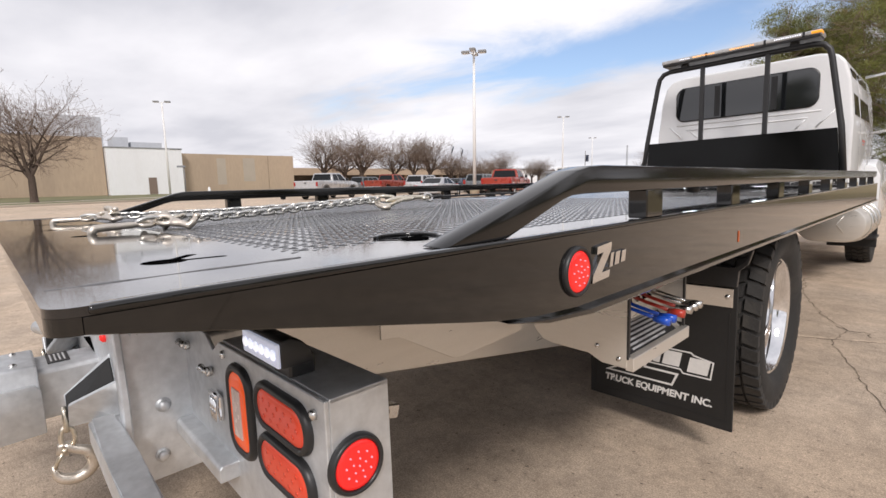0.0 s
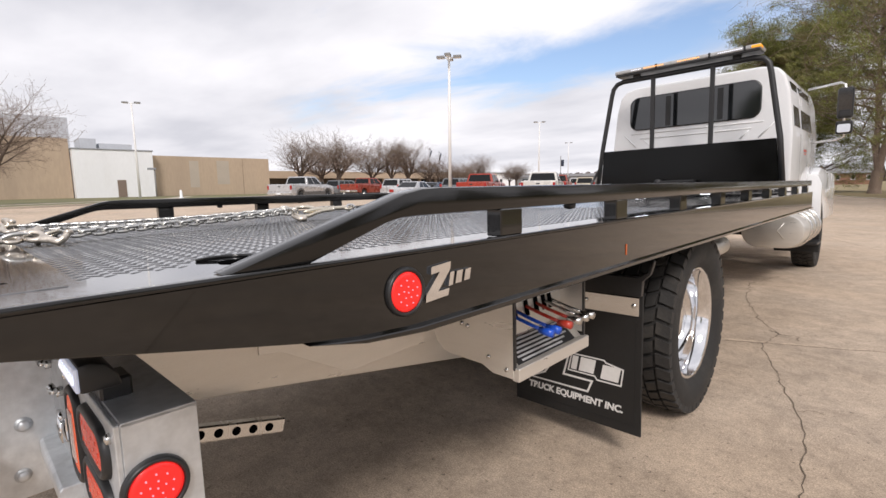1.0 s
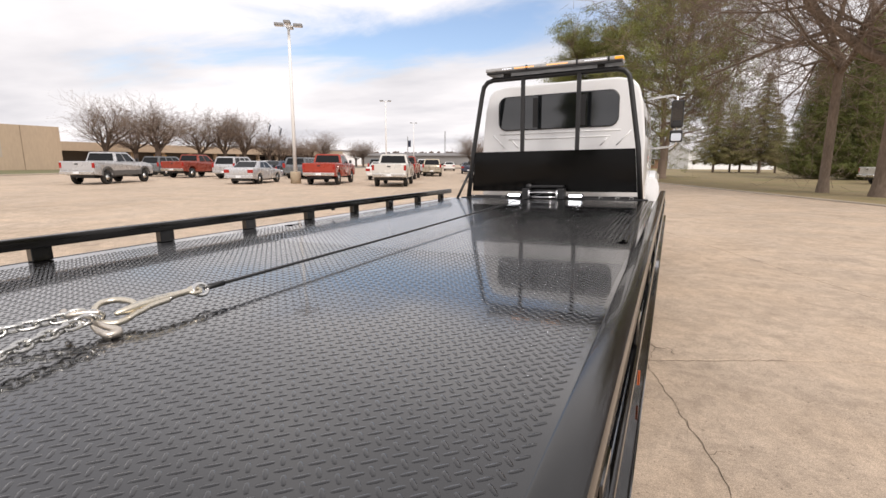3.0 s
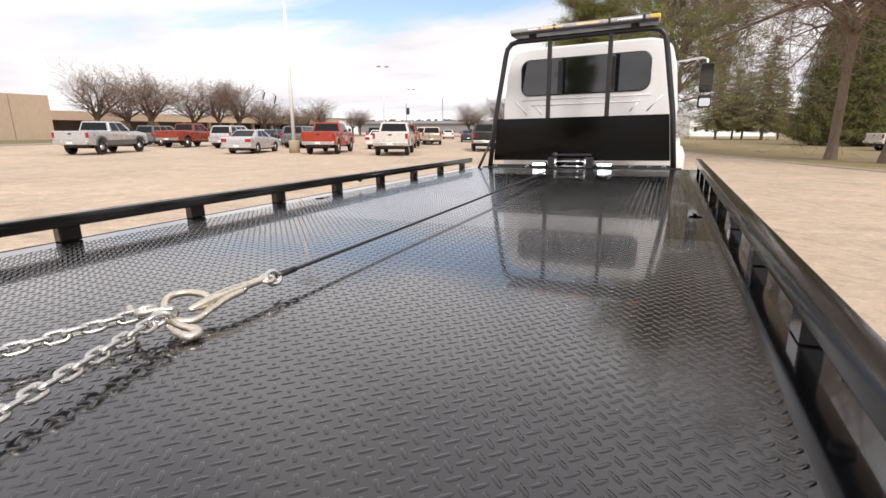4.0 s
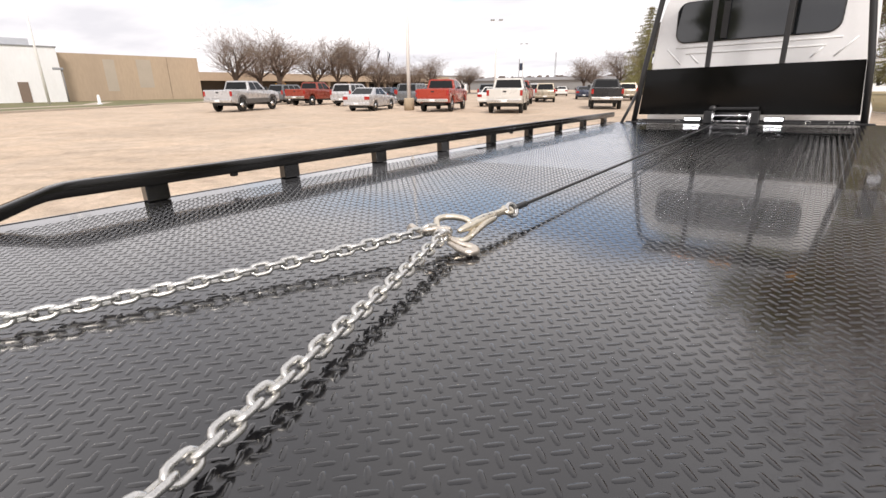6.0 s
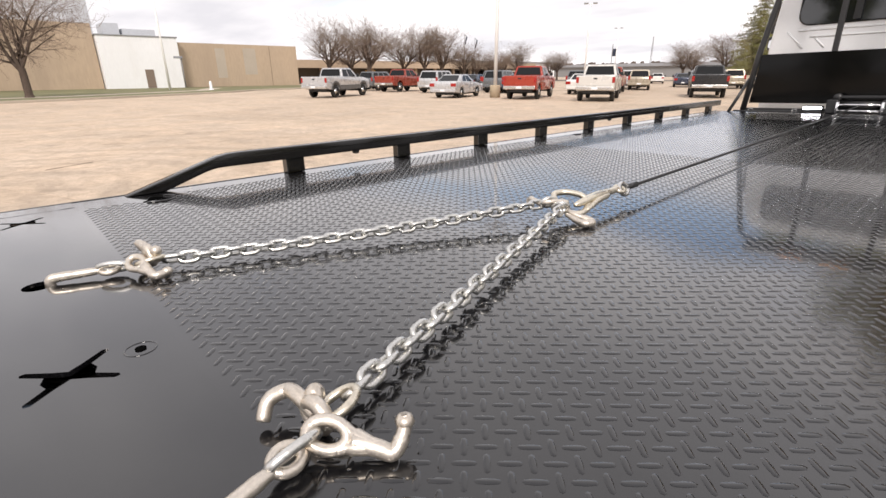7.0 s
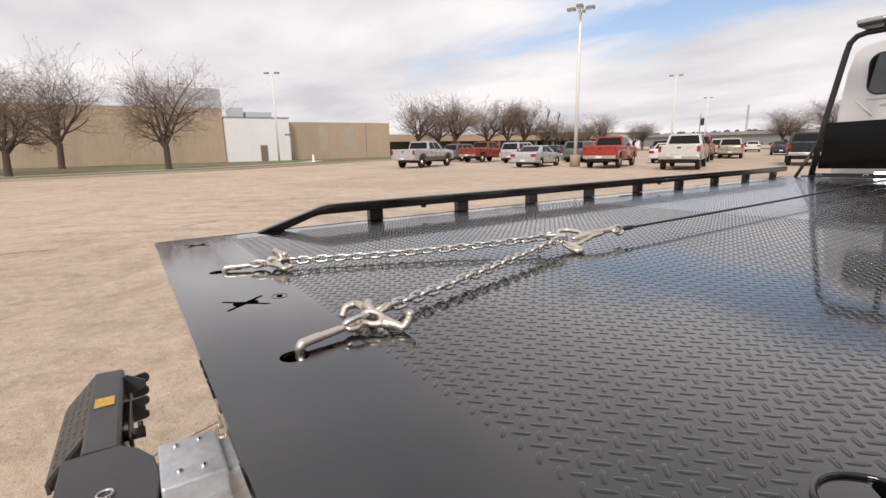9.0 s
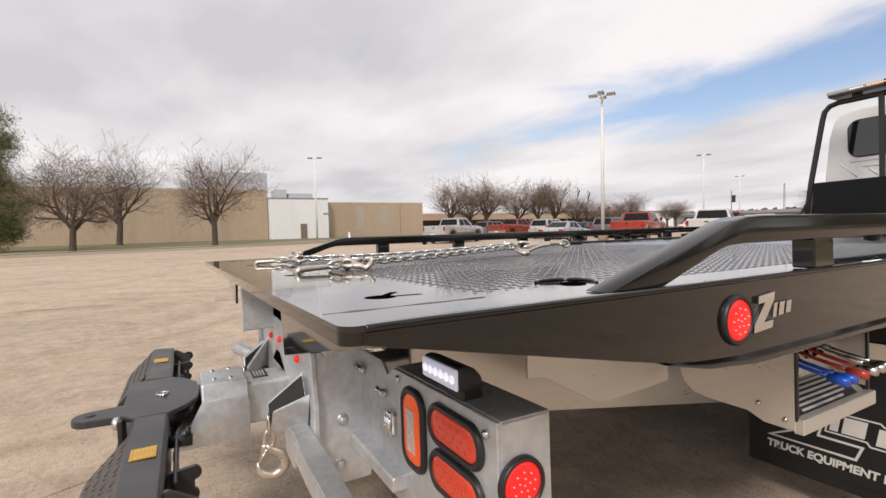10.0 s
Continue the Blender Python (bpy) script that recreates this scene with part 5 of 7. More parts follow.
# recess for a tie-down near the rail's foot: a raised ring, and a flat black shape for the keyed hole's shade
for sx in (1, -1):
    bm = B()
    tube(bm, [(sx * (1.122 + 0.056 * math.cos(t)), 0.518 + 0.056 * math.sin(t), D + 0.002) for t in np.linspace(radians(30), radians(228), 26)], [0.0015] + [0.0035] * 24 + [0.0015], 8)
    part("tie_ring", bm, black_paint, truck)
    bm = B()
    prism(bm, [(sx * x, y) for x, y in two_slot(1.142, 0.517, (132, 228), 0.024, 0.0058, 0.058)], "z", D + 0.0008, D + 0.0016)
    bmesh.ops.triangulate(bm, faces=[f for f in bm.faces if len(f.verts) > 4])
    part("keyed_hole_dark", bm, hole_shade_black, truck)
# black key shapes laid on the uncut deck, dark as a hole's inside
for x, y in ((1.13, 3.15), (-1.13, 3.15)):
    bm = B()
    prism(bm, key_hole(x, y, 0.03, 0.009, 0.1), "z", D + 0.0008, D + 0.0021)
    part("keyed_hole_dark", bm, hole_shade_black, truck)
# the bolt's shaded socket, drawn as a black disc
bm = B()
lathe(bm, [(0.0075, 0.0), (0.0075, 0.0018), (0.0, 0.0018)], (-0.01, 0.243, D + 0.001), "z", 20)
part("socket_bolt", bm, hole_shade_black, truck)
bm = B()
tube(bm, [(-0.01 + 0.021 * math.cos(t), 0.243 + 0.021 * math.sin(t), D + 0.001) for t in np.linspace(0, 6.28, 32, endpoint=False)], 0.0012, 5, closed=True)
part("bolt_ring", bm, deck_paint, truck)


# ---- chains, hooks and the winch line, lying on the deck ----
def link_mesh():
    bm = B()
    a, r = 0.0088, 0.0106  # half of the straight, bend radius
    pts = [(a + r * math.cos(t), r * math.sin(t), 0) for t in np.linspace(-math.pi / 2, math.pi / 2, 7)] + [(-a + r * math.cos(t), r * math.sin(t), 0) for t in np.linspace(math.pi / 2, 3 * math.pi / 2, 7)]
    tube(bm, pts, 0.0049, 8, closed=True)
    return bm


def chain(root, a, b, sag, first=None, roll0=40):
    a, b = Vector(a), Vector(b)
    pitch = 0.0295
    n = max(2, int((b - a).length / pitch))
    rnd = random.Random(int(abs(a.x) * 1000) + 3)
    me = first
    for i in range(n):
        f0, f1 = (i + 0.5) / n, (i + 1) / n
        p = a.lerp(b, f0)
        p.z -= sag * 4 * f0 * (1 - f0)
        d = (b - a).normalized()
        s, u = frame_at(d)
        roll = radians(roll0 + (90 if i % 2 else 0) + rnd.uniform(-12, 12))
        side = s * math.cos(roll) + u * math.sin(roll)
        up = d.cross(side)
        d2 = (d + s * rnd.uniform(-0.05, 0.05)).normalized()
        m = Matrix((d2, side, up)).transposed().to_4x4()
        m.translation = p + s * rnd.uniform(-0.0015, 0.0015)
        m = m @ Matrix.Diagonal(((b - a).length / n / 0.0295, 1, 1, 1))
        if me is None:
            ob = part("chain_link", link_mesh(), zinc, root, matrix=m)
            me = ob.data
        else:
            same("chain_link", me, root, m)
    return me


def bend(pts, n=6):
    """A smooth line through points."""
    pts = [Vector(p) for p in pts]
    out = []
    for i in range(len(pts) - 1):
        p0, p1, p2, p3 = pts[max(i - 1, 0)], pts[i], pts[i + 1], pts[min(i + 2, len(pts) - 1)]
        for k in range(n):
            t = k / n
            out.append(0.5 * ((2 * p1) + (p2 - p0) * t + (2 * p0 - 5 * p1 + 4 * p2 - p3) * t * t + (3 * p1 - p0 - 3 * p2 + p3) * t ** 3))
    return out + [pts[-1]]


def eye(bm, c, ax, ay, ru, rv, r, n=18):
    c, ax, ay = Vector(c), Vector(ax).normalized(), Vector(ay).normalized()
    tube(bm, [c + ax * (ru * math.cos(t)) + ay * (rv * math.sin(t)) for t in np.linspace(0, 2 * math.pi, n, endpoint=False)], r, 10, closed=True)


def hook_set(root, P):
    """The J, T and grab hooks at a chain's end. P: places by name."""
    Z = D
    j0, j1, tip = Vector(P["eye"]), Vector(P["bend"]), Vector(P["tip"])
    d = (j1 - j0).normalized()
    bm = B()
    tube(bm, bend([j0, j0.lerp(j1, 0.5), j0.lerp(j1, 0.9), j1 + d * 0.004 + Vector((0, 0, -0.004)), j1 + d * 0.007 + Vector((0, 0, -0.026)), tip]), [0.007] * 3 + [0.0082] * 5 + [0.0092] * 6 + [0.0096] * 6 + [0.0092] * 5 + [0.0085] * 6, 14)
    eye(bm, j0 - d * 0.012, d, Vector((0, 0, 1)) * 0.4 + d.cross(Vector((0, 0, 1))), 0.016, 0.013, 0.006)
    part("j_hook", bm, forged_zinc, root, "forged zinc j-hook set in a key slot")
    ring = Vector(P["ring"])
    bm = B()
    m = (j0 + ring) / 2
    dd = (ring - j0).normalized()
    eye(bm, m + Vector((0, 0, 0.004)), dd, Vector((0, 0, 1)) + dd.cross(Vector((0, 0, 1))) * 0.7, (ring - j0).length / 2 + 0.008, 0.0115, 0.0055)
    part("joining_link", bm, zinc, root)
    bm = B()
    eye(bm, Vector(P["pear"]), dd + Vector((0, 0, 0.25)), dd.cross(Vector((0, 0, 1))) + Vector((0, 0, 0.35)), 0.027, 0.022, 0.0055, 22)
    part("pear_link", bm, gold_zinc, root, "yellow zinc pear link")
    bm = B()
    g0, g1, g2 = Vector(P["grab0"]), Vector(P["grab1"]), Vector(P["grab2"])
    gd = (g1 - g0).normalized()
    ga = Vector(P["across"])
    ga = (ga - gd * ga.dot(gd)).normalized()
    eye(bm, g0, gd, ga, 0.021, 0.0145, 0.0068, 22)
    # the eye runs out into a shank with a bent end
    for s in (1, -1):
        tube(bm, bend([g0 + gd * 0.014 + ga * (s * 0.0115), g0 + gd * 0.024 + ga * (s * 0.0068), g0.lerp(g1, 0.7)]), [0.0066] * 7 + [0.0085] * 6, 10)
    tube(bm, bend([g0 + gd * 0.026, g0.lerp(g1, 0.75), g1, g1.lerp(g2, 0.55) + gd * 0.003, g2]), [0.0095] * 6 + [0.0092] * 6 + [0.0086] * 6 + [0.0076] * 6 + [0.0072], 12)
    eye(bm, g2, (1, 0, 0), (0, 1, 0), 0.0022, 0.0022, 0.0084, 8)
    part("r_hook", bm, forged_zinc, root, "forged zinc hook with a bent end")
    bm = B()
    t0, t1, t2, t3 = (Vector(P[k]) for k in ("t0", "t1", "t2", "t3"))
    tube(bm, bend([t0, t0.lerp(t1, 0.6) + Vector((0, 0, 0.006)), t1, t1.lerp(t2, 0.5) + Vector((-0.006, -0.004, 0.006)), t2]), [0.0088] * 18 + [0.0082] * 6 + [0.0068], 12)
    tube(bm, bend([t0, t0.lerp(t3, 0.5), t3]), [0.009] * 6 + [0.011] * 4 + [0.009, 0.007, 0.004], 10)
    eye(bm, t0, (t1 - t0), (0, 0, 1), 0.016, 0.014, 0.009, 16)
    part("t_hook", bm, forged_zinc, root, "forged zinc t-hook with a pointed arm")


def chain_thing(label):
    return thing("tow_chain", label, "chain", LEVEL, "bridle chains")


Z = D + 0.001
chain_r = chain_thing("galvanised tow chain with a cluster of forged hooks on the deck")
hook_set(chain_r, dict(eye=(0.366, 0.283, Z + 0.017), bend=(0.391, 0.186, Z + 0.014), tip=(0.41, 0.182, Z - 0.03), ring=(0.361, 0.322, Z + 0.02), pear=(0.33, 0.368, Z + 0.022),
                       grab0=(0.368, 0.336, Z + 0.024), grab1=(0.42, 0.379, Z + 0.0095), grab2=(0.413, 0.4, Z + 0.031), across=(-0.026, 0.018, 0.024),
                       t0=(0.33, 0.345, Z + 0.022), t1=(0.279, 0.336, Z + 0.031), t2=(0.284, 0.303, Z + 0.009), t3=(0.308, 0.356, Z + 0.045)))
me_link = chain(chain_r, (0.322, 0.388, Z + 0.022), (0.067, 1.178, Z + 0.042), 0.004)
chain_l = chain_thing("galvanised tow chain stretched from a far key slot")
hook_set(chain_l, dict(eye=(-0.388, 0.255, Z + 0.015), bend=(-0.414, 0.176, Z + 0.013), tip=(-0.428, 0.17, Z - 0.03), ring=(-0.366, 0.292, Z + 0.016), pear=(-0.352, 0.334, Z + 0.022),
                       grab0=(-0.348, 0.308, Z + 0.026), grab1=(-0.285, 0.326, Z + 0.011), grab2=(-0.287, 0.348, Z + 0.014), across=(-0.012, 0.03, 0.02),
                       t0=(-0.356, 0.335, Z + 0.034), t1=(-0.392, 0.33, Z + 0.05), t2=(-0.4, 0.335, Z + 0.036), t3=(-0.33, 0.35, Z + 0.05)))
chain(chain_l, (-0.343, 0.36, Z + 0.022), (-0.001, 1.192, Z + 0.045), 0.009, me_link)

swivel = thing("bridle_ring", "large yellow zinc pear ring joining both chains", "ring", LEVEL @ Matrix.Translation((0.027, 0, 0)))
bm = B()
pear = [(-0.006, 1.238, 0.038), (-0.03, 1.256, 0.048), (-0.048, 1.282, 0.054), (-0.04, 1.308, 0.056), (-0.018, 1.322, 0.055), (0.01, 1.33, 0.05), (0.032, 1.328, 0.034), (0.044, 1.3, 0.022), (0.05, 1.266, 0.018), (0.034, 1.245, 0.02), (0.012, 1.236, 0.028)]
tube(bm, bend([(x, y, Z + z) for x, y, z in pear + pear[:1]], 4)[:-1], 0.0083, 12, closed=True)
part("pear_ring", bm, gold_zinc, swivel)
bm = B()
tube(bm, bend([(0.0, 1.224, Z + 0.038), (0.03, 1.222, Z + 0.031), (0.062, 1.226, Z + 0.022), (0.092, 1.236, Z + 0.013), (0.106, 1.228, Z + 0.011), (0.1, 1.21, Z + 0.0105), (0.074, 1.206, Z + 0.016), (0.04, 1.208, Z + 0.026)], 5), [0.0058] * 5 + [0.0078] * 8 + [0.0105] * 10 + [0.0098] * 5 + [0.008] * 4 + [0.006] * 3 + [0.0045], 12)
part("grab_hook", bm, forged_zinc, swivel, "forged zinc grab hook")
bm = B()
tube(bm, bend([(-0.03, 1.196, Z + 0.048), (-0.012, 1.19, Z + 0.052), (0.006, 1.212, Z + 0.054), (0.026, 1.238, Z + 0.05)]), [0.0055] * 4 + [0.0072] * 9 + [0.006] * 6, 10)
tube(bm, bend([(-0.03, 1.196, Z + 0.044), (-0.058, 1.198, Z + 0.05), (-0.078, 1.21, Z + 0.046), (-0.08, 1.206, Z + 0.03)]), [0.0075] * 8 + [0.0085] * 8 + [0.006] * 3, 10)
part("grab_hook", bm, forged_zinc, swivel, "forged zinc grab hook")
for c, d in (((-0.012, 1.204, Z + 0.05), (0.5, 1, 0)), ((0.036, 1.19, Z + 0.042), (0.2, 1, 0.1)), ((0.02, 1.212, Z + 0.04), (1, 0.6, 0)), ((0.012, 1.232, Z + 0.042), (0.3, 1, -0.3))):
    bm = B()
    eye(bm, c, d, (0.3, -0.1, 1), 0.02, 0.013, 0.005)
    part("joining_link", bm, zinc, swivel)

line = thing("winch_line", "thin dark steel winch line with a forged hook", "cable", LEVEL @ Matrix.Translation((0.027, 0, 0)))
bm = B()
tube(bm, bend([(0.036, 1.55, Z + 0.044), (0.035, 1.70, Z + 0.045), (0.006, 3.0, Z + 0.047), (-0.042, 5.0, Z + 0.06), (-0.055, 6.2, Z + 0.075)], 4), 0.0055, 8)
part("wire_rope", bm, satin_black, line)
bm = B()
tube(bm, [(0.036, 1.532, Z + 0.044), (0.036, 1.60, Z + 0.045)], [0.0085, 0.0095], 10)
part("ferrule", bm, satin_black, line)
bm = B()
tube(bm, bend([(0.032, 1.503, Z + 0.046), (0.032, 1.46, Z + 0.046), (0.033, 1.425, Z + 0.046), (0.032, 1.385, Z + 0.046), (0.031, 1.335, Z + 0.043), (0.03, 1.30, Z + 0.039), (0.024, 1.272, Z + 0.035)], 5), [0.009] * 4 + [0.0098] * 6 + [0.0115] * 5 + [0.0125] * 6 + [0.0115, 0.0115, 0.011, 0.0105, 0.01, 0.0092, 0.0085, 0.0075, 0.006, 0.004], 12)
tube(bm, bend([(0.042, 1.41, Z + 0.04), (0.046, 1.36, Z + 0.038), (0.05, 1.32, Z + 0.03), (0.052, 1.29, Z + 0.022)]), [0.0085] * 8 + [0.0078] * 6 + [0.006] * 5, 10)
eye(bm, (0.035, 1.497, Z + 0.045), (0, 1, 0), (1, 0, -0.5), 0.017, 0.014, 0.0065)
part("line_hook", bm, gold_zinc, line, "yellow zinc line hook with a latch")
bm = B()
tube(bm, [(0.026, 1.415, Z + 0.046), (0.048, 1.415, Z + 0.042)], 0.0055, 8)
tube(bm, bend([(0.037, 1.41, Z + 0.054), (0.036, 1.36, Z + 0.055), (0.033, 1.315, Z + 0.049)]), [0.003] * 13, 8)
part("latch", bm, zinc, line)
bm = B()
eye(bm, (0.038, 1.515, Z + 0.043), (0, 1, 0), (0.5, 0, -0.9), 0.023, 0.018, 0.0065)
part("thimble", bm, stainless, line)


# ---- surroundings: materials ----
tan_wall = mat("tan_wall", (0.47, 0.365, 0.265), 0.85, vary=0.1, scale=0.35, fine=5, stain=(0.36, 0.28, 0.21), stain_amount=0.5, stretch=(1, 1, 0.25), bump=0.1)
tan_dark = mat("tan_dark", (0.235, 0.175, 0.125), 0.9, vary=0.3, scale=0.8, fine=4)
white_wall = mat("white_wall", (0.84, 0.85, 0.86), 0.7, vary=0.04, scale=0.4, fine=6, stain=(0.62, 0.6, 0.56), stain_amount=0.2, stretch=(1, 1, 0.3))
door_brown = mat("door_brown", (0.22, 0.165, 0.13), 0.6, vary=0.1)
pale_metal = mat("pale_metal", (0.5, 0.52, 0.55), 0.5, vary=0.08, scale=0.4, fine=5)
grey_wall = mat("grey_wall", (0.30, 0.31, 0.33), 0.7, vary=0.08, scale=0.4, fine=5)
dark_wall = mat("dark_wall", (0.09, 0.075, 0.06), 0.8, vary=0.2, scale=0.5, fine=6)
roof_pale = mat("roof_pale", (0.5, 0.5, 0.52), 0.6, vary=0.1, scale=0.4, fine=8)
roof_grey = mat("roof_grey", (0.25, 0.25, 0.25), 0.8, vary=0.1, scale=0.4, fine=8)
brick_red = mat("brick_red", (0.28, 0.15, 0.1), 0.85, vary=0.15, scale=0.6, fine=9)
walk_concrete = mat("walk_concrete", (0.45, 0.39, 0.32), 0.85, vary=0.1, scale=0.6, fine=20)
lawn_bark = mat("lawn_bark", (0.21, 0.165, 0.13), 0.95, spec=0.1, vary=0.35, scale=2, fine=14, bump=0.7, stretch=(1, 1, 0.3))
bark = mat("bark", (0.115, 0.088, 0.072), 0.95, spec=0.1, vary=0.3, scale=3, fine=20, bump=0.6, stretch=(1, 1, 0.3))
twig = mat("twig", (0.23, 0.175, 0.14), 0.95, spec=0.1, vary=0.25, scale=2, fine=9)
pine_bark = mat("pine_bark", (0.2, 0.15, 0.115), 0.95, vary=0.3, scale=3, fine=18, bump=0.6, stretch=(1, 1, 0.3))
needle_pine = mat("needle_pine", (0.2, 0.215, 0.055), 0.7, vary=0.65, scale=0.6, fine=4, stain=(0.27, 0.18, 0.1), stain_amount=0.9)
needle_spruce = mat("needle_spruce", (0.19, 0.175, 0.07), 0.7, vary=0.55, scale=0.5, fine=4, stain=(0.22, 0.15, 0.085), stain_amount=0.85)
needle_thuja = mat("needle_thuja", (0.15, 0.17, 0.045), 0.7, vary=0.65, scale=1.0, fine=5, stain=(0.12, 0.085, 0.04), stain_amount=0.7)
pole_white = mat("pole_white", (0.8, 0.79, 0.77), 0.5, vary=0.05, scale=1)
plinth_concrete = mat("plinth_concrete", (0.42, 0.34, 0.24), 0.9, vary=0.15, scale=3, fine=30, bump=0.2)
far_wood = mat("far_wood", (0.13, 0.1, 0.085), 0.95, vary=0.3, scale=0.15, fine=2)
PAINT = {n: mat("paint_" + n, c, 0.28, vary=0.05, scale=2, fine=30, coat=0.4, metal=mt) for n, c, mt in (
    ("silver", (0.52, 0.52, 0.53), 0.35), ("white", (0.72, 0.71, 0.68), 0.0), ("red", (0.36, 0.04, 0.02), 0.1), ("maroon", (0.3, 0.055, 0.035), 0.15),
    ("black", (0.02, 0.02, 0.022), 0.1), ("grey", (0.16, 0.17, 0.18), 0.3), ("navy", (0.035, 0.045, 0.075), 0.2), ("beige", (0.42, 0.37, 0.29), 0.3), ("pearl", (0.66, 0.645, 0.61), 0.15))}
trim_grey = mat("trim_grey", (0.11, 0.105, 0.1), 0.6, vary=0.1, scale=6)
tail_red = mat("tail_red", (0.35, 0.02, 0.015), 0.25, vary=0.1)


# ---- lawns, kerbs, walks ----
def sheet(name, outline, z0, z1, material, label, category):
    bm = B()
    prism(bm, outline, "z", z0, z1, 0.0)
    bmesh.ops.triangulate(bm, faces=bm.faces[:])
    return tagged(part(name, bm, material), label, category, kind="structure")


KERB = [(-26.0, -60.0), (-31.5, -24.0), (-34.6, -9.4), (-38.9, 4.0), (-45.6, 16.4), (-49.4, 20.4), (-51.0, 25.0), (-54.0, 29.6), (-60.0, 33.2), (-67.6, 34.3)]
sheet("lawn_west", KERB + [(-67.9, 34.3), (-67.9, -60.0)], -0.01, 0.12, grass_green, "strip of dull spring grass before the factory wall", "lawn")


def kerb_line(name, pts, w, h, material, label):
    bm = B()
    out = []
    for i, p in enumerate(pts):
        a, b = Vector(pts[max(i - 1, 0)]), Vector(pts[min(i + 1, len(pts) - 1)])
        d = (b - a).normalized()
        n = Vector((-d.y, d.x))
        out.append((Vector(p) + n * w / 2, Vector(p) - n * w / 2))
    prism(bm, [tuple(a) for a, b in out] + [tuple(b) for a, b in out[::-1]], "z", -0.01, h, 0.015)
    bmesh.ops.triangulate(bm, faces=[f for f in bm.faces if len(f.verts) > 4])
    return tagged(part(name, bm, material), label, "kerb", kind="structure")


kerb_line("kerb_west", KERB, 0.18, 0.15, walk_concrete, "low concrete kerb along the grass strip")
kerb_line("footpath", [(-32.0, -60.0), (-37.0, -24.0), (-39.6, -9.4), (-44.5, 5.0), (-51.5, 16.0), (-60, 20.0)], 1.5, 0.128, walk_concrete, "pale concrete footpath through the grass")
EAST = [(-14.0, 90.0), (-5.0, 56.0), (-0.57, 43.7), (4.07, 33.1), (8.2, 24.2), (13.5, 14.0), (24.0, 2.0), (60.0, -14.0)]
sheet("lawn_east", EAST + [(300.0, -14.0), (300.0, 420.0), (-14.0, 420.0)], -0.01, 0.06, grass_mat, "patchy grass lawn under the trees", "lawn")
kerb_line("kerb_east", EAST, 0.14, 0.07, walk_concrete, "low concrete edge of the lawn")


# ---- factory ----
def wall_box(name, x0, x1, y0, y1, h, material, parent, label=""):
    bm = B()
    box(bm, x0, x1, y0, y1, 0.0, h)
    return part(name, bm, material, parent, label)


factory = thing("factory", "long low tan ribbed factory with a white painted block", "building")
wall_box("ribbed_wall", -100, -68.0, -70, 10.4, 6.75, tan_wall, factory, "tan wall of ribbed precast panels")
bm = B()
box(bm, -0.0, 0.22, -0.16, 0.16, 0.1, 6.7, 0.03)
rib = part("rib", bm, tan_wall, factory, matrix=Matrix.Translation((-68.0, -65.4, 0)))
for i in range(1, 63):
    same("rib", rib.data, factory, Matrix.Translation((-68.0, -65.4 + 1.2 * i, 0)))
# dark strips beside the ribs: dirt streaks and the ribs' shade, put in as colour
bm = B()
box(bm, -0.003, 0.02, -0.1, 0.1, 0.1, 4.6)
dark_strip = part("wall_joint", bm, tan_dark, factory, matrix=Matrix.Translation((-68.0, -65.05, 0)))
for i in range(1, 62):
    same("wall_joint", dark_strip.data, factory, Matrix.Translation((-68.0, -65.05 + 1.2 * i, 0)) @ Matrix.Diagonal((1, 0.5 + 0.9 * ((i * 37) % 11) / 11, 0.6 + 0.75 * ((i * 53) % 13) / 13, 1)))
wall_box("parapet", -68.1, -67.7, -70, 10.4, 6.95, tan_wall, factory)
wall_box("white_block", -80, -66.6, 10.5, 18.6, 5.75, white_wall, factory, "white painted block with one door")
bm = B()
box(bm, -66.62, -66.54, 14.6, 15.5, 0.15, 2.2, 0.01)
part("door", bm, door_brown, factory, "dull brown steel door")
bm = B()
box(bm, -80, -66.5, 10.4, 18.7, 5.75, 5.88, 0.02)
part("coping", bm, grey_wall, factory)
wall_box("plain_wall", -100, -68.0, 18.6, 34.6, 5.35, tan_wall, factory, "plain stained tan wall")
for y in (30.6,):
    bm = B()
    box(bm, -68.0, -67.985, y - 0.03, y + 0.03, 0.1, 5.3)
    part("wall_joint", bm, tan_dark, factory)
bm = B()
box(bm, -68.0, -67.985, 26.9, 28.6, 1.6, 4.9)
part("patched_panel", bm, walk_concrete, factory, "paler bricked-up panel")
bm = B()
box(bm, -68.0, -67.985, 23.3, 24.5, 1.2, 4.8)
part("patched_panel", bm, walk_concrete, factory, "paler bricked-up panel")
wall_box("plant_tower", -95, -84, 4.0, 13.0, 11.2, pale_metal, factory, "grey sheet metal tower")
for y0, y1, z1 in ((12.6, 13.7, 7.5), (14.6, 17.6, 6.95)):
    wall_box("roof_unit", -76, -73, y0, y1, z1 - 0.4, pale_metal, factory)
    wall_box("roof_unit_cap", -76.3, -72.7, y0 - 0.3, y1 + 0.3, z1 - 0.4, pale_metal, factory).location.z = 0.4
wall_box("roof", -100, -84, -70, 35.5, 5.2, roof_grey, factory)
annex = thing("office_annex", "low tan office wing with a deep dark overhang", "building")
wall_box("dark_front", -95, -84, 35.8, 110, 2.7, dark_wall, annex)
wall_box("fascia", -95, -82.0, 35.8, 110, 1.35, tan_wall, annex).location.z = 2.7
for i in range(12):
    wall_box("pier", -83.4, -82.9, 41 + 5.6 * i, 41.6 + 5.6 * i, 2.7, tan_wall, annex)
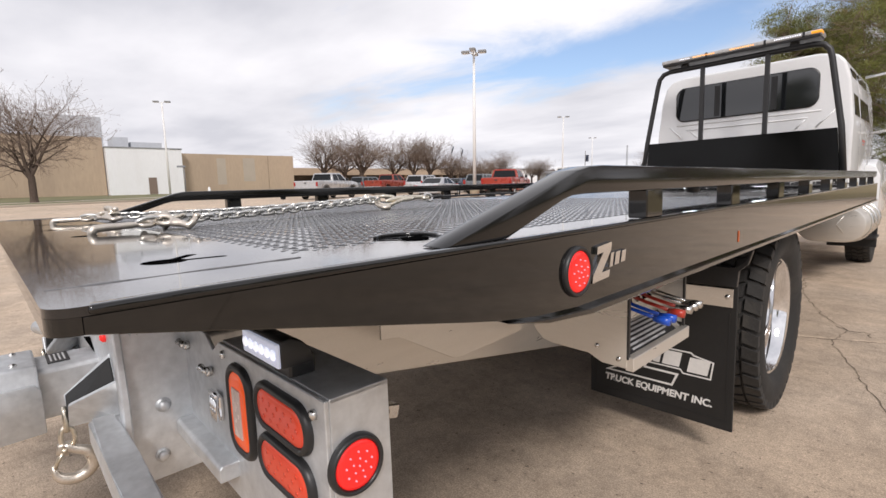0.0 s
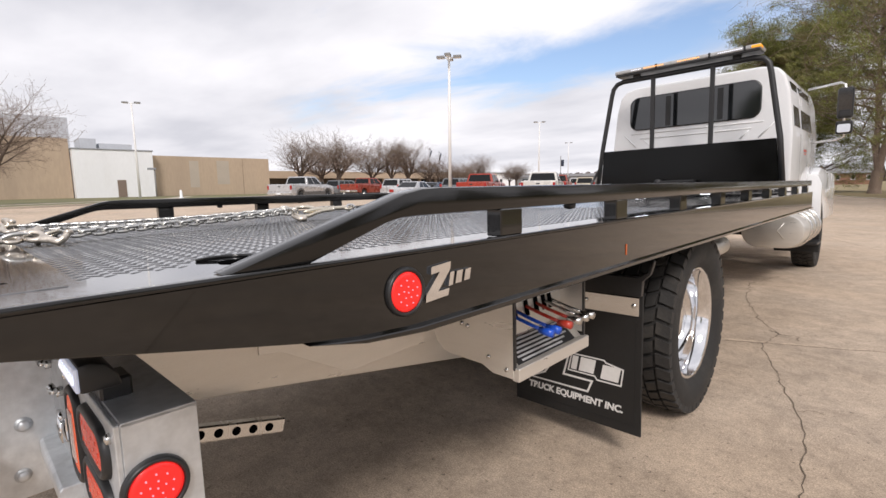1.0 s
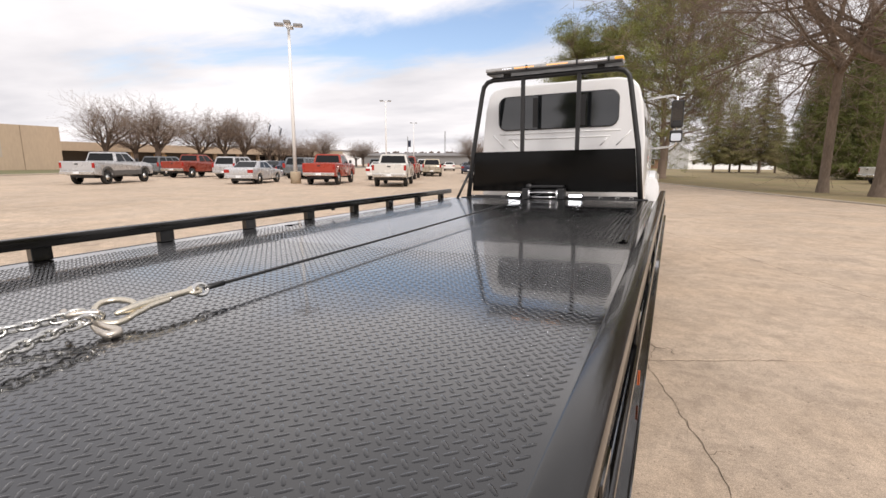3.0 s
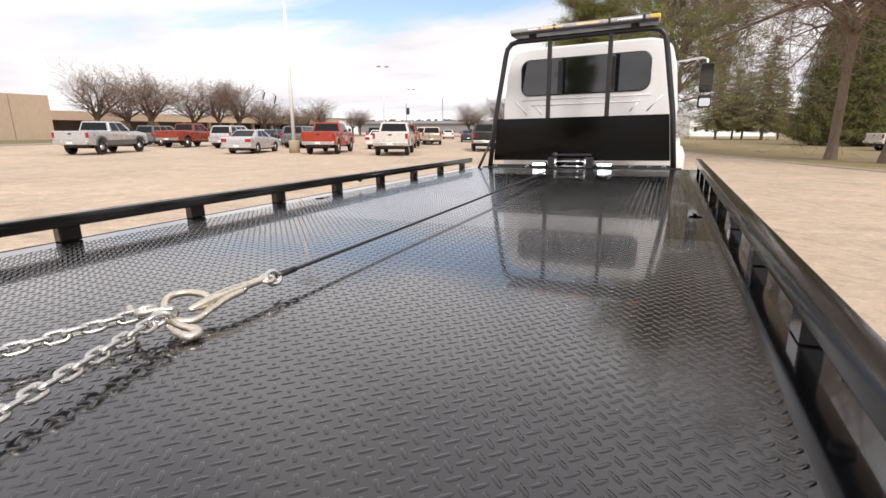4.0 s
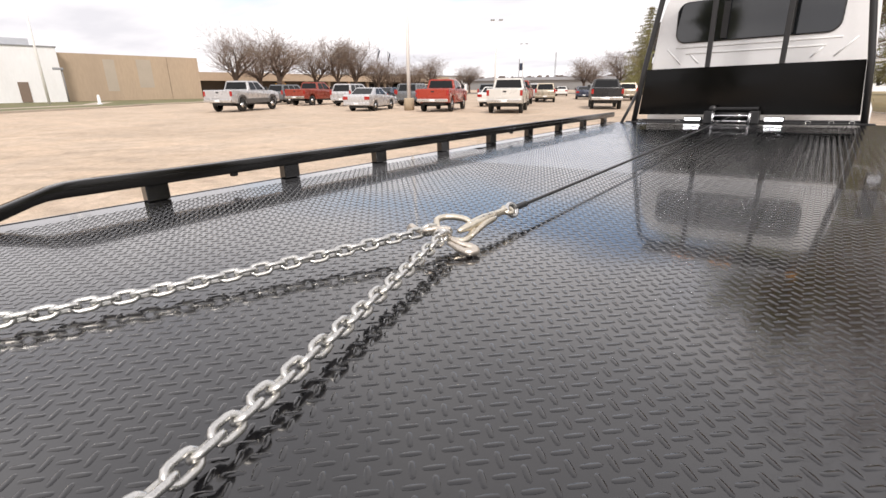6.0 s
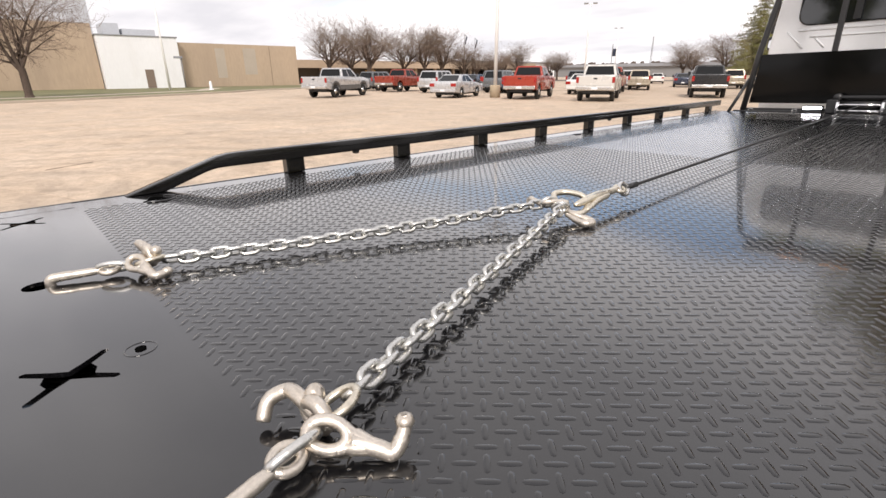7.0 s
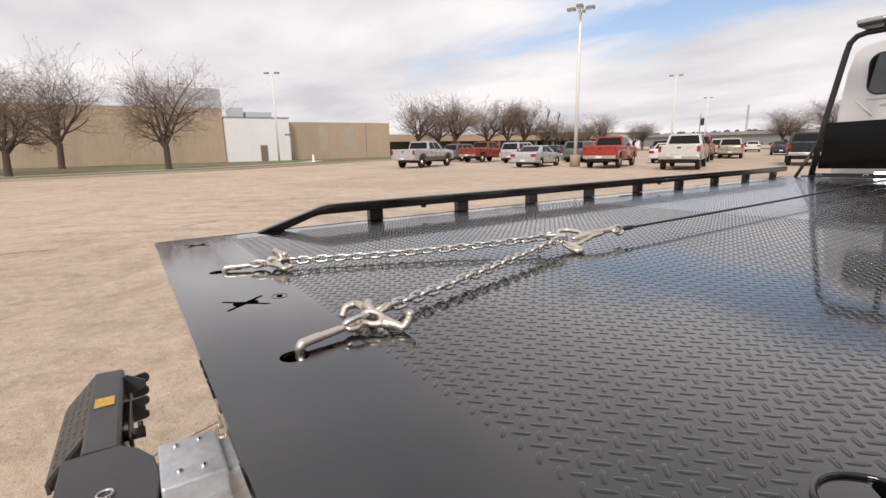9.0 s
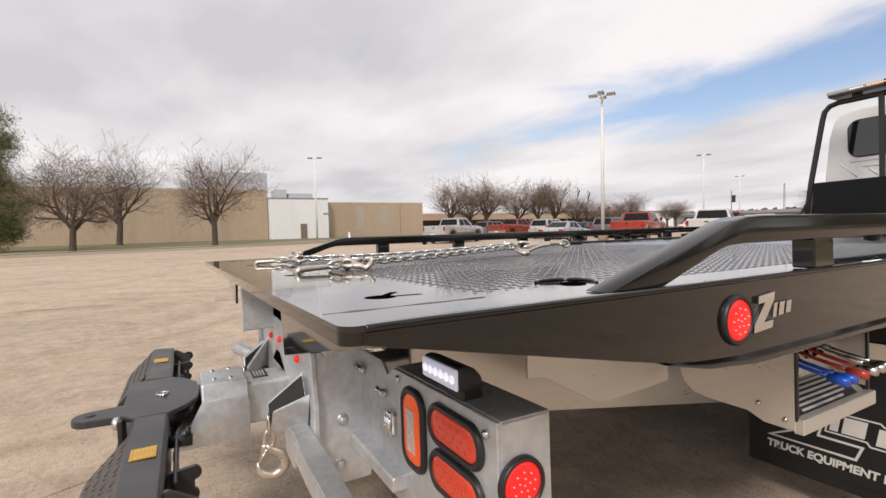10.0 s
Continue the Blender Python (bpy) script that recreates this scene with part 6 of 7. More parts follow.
# dark panes; the second is coloured yellow in place of light from inside
for i in range(6):
    bm = B()
    box(bm, -84.0, -83.95, 49 + 8 * i, 51.4 + 8 * i, 0.4, 2.3)
    part("lit_window", bm, sticker_yellow if i == 1 else car_glass, annex)


# ---- vehicles ----
def arch(cy, r, z0, n=8):
    return [(cy + r * math.cos(t), z0 + r * math.sin(t)) for t in np.linspace(math.pi, 0, n)][::1]


def vehicle(name, label, category, paint, spec, matrix, two_tone=None):
    """A parked car: y ahead, its middle on the ground at the origin."""
    root = thing(name, label, category, matrix)
    W, ya, yb, wr = spec["w"], spec["rear"], spec["front"], spec["wheel"]
    lo = spec["sill"]
    bottom = [(ya, lo + 0.1)] + [(y, z) for y, z in arch(spec["ra"], wr + 0.07, lo)] + [(y, z) for y, z in arch(spec["fa"], wr + 0.07, lo)] + [(yb, lo + 0.05)]
    bm = B()
    prism(bm, bottom + spec["top"][::-1], "x", -W / 2, W / 2, 0.035, 2)
    body = part("body", bm, paint, root, smooth=40)
    g = spec["cabin"]
    zb, zr, wb, wt = g["zb"], g["zr"], g["wb"] / 2, g["wt"] / 2
    P = {}
    for s in (1, -1):
        P[s] = [Vector((s * wb, g["yb0"], zb)), Vector((s * wb, g["yb1"], zb)), Vector((s * wt, g["yr1"], zr)), Vector((s * wt, g["yr0"], zr))]
    bm = B()
    vs = {s: [bm.verts.new(p) for p in P[s]] for s in P}
    fs = [bm.faces.new(vs[1]), bm.faces.new(vs[-1][::-1])]
    for i in range(4):
        fs.append(bm.faces.new((vs[1][i], vs[-1][i], vs[-1][(i + 1) % 4], vs[1][(i + 1) % 4])))
    bmesh.ops.recalc_face_normals(bm, faces=fs)
    bmesh.ops.bevel(bm, geom=bm.edges[:], offset=0.05, segments=2, affect="EDGES")
    part("cabin", bm, paint, root, smooth=40)

    def pane(nm, a, b, c, d, u0, u1, v0, v1):
        def at(u, v):
            return (a * (1 - u) + b * u) * (1 - v) + (d * (1 - u) + c * u) * v
        q = [at(u0, v0), at(u1, v0), at(u1, v1), at(u0, v1)]
        n = (q[1] - q[0]).cross(q[3] - q[0]).normalized()
        mid = Vector((0, (g["yb0"] + g["yb1"]) / 2, zb))
        if n.dot(q[0] - mid) < 0:
            n = -n
        b2 = B()
        v0_ = [b2.verts.new(p + n * 0.002) for p in q]
        v1_ = [b2.verts.new(p + n * 0.012) for p in q]
        b2.faces.new(v1_)
        for i in range(4):
            b2.faces.new((v0_[i], v0_[(i + 1) % 4], v1_[(i + 1) % 4], v1_[i]))
        part(nm, b2, car_glass, root)

    R, Lf = P[1], P[-1]
    pane("rear_window", Lf[0], R[0], R[3], Lf[3], 0.07, 0.93, 0.14, 0.86)
    pane("windscreen", Lf[1], R[1], R[2], Lf[2], 0.06, 0.94, 0.1, 0.9)
    for s in (1, -1):
        cuts = g["cuts"]
        for u0, u1 in zip(cuts, cuts[1:]):
            pane("side_window", P[s][0], P[s][1], P[s][2], P[s][3], u0 + 0.025, u1 - 0.025, 0.1, 0.84)
    # wheels
    bm = B()
    lathe(bm, [(wr * 0.62, -0.11), (wr * 0.95, -0.11), (wr, -0.08), (wr, 0.08), (wr * 0.95, 0.11), (wr * 0.62, 0.11)], (0, 0, 0), "x", 24, caps=False)
    tyre_me = rim_me = None
    for s in (1, -1):
        for y in (spec["ra"], spec["fa"]):
            m = Matrix.Translation((s * (W / 2 - 0.13), y, wr)) @ Matrix.Rotation(0 if s > 0 else math.pi, 4, "Z")
            if tyre_me is None:
                ty = part("wheel", bm, rubber, root, matrix=m)
                tyre_me = ty.data
                b3 = B()
                lathe(b3, [(wr * 0.64, 0.1), (wr * 0.6, 0.085), (wr * 0.2, 0.06), (0.0, 0.075)], (0, 0, 0), "x", 20)
                rm = part("rim", b3, stainless, ty)
                rim_me = rm.data
            else:
                ty = same("wheel", tyre_me, root, m)
                same("rim", rim_me, ty, Matrix())
    zt = spec["lamp"]
    for s in (1, -1):
        bm = B()
        x0, x1 = sorted((s * (W / 2 - spec["lampw"]), s * (W / 2 + 0.006)))
        box(bm, x0, x1, ya - 0.012, ya + 0.05, zt[0], zt[1], 0.008)
        part("tail_lamp", bm, tail_red, root)
        bm = B()
        x0, x1 = sorted((s * (W / 2), s * (W / 2 + 0.17)))
        box(bm, x0, x1, g["yb1"] - 0.42, g["yb1"] - 0.3, zb + 0.03, zb + 0.24, 0.02)
        part("wing_mirror", bm, satin_black, root)
        bm = B()
        x0, x1 = sorted((s * 0.4, s * (W / 2 - 0.05)))
        box(bm, x0, x1, yb - 0.03, yb + 0.012, zt[0] - 0.1, zt[0] + 0.1, 0.01)
        part("headlight", bm, lens_white, root)
    bm = B()
    box(bm, -W / 2 + 0.03, W / 2 - 0.03, ya - 0.13 if category == "pickup" else ya - 0.03, ya + 0.05, lo + 0.08, lo + 0.27, 0.03, 2)
    part("rear_bumper", bm, stainless if category == "pickup" else paint, root)
    bm = B()
    box(bm, -0.16, 0.16, (ya - 0.142) if category == "pickup" else ya - 0.042, ya, lo + 0.12, lo + 0.24)
    part("number_plate", bm, lens_white, root)
    if category == "pickup":
        bm = B()
        box(bm, -W / 2 + 0.14, W / 2 - 0.14, ya - 0.02, ya + 0.02, lo + 0.33, spec["top"][0][1] - 0.03, 0.012)
        part("tailgate", bm, paint, root)
        bm = B()
        box(bm, -0.1, 0.1, ya - 0.028, ya, spec["top"][0][1] - 0.2, spec["top"][0][1] - 0.12, 0.006)
        part("handle", bm, satin_black, root)
        bm = B()
        box(bm, -W / 2 + 0.09, W / 2 - 0.09, ya + 0.07, g["yb0"] - 0.05, spec["top"][0][1] - 0.02, spec["top"][0][1] + 0.004)
        part("bed_liner", bm, satin_black, root)
    bm = B()
    box(bm, -W / 2 + 0.3, W / 2 - 0.3, ya + 0.35, yb - 0.3, lo - 0.1, lo + 0.06)
    part("underbody", bm, satin_black, root)
    for y in (spec["ra"], spec["fa"]):
        bm = B()
        tube(bm, [(-W / 2 + 0.15, y, wr), (W / 2 - 0.15, y, wr)], 0.06, 10)
        part("axle", bm, satin_black, root)
    if two_tone:
        for s in (1, -1):
            bm = B()
            x0, x1 = sorted((s * (W / 2 - 0.01), s * (W / 2 + 0.012)))
            box(bm, x0, x1, spec["ra"] + wr + 0.1, spec["fa"] - wr - 0.1, lo + 0.01, lo + 0.3, 0.006)
            part("lower_trim", bm, two_tone, root)
            for y in (spec["ra"], spec["fa"]):
                bm = B()
                ring = [(y + (wr + 0.05) * math.cos(t), lo + (wr + 0.05) * math.sin(t)) for t in np.linspace(math.pi, 0, 12)]
                ring2 = [(y + (wr + 0.15) * math.cos(t), lo + (wr + 0.15) * math.sin(t)) for t in np.linspace(0, math.pi, 12)]
                prism(bm, ring + ring2, "x", x0, x1 + (0.02 if s > 0 else 0))
                bmesh.ops.triangulate(bm, faces=[f for f in bm.faces if len(f.verts) > 4])
                part("arch_flare", bm, two_tone, root)
    return root


PICKUP = dict(w=2.0, rear=-2.85, front=2.9, wheel=0.41, sill=0.52, ra=-1.72, fa=1.98, lamp=(0.98, 1.28), lampw=0.14,
              top=[(-2.85, 1.36), (-0.86, 1.36), (-0.84, 1.33), (1.3, 1.33), (2.0, 1.32), (2.75, 1.2), (2.9, 1.0)],
              cabin=dict(zb=1.31, zr=1.93, wb=1.9, wt=1.56, yb0=-0.84, yb1=1.42, yr0=-0.66, yr1=0.62, cuts=(0.06, 0.44, 0.86)))
SEDAN = dict(w=1.83, rear=-2.5, front=2.45, wheel=0.335, sill=0.3, ra=-1.4, fa=1.42, lamp=(0.72, 0.92), lampw=0.34,
             top=[(-2.5, 0.9), (-2.42, 1.03), (-1.7, 1.06), (0.9, 0.98), (1.9, 0.86), (2.4, 0.7), (2.45, 0.55)],
             cabin=dict(zb=0.97, zr=1.46, wb=1.66, wt=1.28, yb0=-1.85, yb1=1.05, yr0=-0.95, yr1=0.18, cuts=(0.2, 0.5, 0.86)))
SUV = dict(w=1.9, rear=-2.35, front=2.4, wheel=0.37, sill=0.38, ra=-1.38, fa=1.42, lamp=(0.9, 1.25), lampw=0.16,
           top=[(-2.35, 1.0), (-2.3, 1.14), (0.9, 1.1), (1.9, 1.05), (2.35, 0.9), (2.4, 0.65)],
           cabin=dict(zb=1.08, zr=1.76, wb=1.8, wt=1.46, yb0=-2.26, yb1=1.2, yr0=-1.95, yr1=0.35, cuts=(0.03, 0.32, 0.6, 0.88)))


def park(x, y, turn):
    """The rows are parallel; each driver stopped a few degrees off."""
    return pose(x, y, 0, 0, 0, 20 + 0.3 * turn)


vehicle("pickup_truck", "silver crew cab pickup with grey lower trim", "pickup", PAINT["silver"], PICKUP, park(-31.0, 19.0, 22), trim_grey)
vehicle("pickup_truck", "bright red pickup parked by a light pole", "pickup", PAINT["red"], PICKUP, park(-19.3, 26.3, 13))
vehicle("pickup_truck", "pearl white crew cab pickup facing away", "pickup", PAINT["pearl"], PICKUP, park(-14.75, 27.0, 15))
vehicle("pickup_truck", "black pickup with tinted windows", "pickup", PAINT["black"], PICKUP, park(-11.7, 35.0, 10))
vehicle("pickup_truck", "weathered maroon pickup among parked cars", "pickup", PAINT["maroon"], PICKUP, park(-36.2, 29.0, -10))
vehicle("sedan", "silver four-door sedan parked in a row", "car", PAINT["silver"], SEDAN, park(-23.9, 24.2, 8))
van_a = vehicle("suv", "pale silver family van in the row", "car", PAINT["silver"], SUV, park(-31.5, 29.5, 0))
suv_b = vehicle("suv", "dark grey sport utility car", "car", PAINT["grey"], SUV, park(-27.5, 33.0, 5))
suv_c = vehicle("suv", "beige sport utility car in the lot", "car", PAINT["beige"], SUV, park(-21.6, 46.0, 15))
car_d = vehicle("sedan", "white compact sedan among other cars", "car", PAINT["white"], SEDAN, park(-20.5, 34.5, 12))
car_e = vehicle("sedan", "dark blue sedan among other cars", "car", PAINT["navy"], SEDAN, park(-25.4, 33.0, 12))
pick_f = vehicle("pickup_truck", "dark red pickup with a short bed", "pickup", PAINT["maroon"], PICKUP, park(-19.9, 37.5, 12))
for src, spots in ((car_d, ((-45, 31.5, -10), (-27, 57, 12), (-33, 75, 10), (-20, 88, 14))), (suv_b, ((-40.5, 29.5, -12), (-30.5, 36, 8), (-24, 66, 12), (-16, 70, 12))),
                   (car_e, ((-33.5, 36, 6), (-22.5, 58, 12), (-36, 90, 12))), (suv_c, ((-16.6, 55, 12), (-28, 84, 12))), (pick_f, ((-27, 48, 10), (-13.5, 62, 12)))):
    for x, y, a in spots:
        copy_thing(src, park(x, y, a))
for src, x, y, a in ((van_a, -24.5, 50.0, 10), (car_d, -17.5, 53.0, 12), (suv_b, -27.8, 45.5, 8), (car_e, -14.0, 57.0, 14), (suv_c, -31.5, 40.5, 4), (car_d, -35.5, 37.0, 0), (van_a, -12.5, 66.0, 14), (car_e, -20.5, 63.0, 12)):
    copy_thing(src, park(x, y, a))
vehicle("pickup_truck", "white pickup beside the lawn trees", "pickup", PAINT["white"], PICKUP, pose(17.6, 48.5, 0, 0, 0, -75))


# ---- light poles, flags ----
def light_pole(x, y, h, heads, plinth, label):
    root = thing("light_pole", label, "light pole", pose(x, y, 0), group="lot light poles")
    if plinth:
        bm = B()
        lathe(bm, [(0.0, -0.05), (0.34, -0.05), (0.34, 0.74), (0.31, 0.78), (0.0, 0.78)], (0, 0, 0), "z", 20)
        part("plinth", bm, plinth_concrete, root, "round beige concrete plinth")
    bm = B()
    z0 = 0.78 if plinth else 0.0
    tube(bm, [(0, 0, z0), (0, 0, h * 0.5), (0, 0, h)], [0.125, 0.105, 0.08], 12)
    part("pole", bm, pole_white, root)
    for a in heads:
        m = Matrix.Rotation(radians(a), 4, "Z")
        bm = B()
        tube(bm, [m @ Vector((0, 0, h - 0.1)), m @ Vector((0.4, 0, h - 0.02))], 0.03, 8)
        part("arm", bm, pole_white, root)
        bm = B()
        box(bm, 0.3, 0.85, -0.2, 0.2, h - 0.06, h + 0.1, 0.03, 2, m)
        head = part("lamp_head", bm, roof_grey, root)
        bm = B()
        box(bm, 0.36, 0.79, -0.15, 0.15, h - 0.075, h - 0.058, 0.0, 1, m)
        part("lens", bm, lens_white, head)
    return root


light_pole(-21.2, 25.0, 9.85, (35, 125, 215, 305), True, "tall white lot light pole on a round concrete plinth")
light_pole(-37.6, 62.2, 10.2, (35, 215), False, "white lot light pole far across the lot")
light_pole(-53.4, 99.2, 10.2, (35, 215), False, "white lot light pole at the lot's far end")
light_pole(-57.8, 14.7, 10.2, (60, 240), False, "white light pole on the factory's grass strip")


post_lamp = thing("post_lamp", "short dark post lamp beside the white block", "lamp", pose(-64.50, 18.14, 0))
bm = B()
tube(bm, [(0, 0, 0), (0, 0, 3.42)], 0.07, 8)
part("post", bm, roof_grey, post_lamp)
bm = B()
box(bm, -0.2, 0.2, -0.75, 0.15, 3.40, 3.64, 0.03)
part("lamp_head", bm, grey_wall, post_lamp)


# ---- trees ----
class Wood:
    """Collects tapered branch segments into one mesh."""
    def __init__(self):
        self.v, self.f = [], []

    def seg(self, a, b, ra, rb, n):
        d = b - a
        s, u = frame_at(d)
        o = len(self.v)
        for p, r in ((a, ra), (b, rb)):
            for j in range(n):
                t = 2 * math.pi * j / n
                self.v.append(p + s * (math.cos(t) * r) + u * (math.sin(t) * r))
        for j in range(n):
            self.f.append((o + j, o + (j + 1) % n, o + n + (j + 1) % n, o + n + j))

    def make(self, name, material, parent, kind=""):
        me = bpy.data.meshes.new(name)
        me.from_pydata([tuple(v) for v in self.v], [], self.f)
        me.materials.append(material)
        me.shade_smooth()
        ob = new(name, me)
        ob.parent = parent
        return tagged(ob, kind=kind)


def grow(rnd, big, fine, p, d, length, r, level, last, spread, lift, out=None, bent=0.24):
    n = 5 if level < 2 else 3
    steps = 5 if level < 2 and bent > 0.24 else 4 if level < 2 else 3
    w = big if level < 3 else fine
    q, rr = p.copy(), r
    for i in range(steps):
        d = (d + Vector((rnd.uniform(-1, 1), rnd.uniform(-1, 1), rnd.uniform(-0.6, 1) * 0.8 + lift)) * (bent if level else 0.07)).normalized()
        nq = q + d * (length / steps)
        r2 = max(r * (1 - 0.6 * (i + 1) / steps), 0.009)
        w.seg(q, nq, rr, r2, 7 if level == 0 else n)
        q, rr = nq, r2
        if level < last and (level > 0 or i >= 1):
            for k in range(2 if level else 2):
                s, u = frame_at(d)
                a = rnd.uniform(0, 2 * math.pi)
                side = s * math.cos(a) + u * math.sin(a)
                t = rnd.uniform(0.55, 1.05) * spread
                nd = (d * math.cos(t) + side * math.sin(t)).normalized()
                grow(rnd, big, fine, q, nd, length * rnd.uniform(0.5, 0.78), rr * rnd.uniform(0.42, 0.7), level + 1, last, spread, lift, out, bent)
    if out is not None and level >= last - 1:
        out.append(q)


def bare_tree(label, matrix, h, seed, last=4, spread=1.0, lift=0.25, group="bare trees", stem=0.24, girth=0.026, spray=(4, 0.4, 0.009)):
    rnd = random.Random(seed)
    tips = []
    root = thing("bare_tree", label, "tree", matrix, group)
    big, fine = Wood(), Wood()
    p = Vector((0, 0, -0.1))
    top = Vector((rnd.uniform(-0.15, 0.15), rnd.uniform(-0.15, 0.15), h * stem))
    r0 = h * girth
    big.seg(p, p + Vector((0, 0, h * 0.05)), r0 * 1.5, r0 * 1.05, 9)
    big.seg(p + Vector((0, 0, h * 0.05)), top, r0 * 1.05, r0 * 0.9, 9)
    for i in range(5):
        a = 2 * math.pi * (i + rnd.uniform(-0.3, 0.3)) / 5
        t = rnd.uniform(0.35, 0.8) * spread if i else 0.12
        d = Vector((math.cos(a) * math.sin(t), math.sin(a) * math.sin(t), math.cos(t)))
        grow(rnd, big, fine, top - Vector((0, 0, rnd.uniform(0, h * 0.05))), d, h * rnd.uniform(0.36, 0.46), r0 * rnd.uniform(0.5, 0.72), 1, last, spread, lift, tips, 0.4 if group == "lawn trees" else 0.24)
    # bring the crown's top to the tree's height
    top_z = float(np.percentile([v.z for v in fine.v], 99.3))
    for w in (big, fine):
        w.v = [v * (h / top_z) for v in w.v]
    tips = [t * (h / top_z) for t in tips]
    big.make("trunk", lawn_bark if group == "lawn trees" else bark, root)
    fine.make("twig_crown", twig, root, "stuff")
    # the finest shoots, thin slivers at the ends of the twigs
    needles(rnd, tips, spray[1] * 0.35, spray[0], spray[1], spray[2], "shoot_spray", twig, root, 1.0)
    return root


def needles(rnd, centres, size, per, length, width, name, material, parent, flat=0.6):
    """Clumps of short needle blades round the centres."""
    rng = np.random.default_rng(rnd.randrange(1 << 30))
    c = np.array([tuple(p) for p in centres])
    k = len(c) * per
    at = np.repeat(c, per, 0) + rng.normal(0, 1, (k, 3)) * np.array((size, size, size * flat))
    d = rng.normal(0, 1, (k, 3)) + np.array((0, 0, 0.35))
    d /= np.linalg.norm(d, axis=1)[:, None]
    s = np.cross(d, rng.normal(0, 1, (k, 3)))
    s /= np.linalg.norm(s, axis=1)[:, None] + 1e-9
    ln = length * rng.uniform(0.6, 1.3, (k, 1))
    V = np.stack((at - s * width, at + s * width, at + d * ln), 1).reshape(-1, 3)
    me = bpy.data.meshes.new(name)
    me.from_pydata(V.tolist(), [], np.arange(3 * k).reshape(-1, 3).tolist())
    me.materials.append(material)
    ob = new(name, me)
    ob.parent = parent
    return tagged(ob, kind="stuff")


def conifer(label, matrix, h, radius, seed, needle, base=0.08, droop=-0.15, per=26, clump=0.26, dense=1.0, blade=0.2, power=0.85, flat=0.5):
    """A spruce or thuja: a straight trunk with whorls of branches that carry needle clumps."""
    rnd = random.Random(seed)
    root = thing("conifer_tree", label, "tree", matrix, "conifers")
    w, pts = Wood(), []
    w.seg(Vector((0, 0, -0.1)), Vector((0, 0, h * 0.5)), h * 0.016, h * 0.010, 8)
    w.seg(Vector((0, 0, h * 0.5)), Vector((0, 0, h)), h * 0.010, 0.012, 7)
    z = h * base
    while z < h * 0.985:
        f = (z / h - base) / (1 - base)
        r = radius * (1 - f) ** power * rnd.uniform(0.82, 1.1) + 0.12
        n = max(4, int((5 + 5 * (1 - f)) * dense))
        a0 = rnd.uniform(0, 6.28)
        for i in range(n):
            a = a0 + 2 * math.pi * i / n + rnd.uniform(-0.25, 0.25)
            rr = r * rnd.uniform(0.7, 1.12)
            tip = Vector((math.cos(a) * rr, math.sin(a) * rr, z + rr * droop + rnd.uniform(-0.1, 0.15)))
            w.seg(Vector((0, 0, z)), tip, 0.028 * (1 - 0.6 * f), 0.008, 3)
            m = max(2, int(rr / 0.33))
            for k in range(m):
                u = (k + 0.8) / m
                q = Vector((0, 0, z)).lerp(tip, u)
                pts.append(q + Vector((rnd.uniform(-1, 1), rnd.uniform(-1, 1), rnd.uniform(-0.5, 0.3))) * 0.14)
        z += h * 0.021 / dense + 0.07
    w.make("trunk", pine_bark, root)
    needles(rnd, pts, clump * 0.55, per, blade, 0.008 + blade * 0.035, "needles", needle, root, flat)
    return root


def pine(label, matrix, h, seed, needle, lean=0.0, spread=1.0, crown=0.42, per=70, last=3, clump=0.4, forks=(0.0,), blade=0.36):
    """An old pine: bent bare trunk, wide limbs, needle tufts at the ends."""
    rnd = random.Random(seed)
    root = thing("pine_tree", label, "tree", matrix, "conifers")
    w, fine, tips = Wood(), Wood(), []
    r0 = h * 0.021
    fork = h * 0.1 if len(forks) > 1 else -0.1
    if len(forks) > 1:
        w.seg(Vector((0, 0, -0.1)), Vector((0, 0, 0.5)), r0 * 1.35, r0 * 1.05, 10)
        w.seg(Vector((0, 0, 0.5)), Vector((0.1, 0, fork)), r0 * 1.05, r0, 10)
    for side in forks:
        n, q = 9, Vector((0.1 if len(forks) > 1 else 0, 0, fork))
        rs = r0 * (0.66 if len(forks) > 1 else 1.0)
        for i in range(n):
            f = (i + 1) / n
            nq = Vector(((lean + side * (1 - 0.4 * f)) * f * h + rnd.uniform(-0.12, 0.12), rnd.uniform(-0.2, 0.2), fork + (h - fork) * f))
            w.seg(q, nq, rs * (1 - 0.86 * i / n), rs * (1 - 0.86 * f), 9)
            if f > 1 - crown - 0.2:
                for k in range(4):
                    a = rnd.uniform(0, 6.28)
                    t = radians(rnd.uniform(58, 100)) * (1 - 0.35 * f)
                    d = Vector((math.cos(a) * math.sin(t), math.sin(a) * math.sin(t), math.cos(t)))
                    grow(rnd, w, fine, q.lerp(nq, rnd.random()), d, h * rnd.uniform(0.15, 0.27) * spread * (1.25 - 0.6 * f), r0 * 0.26, 1, last, 0.9, 0.12, tips)
            q = nq
    w.make("trunk", pine_bark, root)
    fine.make("limb_spray", pine_bark, root, "stuff")
    needles(rnd, tips, clump, per, blade, 0.005 + blade * 0.035, "needles", needle, root, 0.5)
    return root


# ---- trees in their places ----
def there(dx, dy, dist, turn=0.0, k=1.0):
    """A pose on the ground, so far from the truck's tail in that direction."""
    n = math.hypot(dx, dy)
    return pose(1.5 + dx / n * dist, 0.4 + dy / n * dist, 0, 0, 0, turn) @ Matrix.Diagonal((k, k, k, 1))


def tree_at(dx, dy, dist, turn=0.0, k=1.0):
    return there(dx, dy, dist, turn) @ Matrix.Diagonal((k * 1.24, k * 1.24, k, 1))


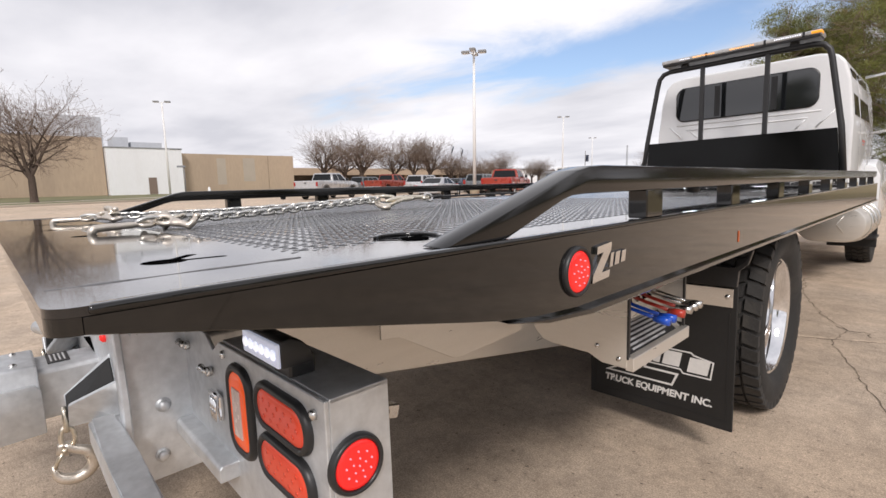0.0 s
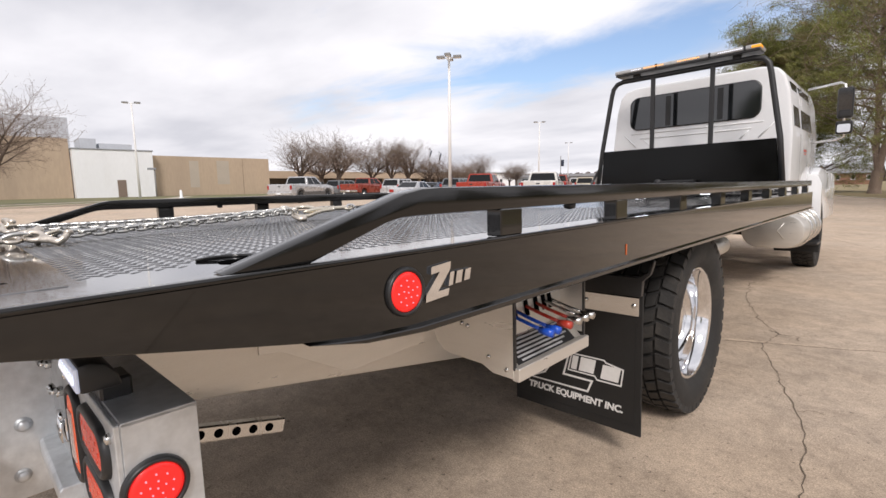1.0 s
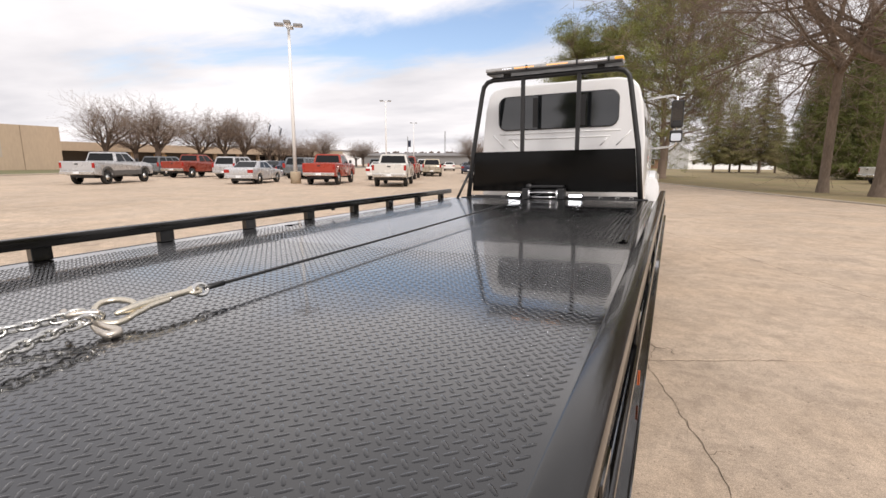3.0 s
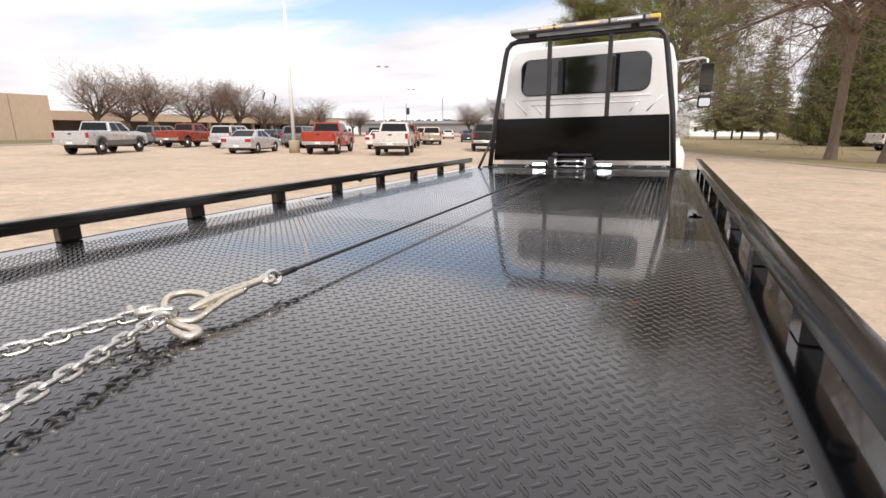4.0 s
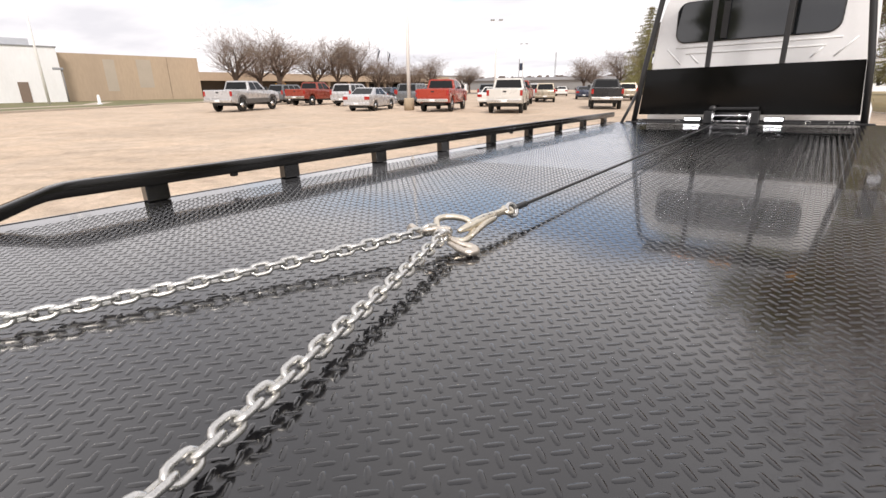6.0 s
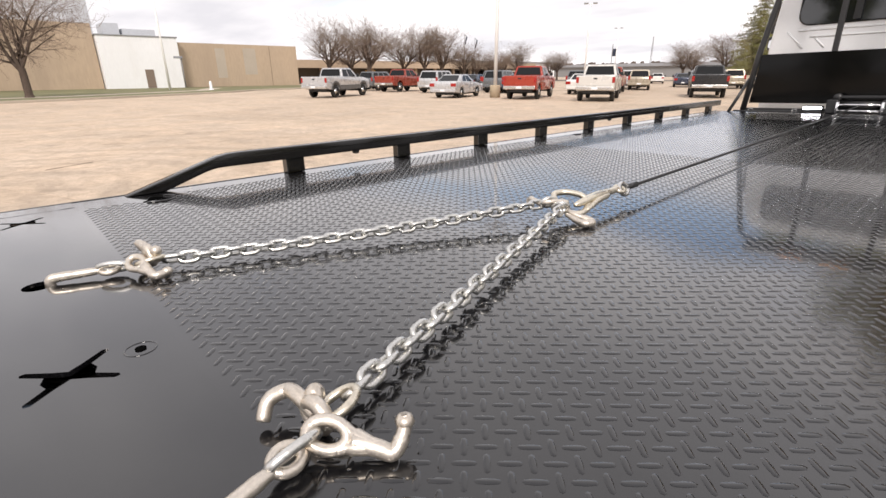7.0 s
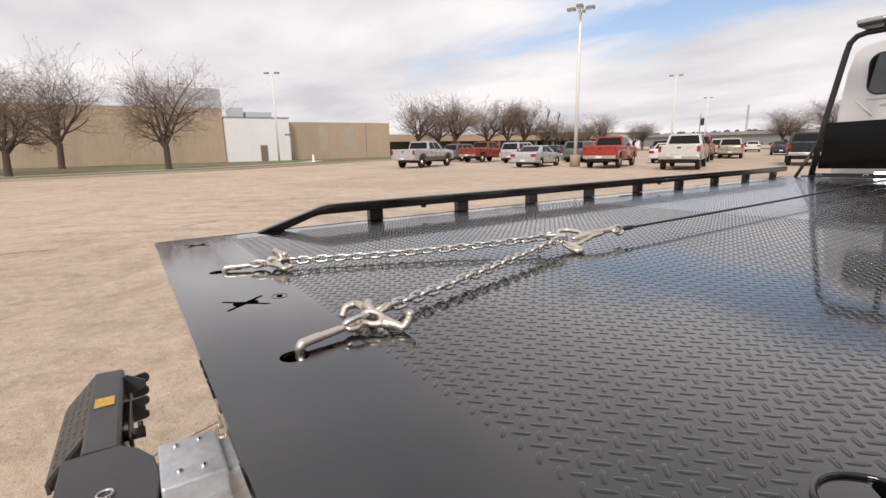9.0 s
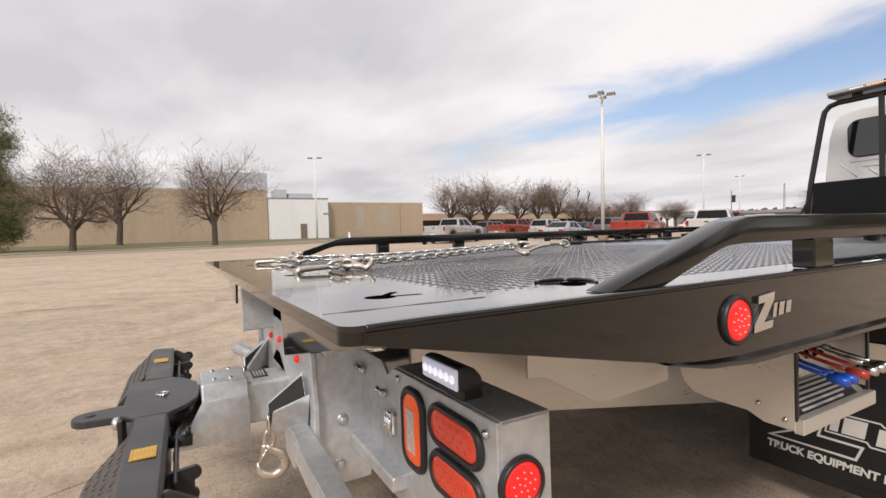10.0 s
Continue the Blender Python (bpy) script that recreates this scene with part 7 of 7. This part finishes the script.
bare_tree("small bare crab apple tree on the grass strip", pose(-43.6, 2.35, 0), 8.2, 3, spread=1.2, girth=0.028, spray=(3, 0.35, 0.008))
bare_tree("small bare tree near the kerb", pose(-40.6, -7.0, 0), 7.2, 5, spread=1.25, girth=0.028, spray=(3, 0.35, 0.008))
bare_tree("bare tree close to the factory wall", pose(-58, -5.9, 0), 10.4, 8, spread=1.0, spray=(3, 0.35, 0.009))
wide_a = bare_tree("wide bare shade tree beyond the parked cars", tree_at(-0.866, 0.492, 80, 180, 0.95), 10.0, 12, last=4, spread=0.98, lift=0.3, girth=0.028, stem=0.27, spray=(2, 0.5, 0.006))
wide_b = bare_tree("bare shade tree beyond the parked cars", tree_at(-0.765, 0.644, 88, 0, 0.93), 10.0, 17, last=4, spread=0.95, lift=0.33, girth=0.028, stem=0.29, spray=(2, 0.5, 0.006))
# direction, distance, turn and height in tens of metres
for src, dx, dy, dist, turn, k in ((wide_a, -0.829, 0.556, 81, 250, 1.0), (wide_b, -0.848, 0.53, 90, 70, 0.92), (wide_a, -0.79, 0.613, 88, 140, 0.9), (wide_b, -0.742, 0.67, 90, 200, 0.98),
                                   (wide_a, -0.712, 0.702, 96, 20, 0.72), (wide_b, -0.694, 0.72, 98, 110, 0.62), (wide_a, -0.676, 0.737, 100, 200, 0.6), (wide_b, -0.658, 0.753, 104, 290, 0.58), (wide_a, -0.634, 0.772, 118, 80, 0.84),
                                   (wide_b, -0.573, 0.819, 128, 30, 0.7), (wide_a, -0.585, 0.811, 132, 160, 0.62), (wide_b, -0.38, 0.925, 118, 60, 0.8), (wide_a, -0.365, 0.931, 125, 10, 0.68), (wide_b, -0.322, 0.947, 110, 190, 0.9), (wide_a, -0.252, 0.968, 104, 60, 1.0)):
    copy_thing(src, tree_at(dx, dy, dist, turn, k))
pine("old forked pine with brownish needles", pose(0.4, 51.9, 0), 19.0, 21, needle_pine, lean=0.03, spread=1.2, crown=0.68, per=40, last=3, clump=0.26, forks=(-0.09, 0.11), blade=0.36)
pine_g = pine("dense green pine behind the cab", pose(-9.5, 58, 0), 14.2, 41, needle_pine, spread=0.9, crown=0.75, per=46, last=3, clump=0.38, blade=0.4)
copy_thing(pine_g, pose(-5.5, 62, 0, 0, 0, 130) @ Matrix.Diagonal((1.08, 1.08, 1.02, 1)))
pine_d = pine("dark pine beside the factory's grass strip", pose(-45.2, -12.7, 0), 9.4, 45, needle_thuja, spread=0.8, crown=0.8, per=30, last=3, clump=0.3, blade=0.32)
bare_tree("tall bare tree with a slim grey trunk", pose(8.58, 31.9, 0), 21.0, 25, last=4, spread=1.25, lift=0.08, group="lawn trees", stem=0.36, girth=0.0115, spray=(9, 0.75, 0.008))
bare_tree("huge old bare tree at the lawn's edge", pose(10.2, 29.2, 0), 19.0, 27, last=4, spread=1.3, lift=0.08, group="lawn trees", stem=0.34, girth=0.02, spray=(9, 0.75, 0.008))
spr = conifer("broad brown-green spruce on the lawn", pose(13.9, 92, 0), 15.6, 5.2, 31, needle_spruce, base=0.17, droop=-0.2, per=40, clump=0.46, dense=0.72, blade=0.42, flat=0.24)
for x, y, a, k in ((7.6, 94, 70, 0.84), (10.4, 98, 150, 0.74), (12.0, 99, 210, 0.72), (16.9, 97, 20, 0.62), (-24.6, 89, 40, 0.88)):
    copy_thing(spr, pose(x, y, 0, 0, 0, a) @ Matrix.Diagonal((k, k, k, 1)))
thu = conifer("tall dense dark green arborvitae", pose(14.4, 61.5, 0), 13.5, 2.8, 33, needle_thuja, base=0.01, dense=1.7, droop=0.3, per=30, clump=0.36, blade=0.28, power=0.62)
# the last four, from x 27 on, are unseen, added for the rails to reflect
for x, y, a, k in ((17.6, 60.5, 80, 1.05), (20.9, 61.0, 190, 0.98), (24.2, 62, 20, 1.02), (27.0, 44.0, 50, 1.0), (31.5, 38.0, 10, 1.1), (36.0, 31.0, 200, 1.0), (41.0, 23.0, 120, 1.05)):
    copy_thing(thu, pose(x, y, 0, 0, 0, a) @ Matrix.Diagonal((k, k, k, 1)))
# the pines to the east and south are unseen, added as dark reflections
for src, x, y, a, k in ((pine_g, 33.0, 17.0, 40, 1.0), (pine_g, 42.0, 8.0, 170, 1.1), (pine_g, 47.0, -3.0, 260, 1.0), (pine_g, 22.0, 72.0, 90, 1.1), (pine_d, 26.0, -44.0, 20, 1.2), (pine_d, 5.0, -58.0, 120, 1.3), (pine_d, -12.0, -62.0, 220, 1.2)):
    copy_thing(src, pose(x, y, 0, 0, 0, a) @ Matrix.Diagonal((k, k, k, 1)))


# ---- houses and far buildings ----
def house(label, matrix, w, l, eave, ridge, wall_m, roof_m, windows):
    root = thing("house", label, "house", matrix)
    bm = B()
    prism(bm, [(0, 0), (w, 0), (w, eave), (w / 2, ridge), (0, eave)], "y", 0, l)
    part("wall", bm, wall_m, root)
    for s in (0, 1):
        bm = B()
        x0, x1 = (-0.4, w / 2) if s == 0 else (w + 0.4, w / 2)
        e = eave - (ridge - eave) * 0.4 / (w / 2)
        prism(bm, [(x0, e + 0.05), (x1, ridge + 0.05), (x1, ridge + 0.25), (x0, e + 0.22)], "y", -0.4, l + 0.4)
        part("roof", bm, roof_m, root)
    for i in range(windows):
        bm = B()
        y = (i + 0.5) * l / windows
        box(bm, w - 0.02, w + 0.06, y - 0.5, y + 0.5, 1.1, 2.3)
        wn = part("window", bm, white_wall, root)
        bm = B()
        box(bm, w + 0.05, w + 0.08, y - 0.4, y + 0.4, 1.2, 2.2)
        part("pane", bm, car_glass, wn)
    return root


house("long white frame house beyond the lawn", pose(0.1, 144.4, 0.02, 0, 0, -53), 8.0, 26.0, 4.3, 6.7, white_wall, roof_pale, 8)
house("low brick house beyond the lawn", pose(-14.0, 150, 0, 0, 0, -53), 6.0, 10.0, 2.8, 4.6, brick_red, roof_grey, 3)
shed = thing("warehouse", "long low grey warehouse on the horizon", "building")
bm = B()
box(bm, -190, -70, 206, 240, 0, 4.2)
part("wall", bm, roof_grey, shed)
bm = B()
box(bm, -191, -69, 205, 241, 4.2, 5.4)
part("roof", bm, grey_wall, shed)
store = thing("warehouse", "low tan building beyond the lot", "building")
bm = B()
box(bm, -130, -104, 96, 150, 0, 4.6)
part("wall", bm, white_wall, store)
bm = B()
box(bm, -130.4, -103.6, 95.6, 150.4, 4.6, 5.2)
part("roof", bm, roof_grey, store)


def far_woods():
    """A ragged strip of leafless woods round the horizon."""
    rnd = random.Random(77)
    V_, F_ = [], []
    for k in range(2600):
        a = radians(rnd.uniform(-75, 40))
        r = rnd.uniform(330, 420)
        x, y, h = math.sin(a) * r, math.cos(a) * r, rnd.uniform(3.5, 9.0)
        w = rnd.uniform(1.2, 3.0)
        o = len(V_)
        tx, ty = math.cos(a), -math.sin(a)
        for u, z in ((-w, 0), (w, 0), (w * 1.1, h * 0.6), (w * 0.4, h), (-w * 0.5, h * 0.95), (-w * 1.1, h * 0.55)):
            V_.append((x + tx * u, y + ty * u + rnd.uniform(-1, 1), z))
        F_.append(tuple(range(o, o + 6)))
    me = bpy.data.meshes.new("far_woods")
    me.from_pydata(V_, [], F_)
    me.materials.append(far_wood)
    tagged(new("far_woods", me), "strip of bare far woods on the horizon", "trees", kind="stuff")


far_woods()


def flag_pole(m, h):
    root = thing("flag_pole", "thin flag pole with a furled dark flag", "flag pole", m, "flag poles")
    bm = B()
    tube(bm, [(0, 0, 0), (0, 0, h)], [0.09, 0.05], 8)
    part("pole", bm, roof_grey, root)
    bm = B()
    tube(bm, bend([(0.05, 0, h - 0.2), (0.5, 0.1, h - 0.6), (0.35, 0, h - 1.3), (0.15, 0, h - 2.0)]), [0.05] * 6 + [0.14] * 7 + [0.11] * 5 + [0.07], 8)
    part("flag", bm, PAINT["navy"], root)


flag_pole(there(-0.711, 0.703, 108), 9.3)
flag_pole(there(-0.697, 0.717, 108), 8.6)
mast = thing("radio_mast", "thin lattice mast on the horizon", "mast", there(-0.428, 0.904, 260))
for k in range(3):
    bm = B()
    a = 2 * math.pi * k / 3
    tube(bm, [(0.5 * math.cos(a), 0.5 * math.sin(a), 0), (0.25 * math.cos(a), 0.25 * math.sin(a), 17.5)], 0.09, 5)
    part("leg", bm, roof_grey, mast)
sign = thing("sign_post", "dark banner sign on a post in the lot", "sign", there(-0.497, 0.868, 62))
bm = B()
tube(bm, [(0, 0, 0), (0, 0, 4.6)], 0.05, 8)
part("post", bm, roof_grey, sign)
bm = B()
box(bm, 0.06, 0.45, -0.03, 0.03, 3.3, 4.1, 0.01)
part("banner", bm, PAINT["navy"], sign)
bollard = thing("hydrant", "short white post on the grass strip", "bollard", pose(-52.0, 17.0, 0.1))
bm = B()
lathe(bm, [(0.0, 0.0), (0.22, 0.0), (0.22, 0.1), (0.13, 0.14), (0.12, 0.75), (0.08, 0.85), (0.0, 0.88)], (0, 0, 0), "z", 14)
part("post", bm, white_wall, bollard)


# ---- paving: slabs, cracks ----
A25 = radians(25)
U, V = Vector((math.cos(A25), math.sin(A25))), Vector((-math.sin(A25), math.cos(A25)))


def slab_bm(w, h):
    bm = B()
    top, gap = 0.0, 0.011
    a = [(gap / 2, gap / 2), (w - gap / 2, gap / 2), (w - gap / 2, h - gap / 2), (gap / 2, h - gap / 2)]
    e = 0.006
    b = [(gap / 2 + e, gap / 2 + e), (w - gap / 2 - e, gap / 2 + e), (w - gap / 2 - e, h - gap / 2 - e), (gap / 2 + e, h - gap / 2 - e)]
    low = [bm.verts.new((x, y, -0.016)) for x, y in a]
    mid = [bm.verts.new((x, y, -0.004)) for x, y in a]
    up = [bm.verts.new((x, y, top)) for x, y in b]
    bm.faces.new(up)
    for i in range(4):
        j = (i + 1) % 4
        bm.faces.new((mid[i], mid[j], up[j], up[i]))
        bm.faces.new((low[i], low[j], mid[j], mid[i]))
    return bm


SW, SH, U0, V0 = 7.61, 4.6, -1.255, 3.48
slab_mesh, spots = None, []
for i in range(-13, 12):
    for j in range(-16, 22):
        p = U * (U0 + SW * i) + V * (V0 + SH * j)
        c = p + U * (SW / 2) + V * (SH / 2)
        spots.append(((c - Vector((-8, 12))).length, p))
spots.sort(key=lambda s: s[0])
for k, (d, p) in enumerate(spots[:290]):
    m = Matrix.Translation((p.x, p.y, 0)) @ Matrix.Rotation(A25, 4, "Z")
    if slab_mesh is None:
        slab_mesh = part("slab", slab_bm(SW, SH), concrete, ground, matrix=m).data
    else:
        same("slab", slab_mesh, ground, m)
verts, faces = [], []
for d, p in spots[290:]:
    o = len(verts)
    for u, v in ((0.006, 0.006), (SW - 0.006, 0.006), (SW - 0.006, SH - 0.006), (0.006, SH - 0.006)):
        q = p + U * u + V * v
        verts.append((q.x, q.y, 0.0))
    faces.append((o, o + 1, o + 2, o + 3))
me = bpy.data.meshes.new("paving")
me.from_pydata(verts, [], faces)
me.materials.append(concrete)
ob = new("paving", me)
ob.parent = ground
tagged(ob, kind="stuff")
far = B()
for x0, x1, y0, y1 in ((-400, -118, -400, 600), (-118, 400, 112, 600), (-118, 400, -400, -84), (90, 400, -84, 112)):
    box(far, x0, x1, y0, y1, -0.013, -0.002)
tagged(part("outer_paving", far, concrete, ground), kind="stuff")


def crack(pts, width, seed, steps=14):
    rnd = random.Random(seed)
    line = []
    for (x0, y0), (x1, y1) in zip(pts, pts[1:]):
        d = Vector((x1 - x0, y1 - y0))
        n = Vector((-d.y, d.x)).normalized()
        k = max(3, int(d.length * steps))
        for i in range(k):
            f = i / k
            line.append(Vector((x0, y0)) + d * f + n * rnd.uniform(-1, 1) * min(0.02, 0.3 / steps))
    line.append(Vector(pts[-1]))
    bm = B()
    L_, R_ = [], []
    for i, p in enumerate(line):
        d = (line[min(i + 1, len(line) - 1)] - line[max(i - 1, 0)]).normalized()
        n = Vector((-d.y, d.x))
        w = width * rnd.uniform(0.35, 1.25) / 2
        L_.append(bm.verts.new((p.x + n.x * w, p.y + n.y * w, 0.0022)))
        R_.append(bm.verts.new((p.x - n.x * w, p.y - n.y * w, 0.0022)))
    for i in range(len(line) - 1):
        bm.faces.new((L_[i], L_[i + 1], R_[i + 1], R_[i]))
    part("crack", bm, crack_earth, ground, "dark jagged crack in the concrete")


crack([(0.82, 5.95), (1.1, 5.1), (1.31, 4.72), (1.25, 4.33), (1.375, 3.94), (1.455, 3.71), (1.53, 3.46), (1.58, 3.32), (1.635, 3.13), (1.69, 2.93), (1.69, 2.78), (1.74, 2.3), (1.8, 1.8)], 0.0065, 1, 24)
crack([(1.46, 4.64), (1.4, 4.74), (1.31, 4.72), (1.22, 4.8)], 0.01, 2)
crack([(0.82, 5.95), (0.7, 6.8), (0.9, 7.6)], 0.006, 3)
crack([(-8.05, -3.6), (-8.22, -2.71), (-8.28, -1.63), (-8.2, -1.2)], 0.05, 4, 6)
crack([(-9.5, 0.6), (-9.9, 1.3)], 0.06, 5, 6)
crack([(2.6, 6.0), (3.4, 6.3), (4.2, 6.5)], 0.004, 6)
crack([(1.6, 3.23), (1.68, 3.3), (1.72, 3.28)], 0.006, 7)
crack([(1.02, 4.27), (1.6, 4.565), (2.23, 4.885)], 0.007, 8, 20)
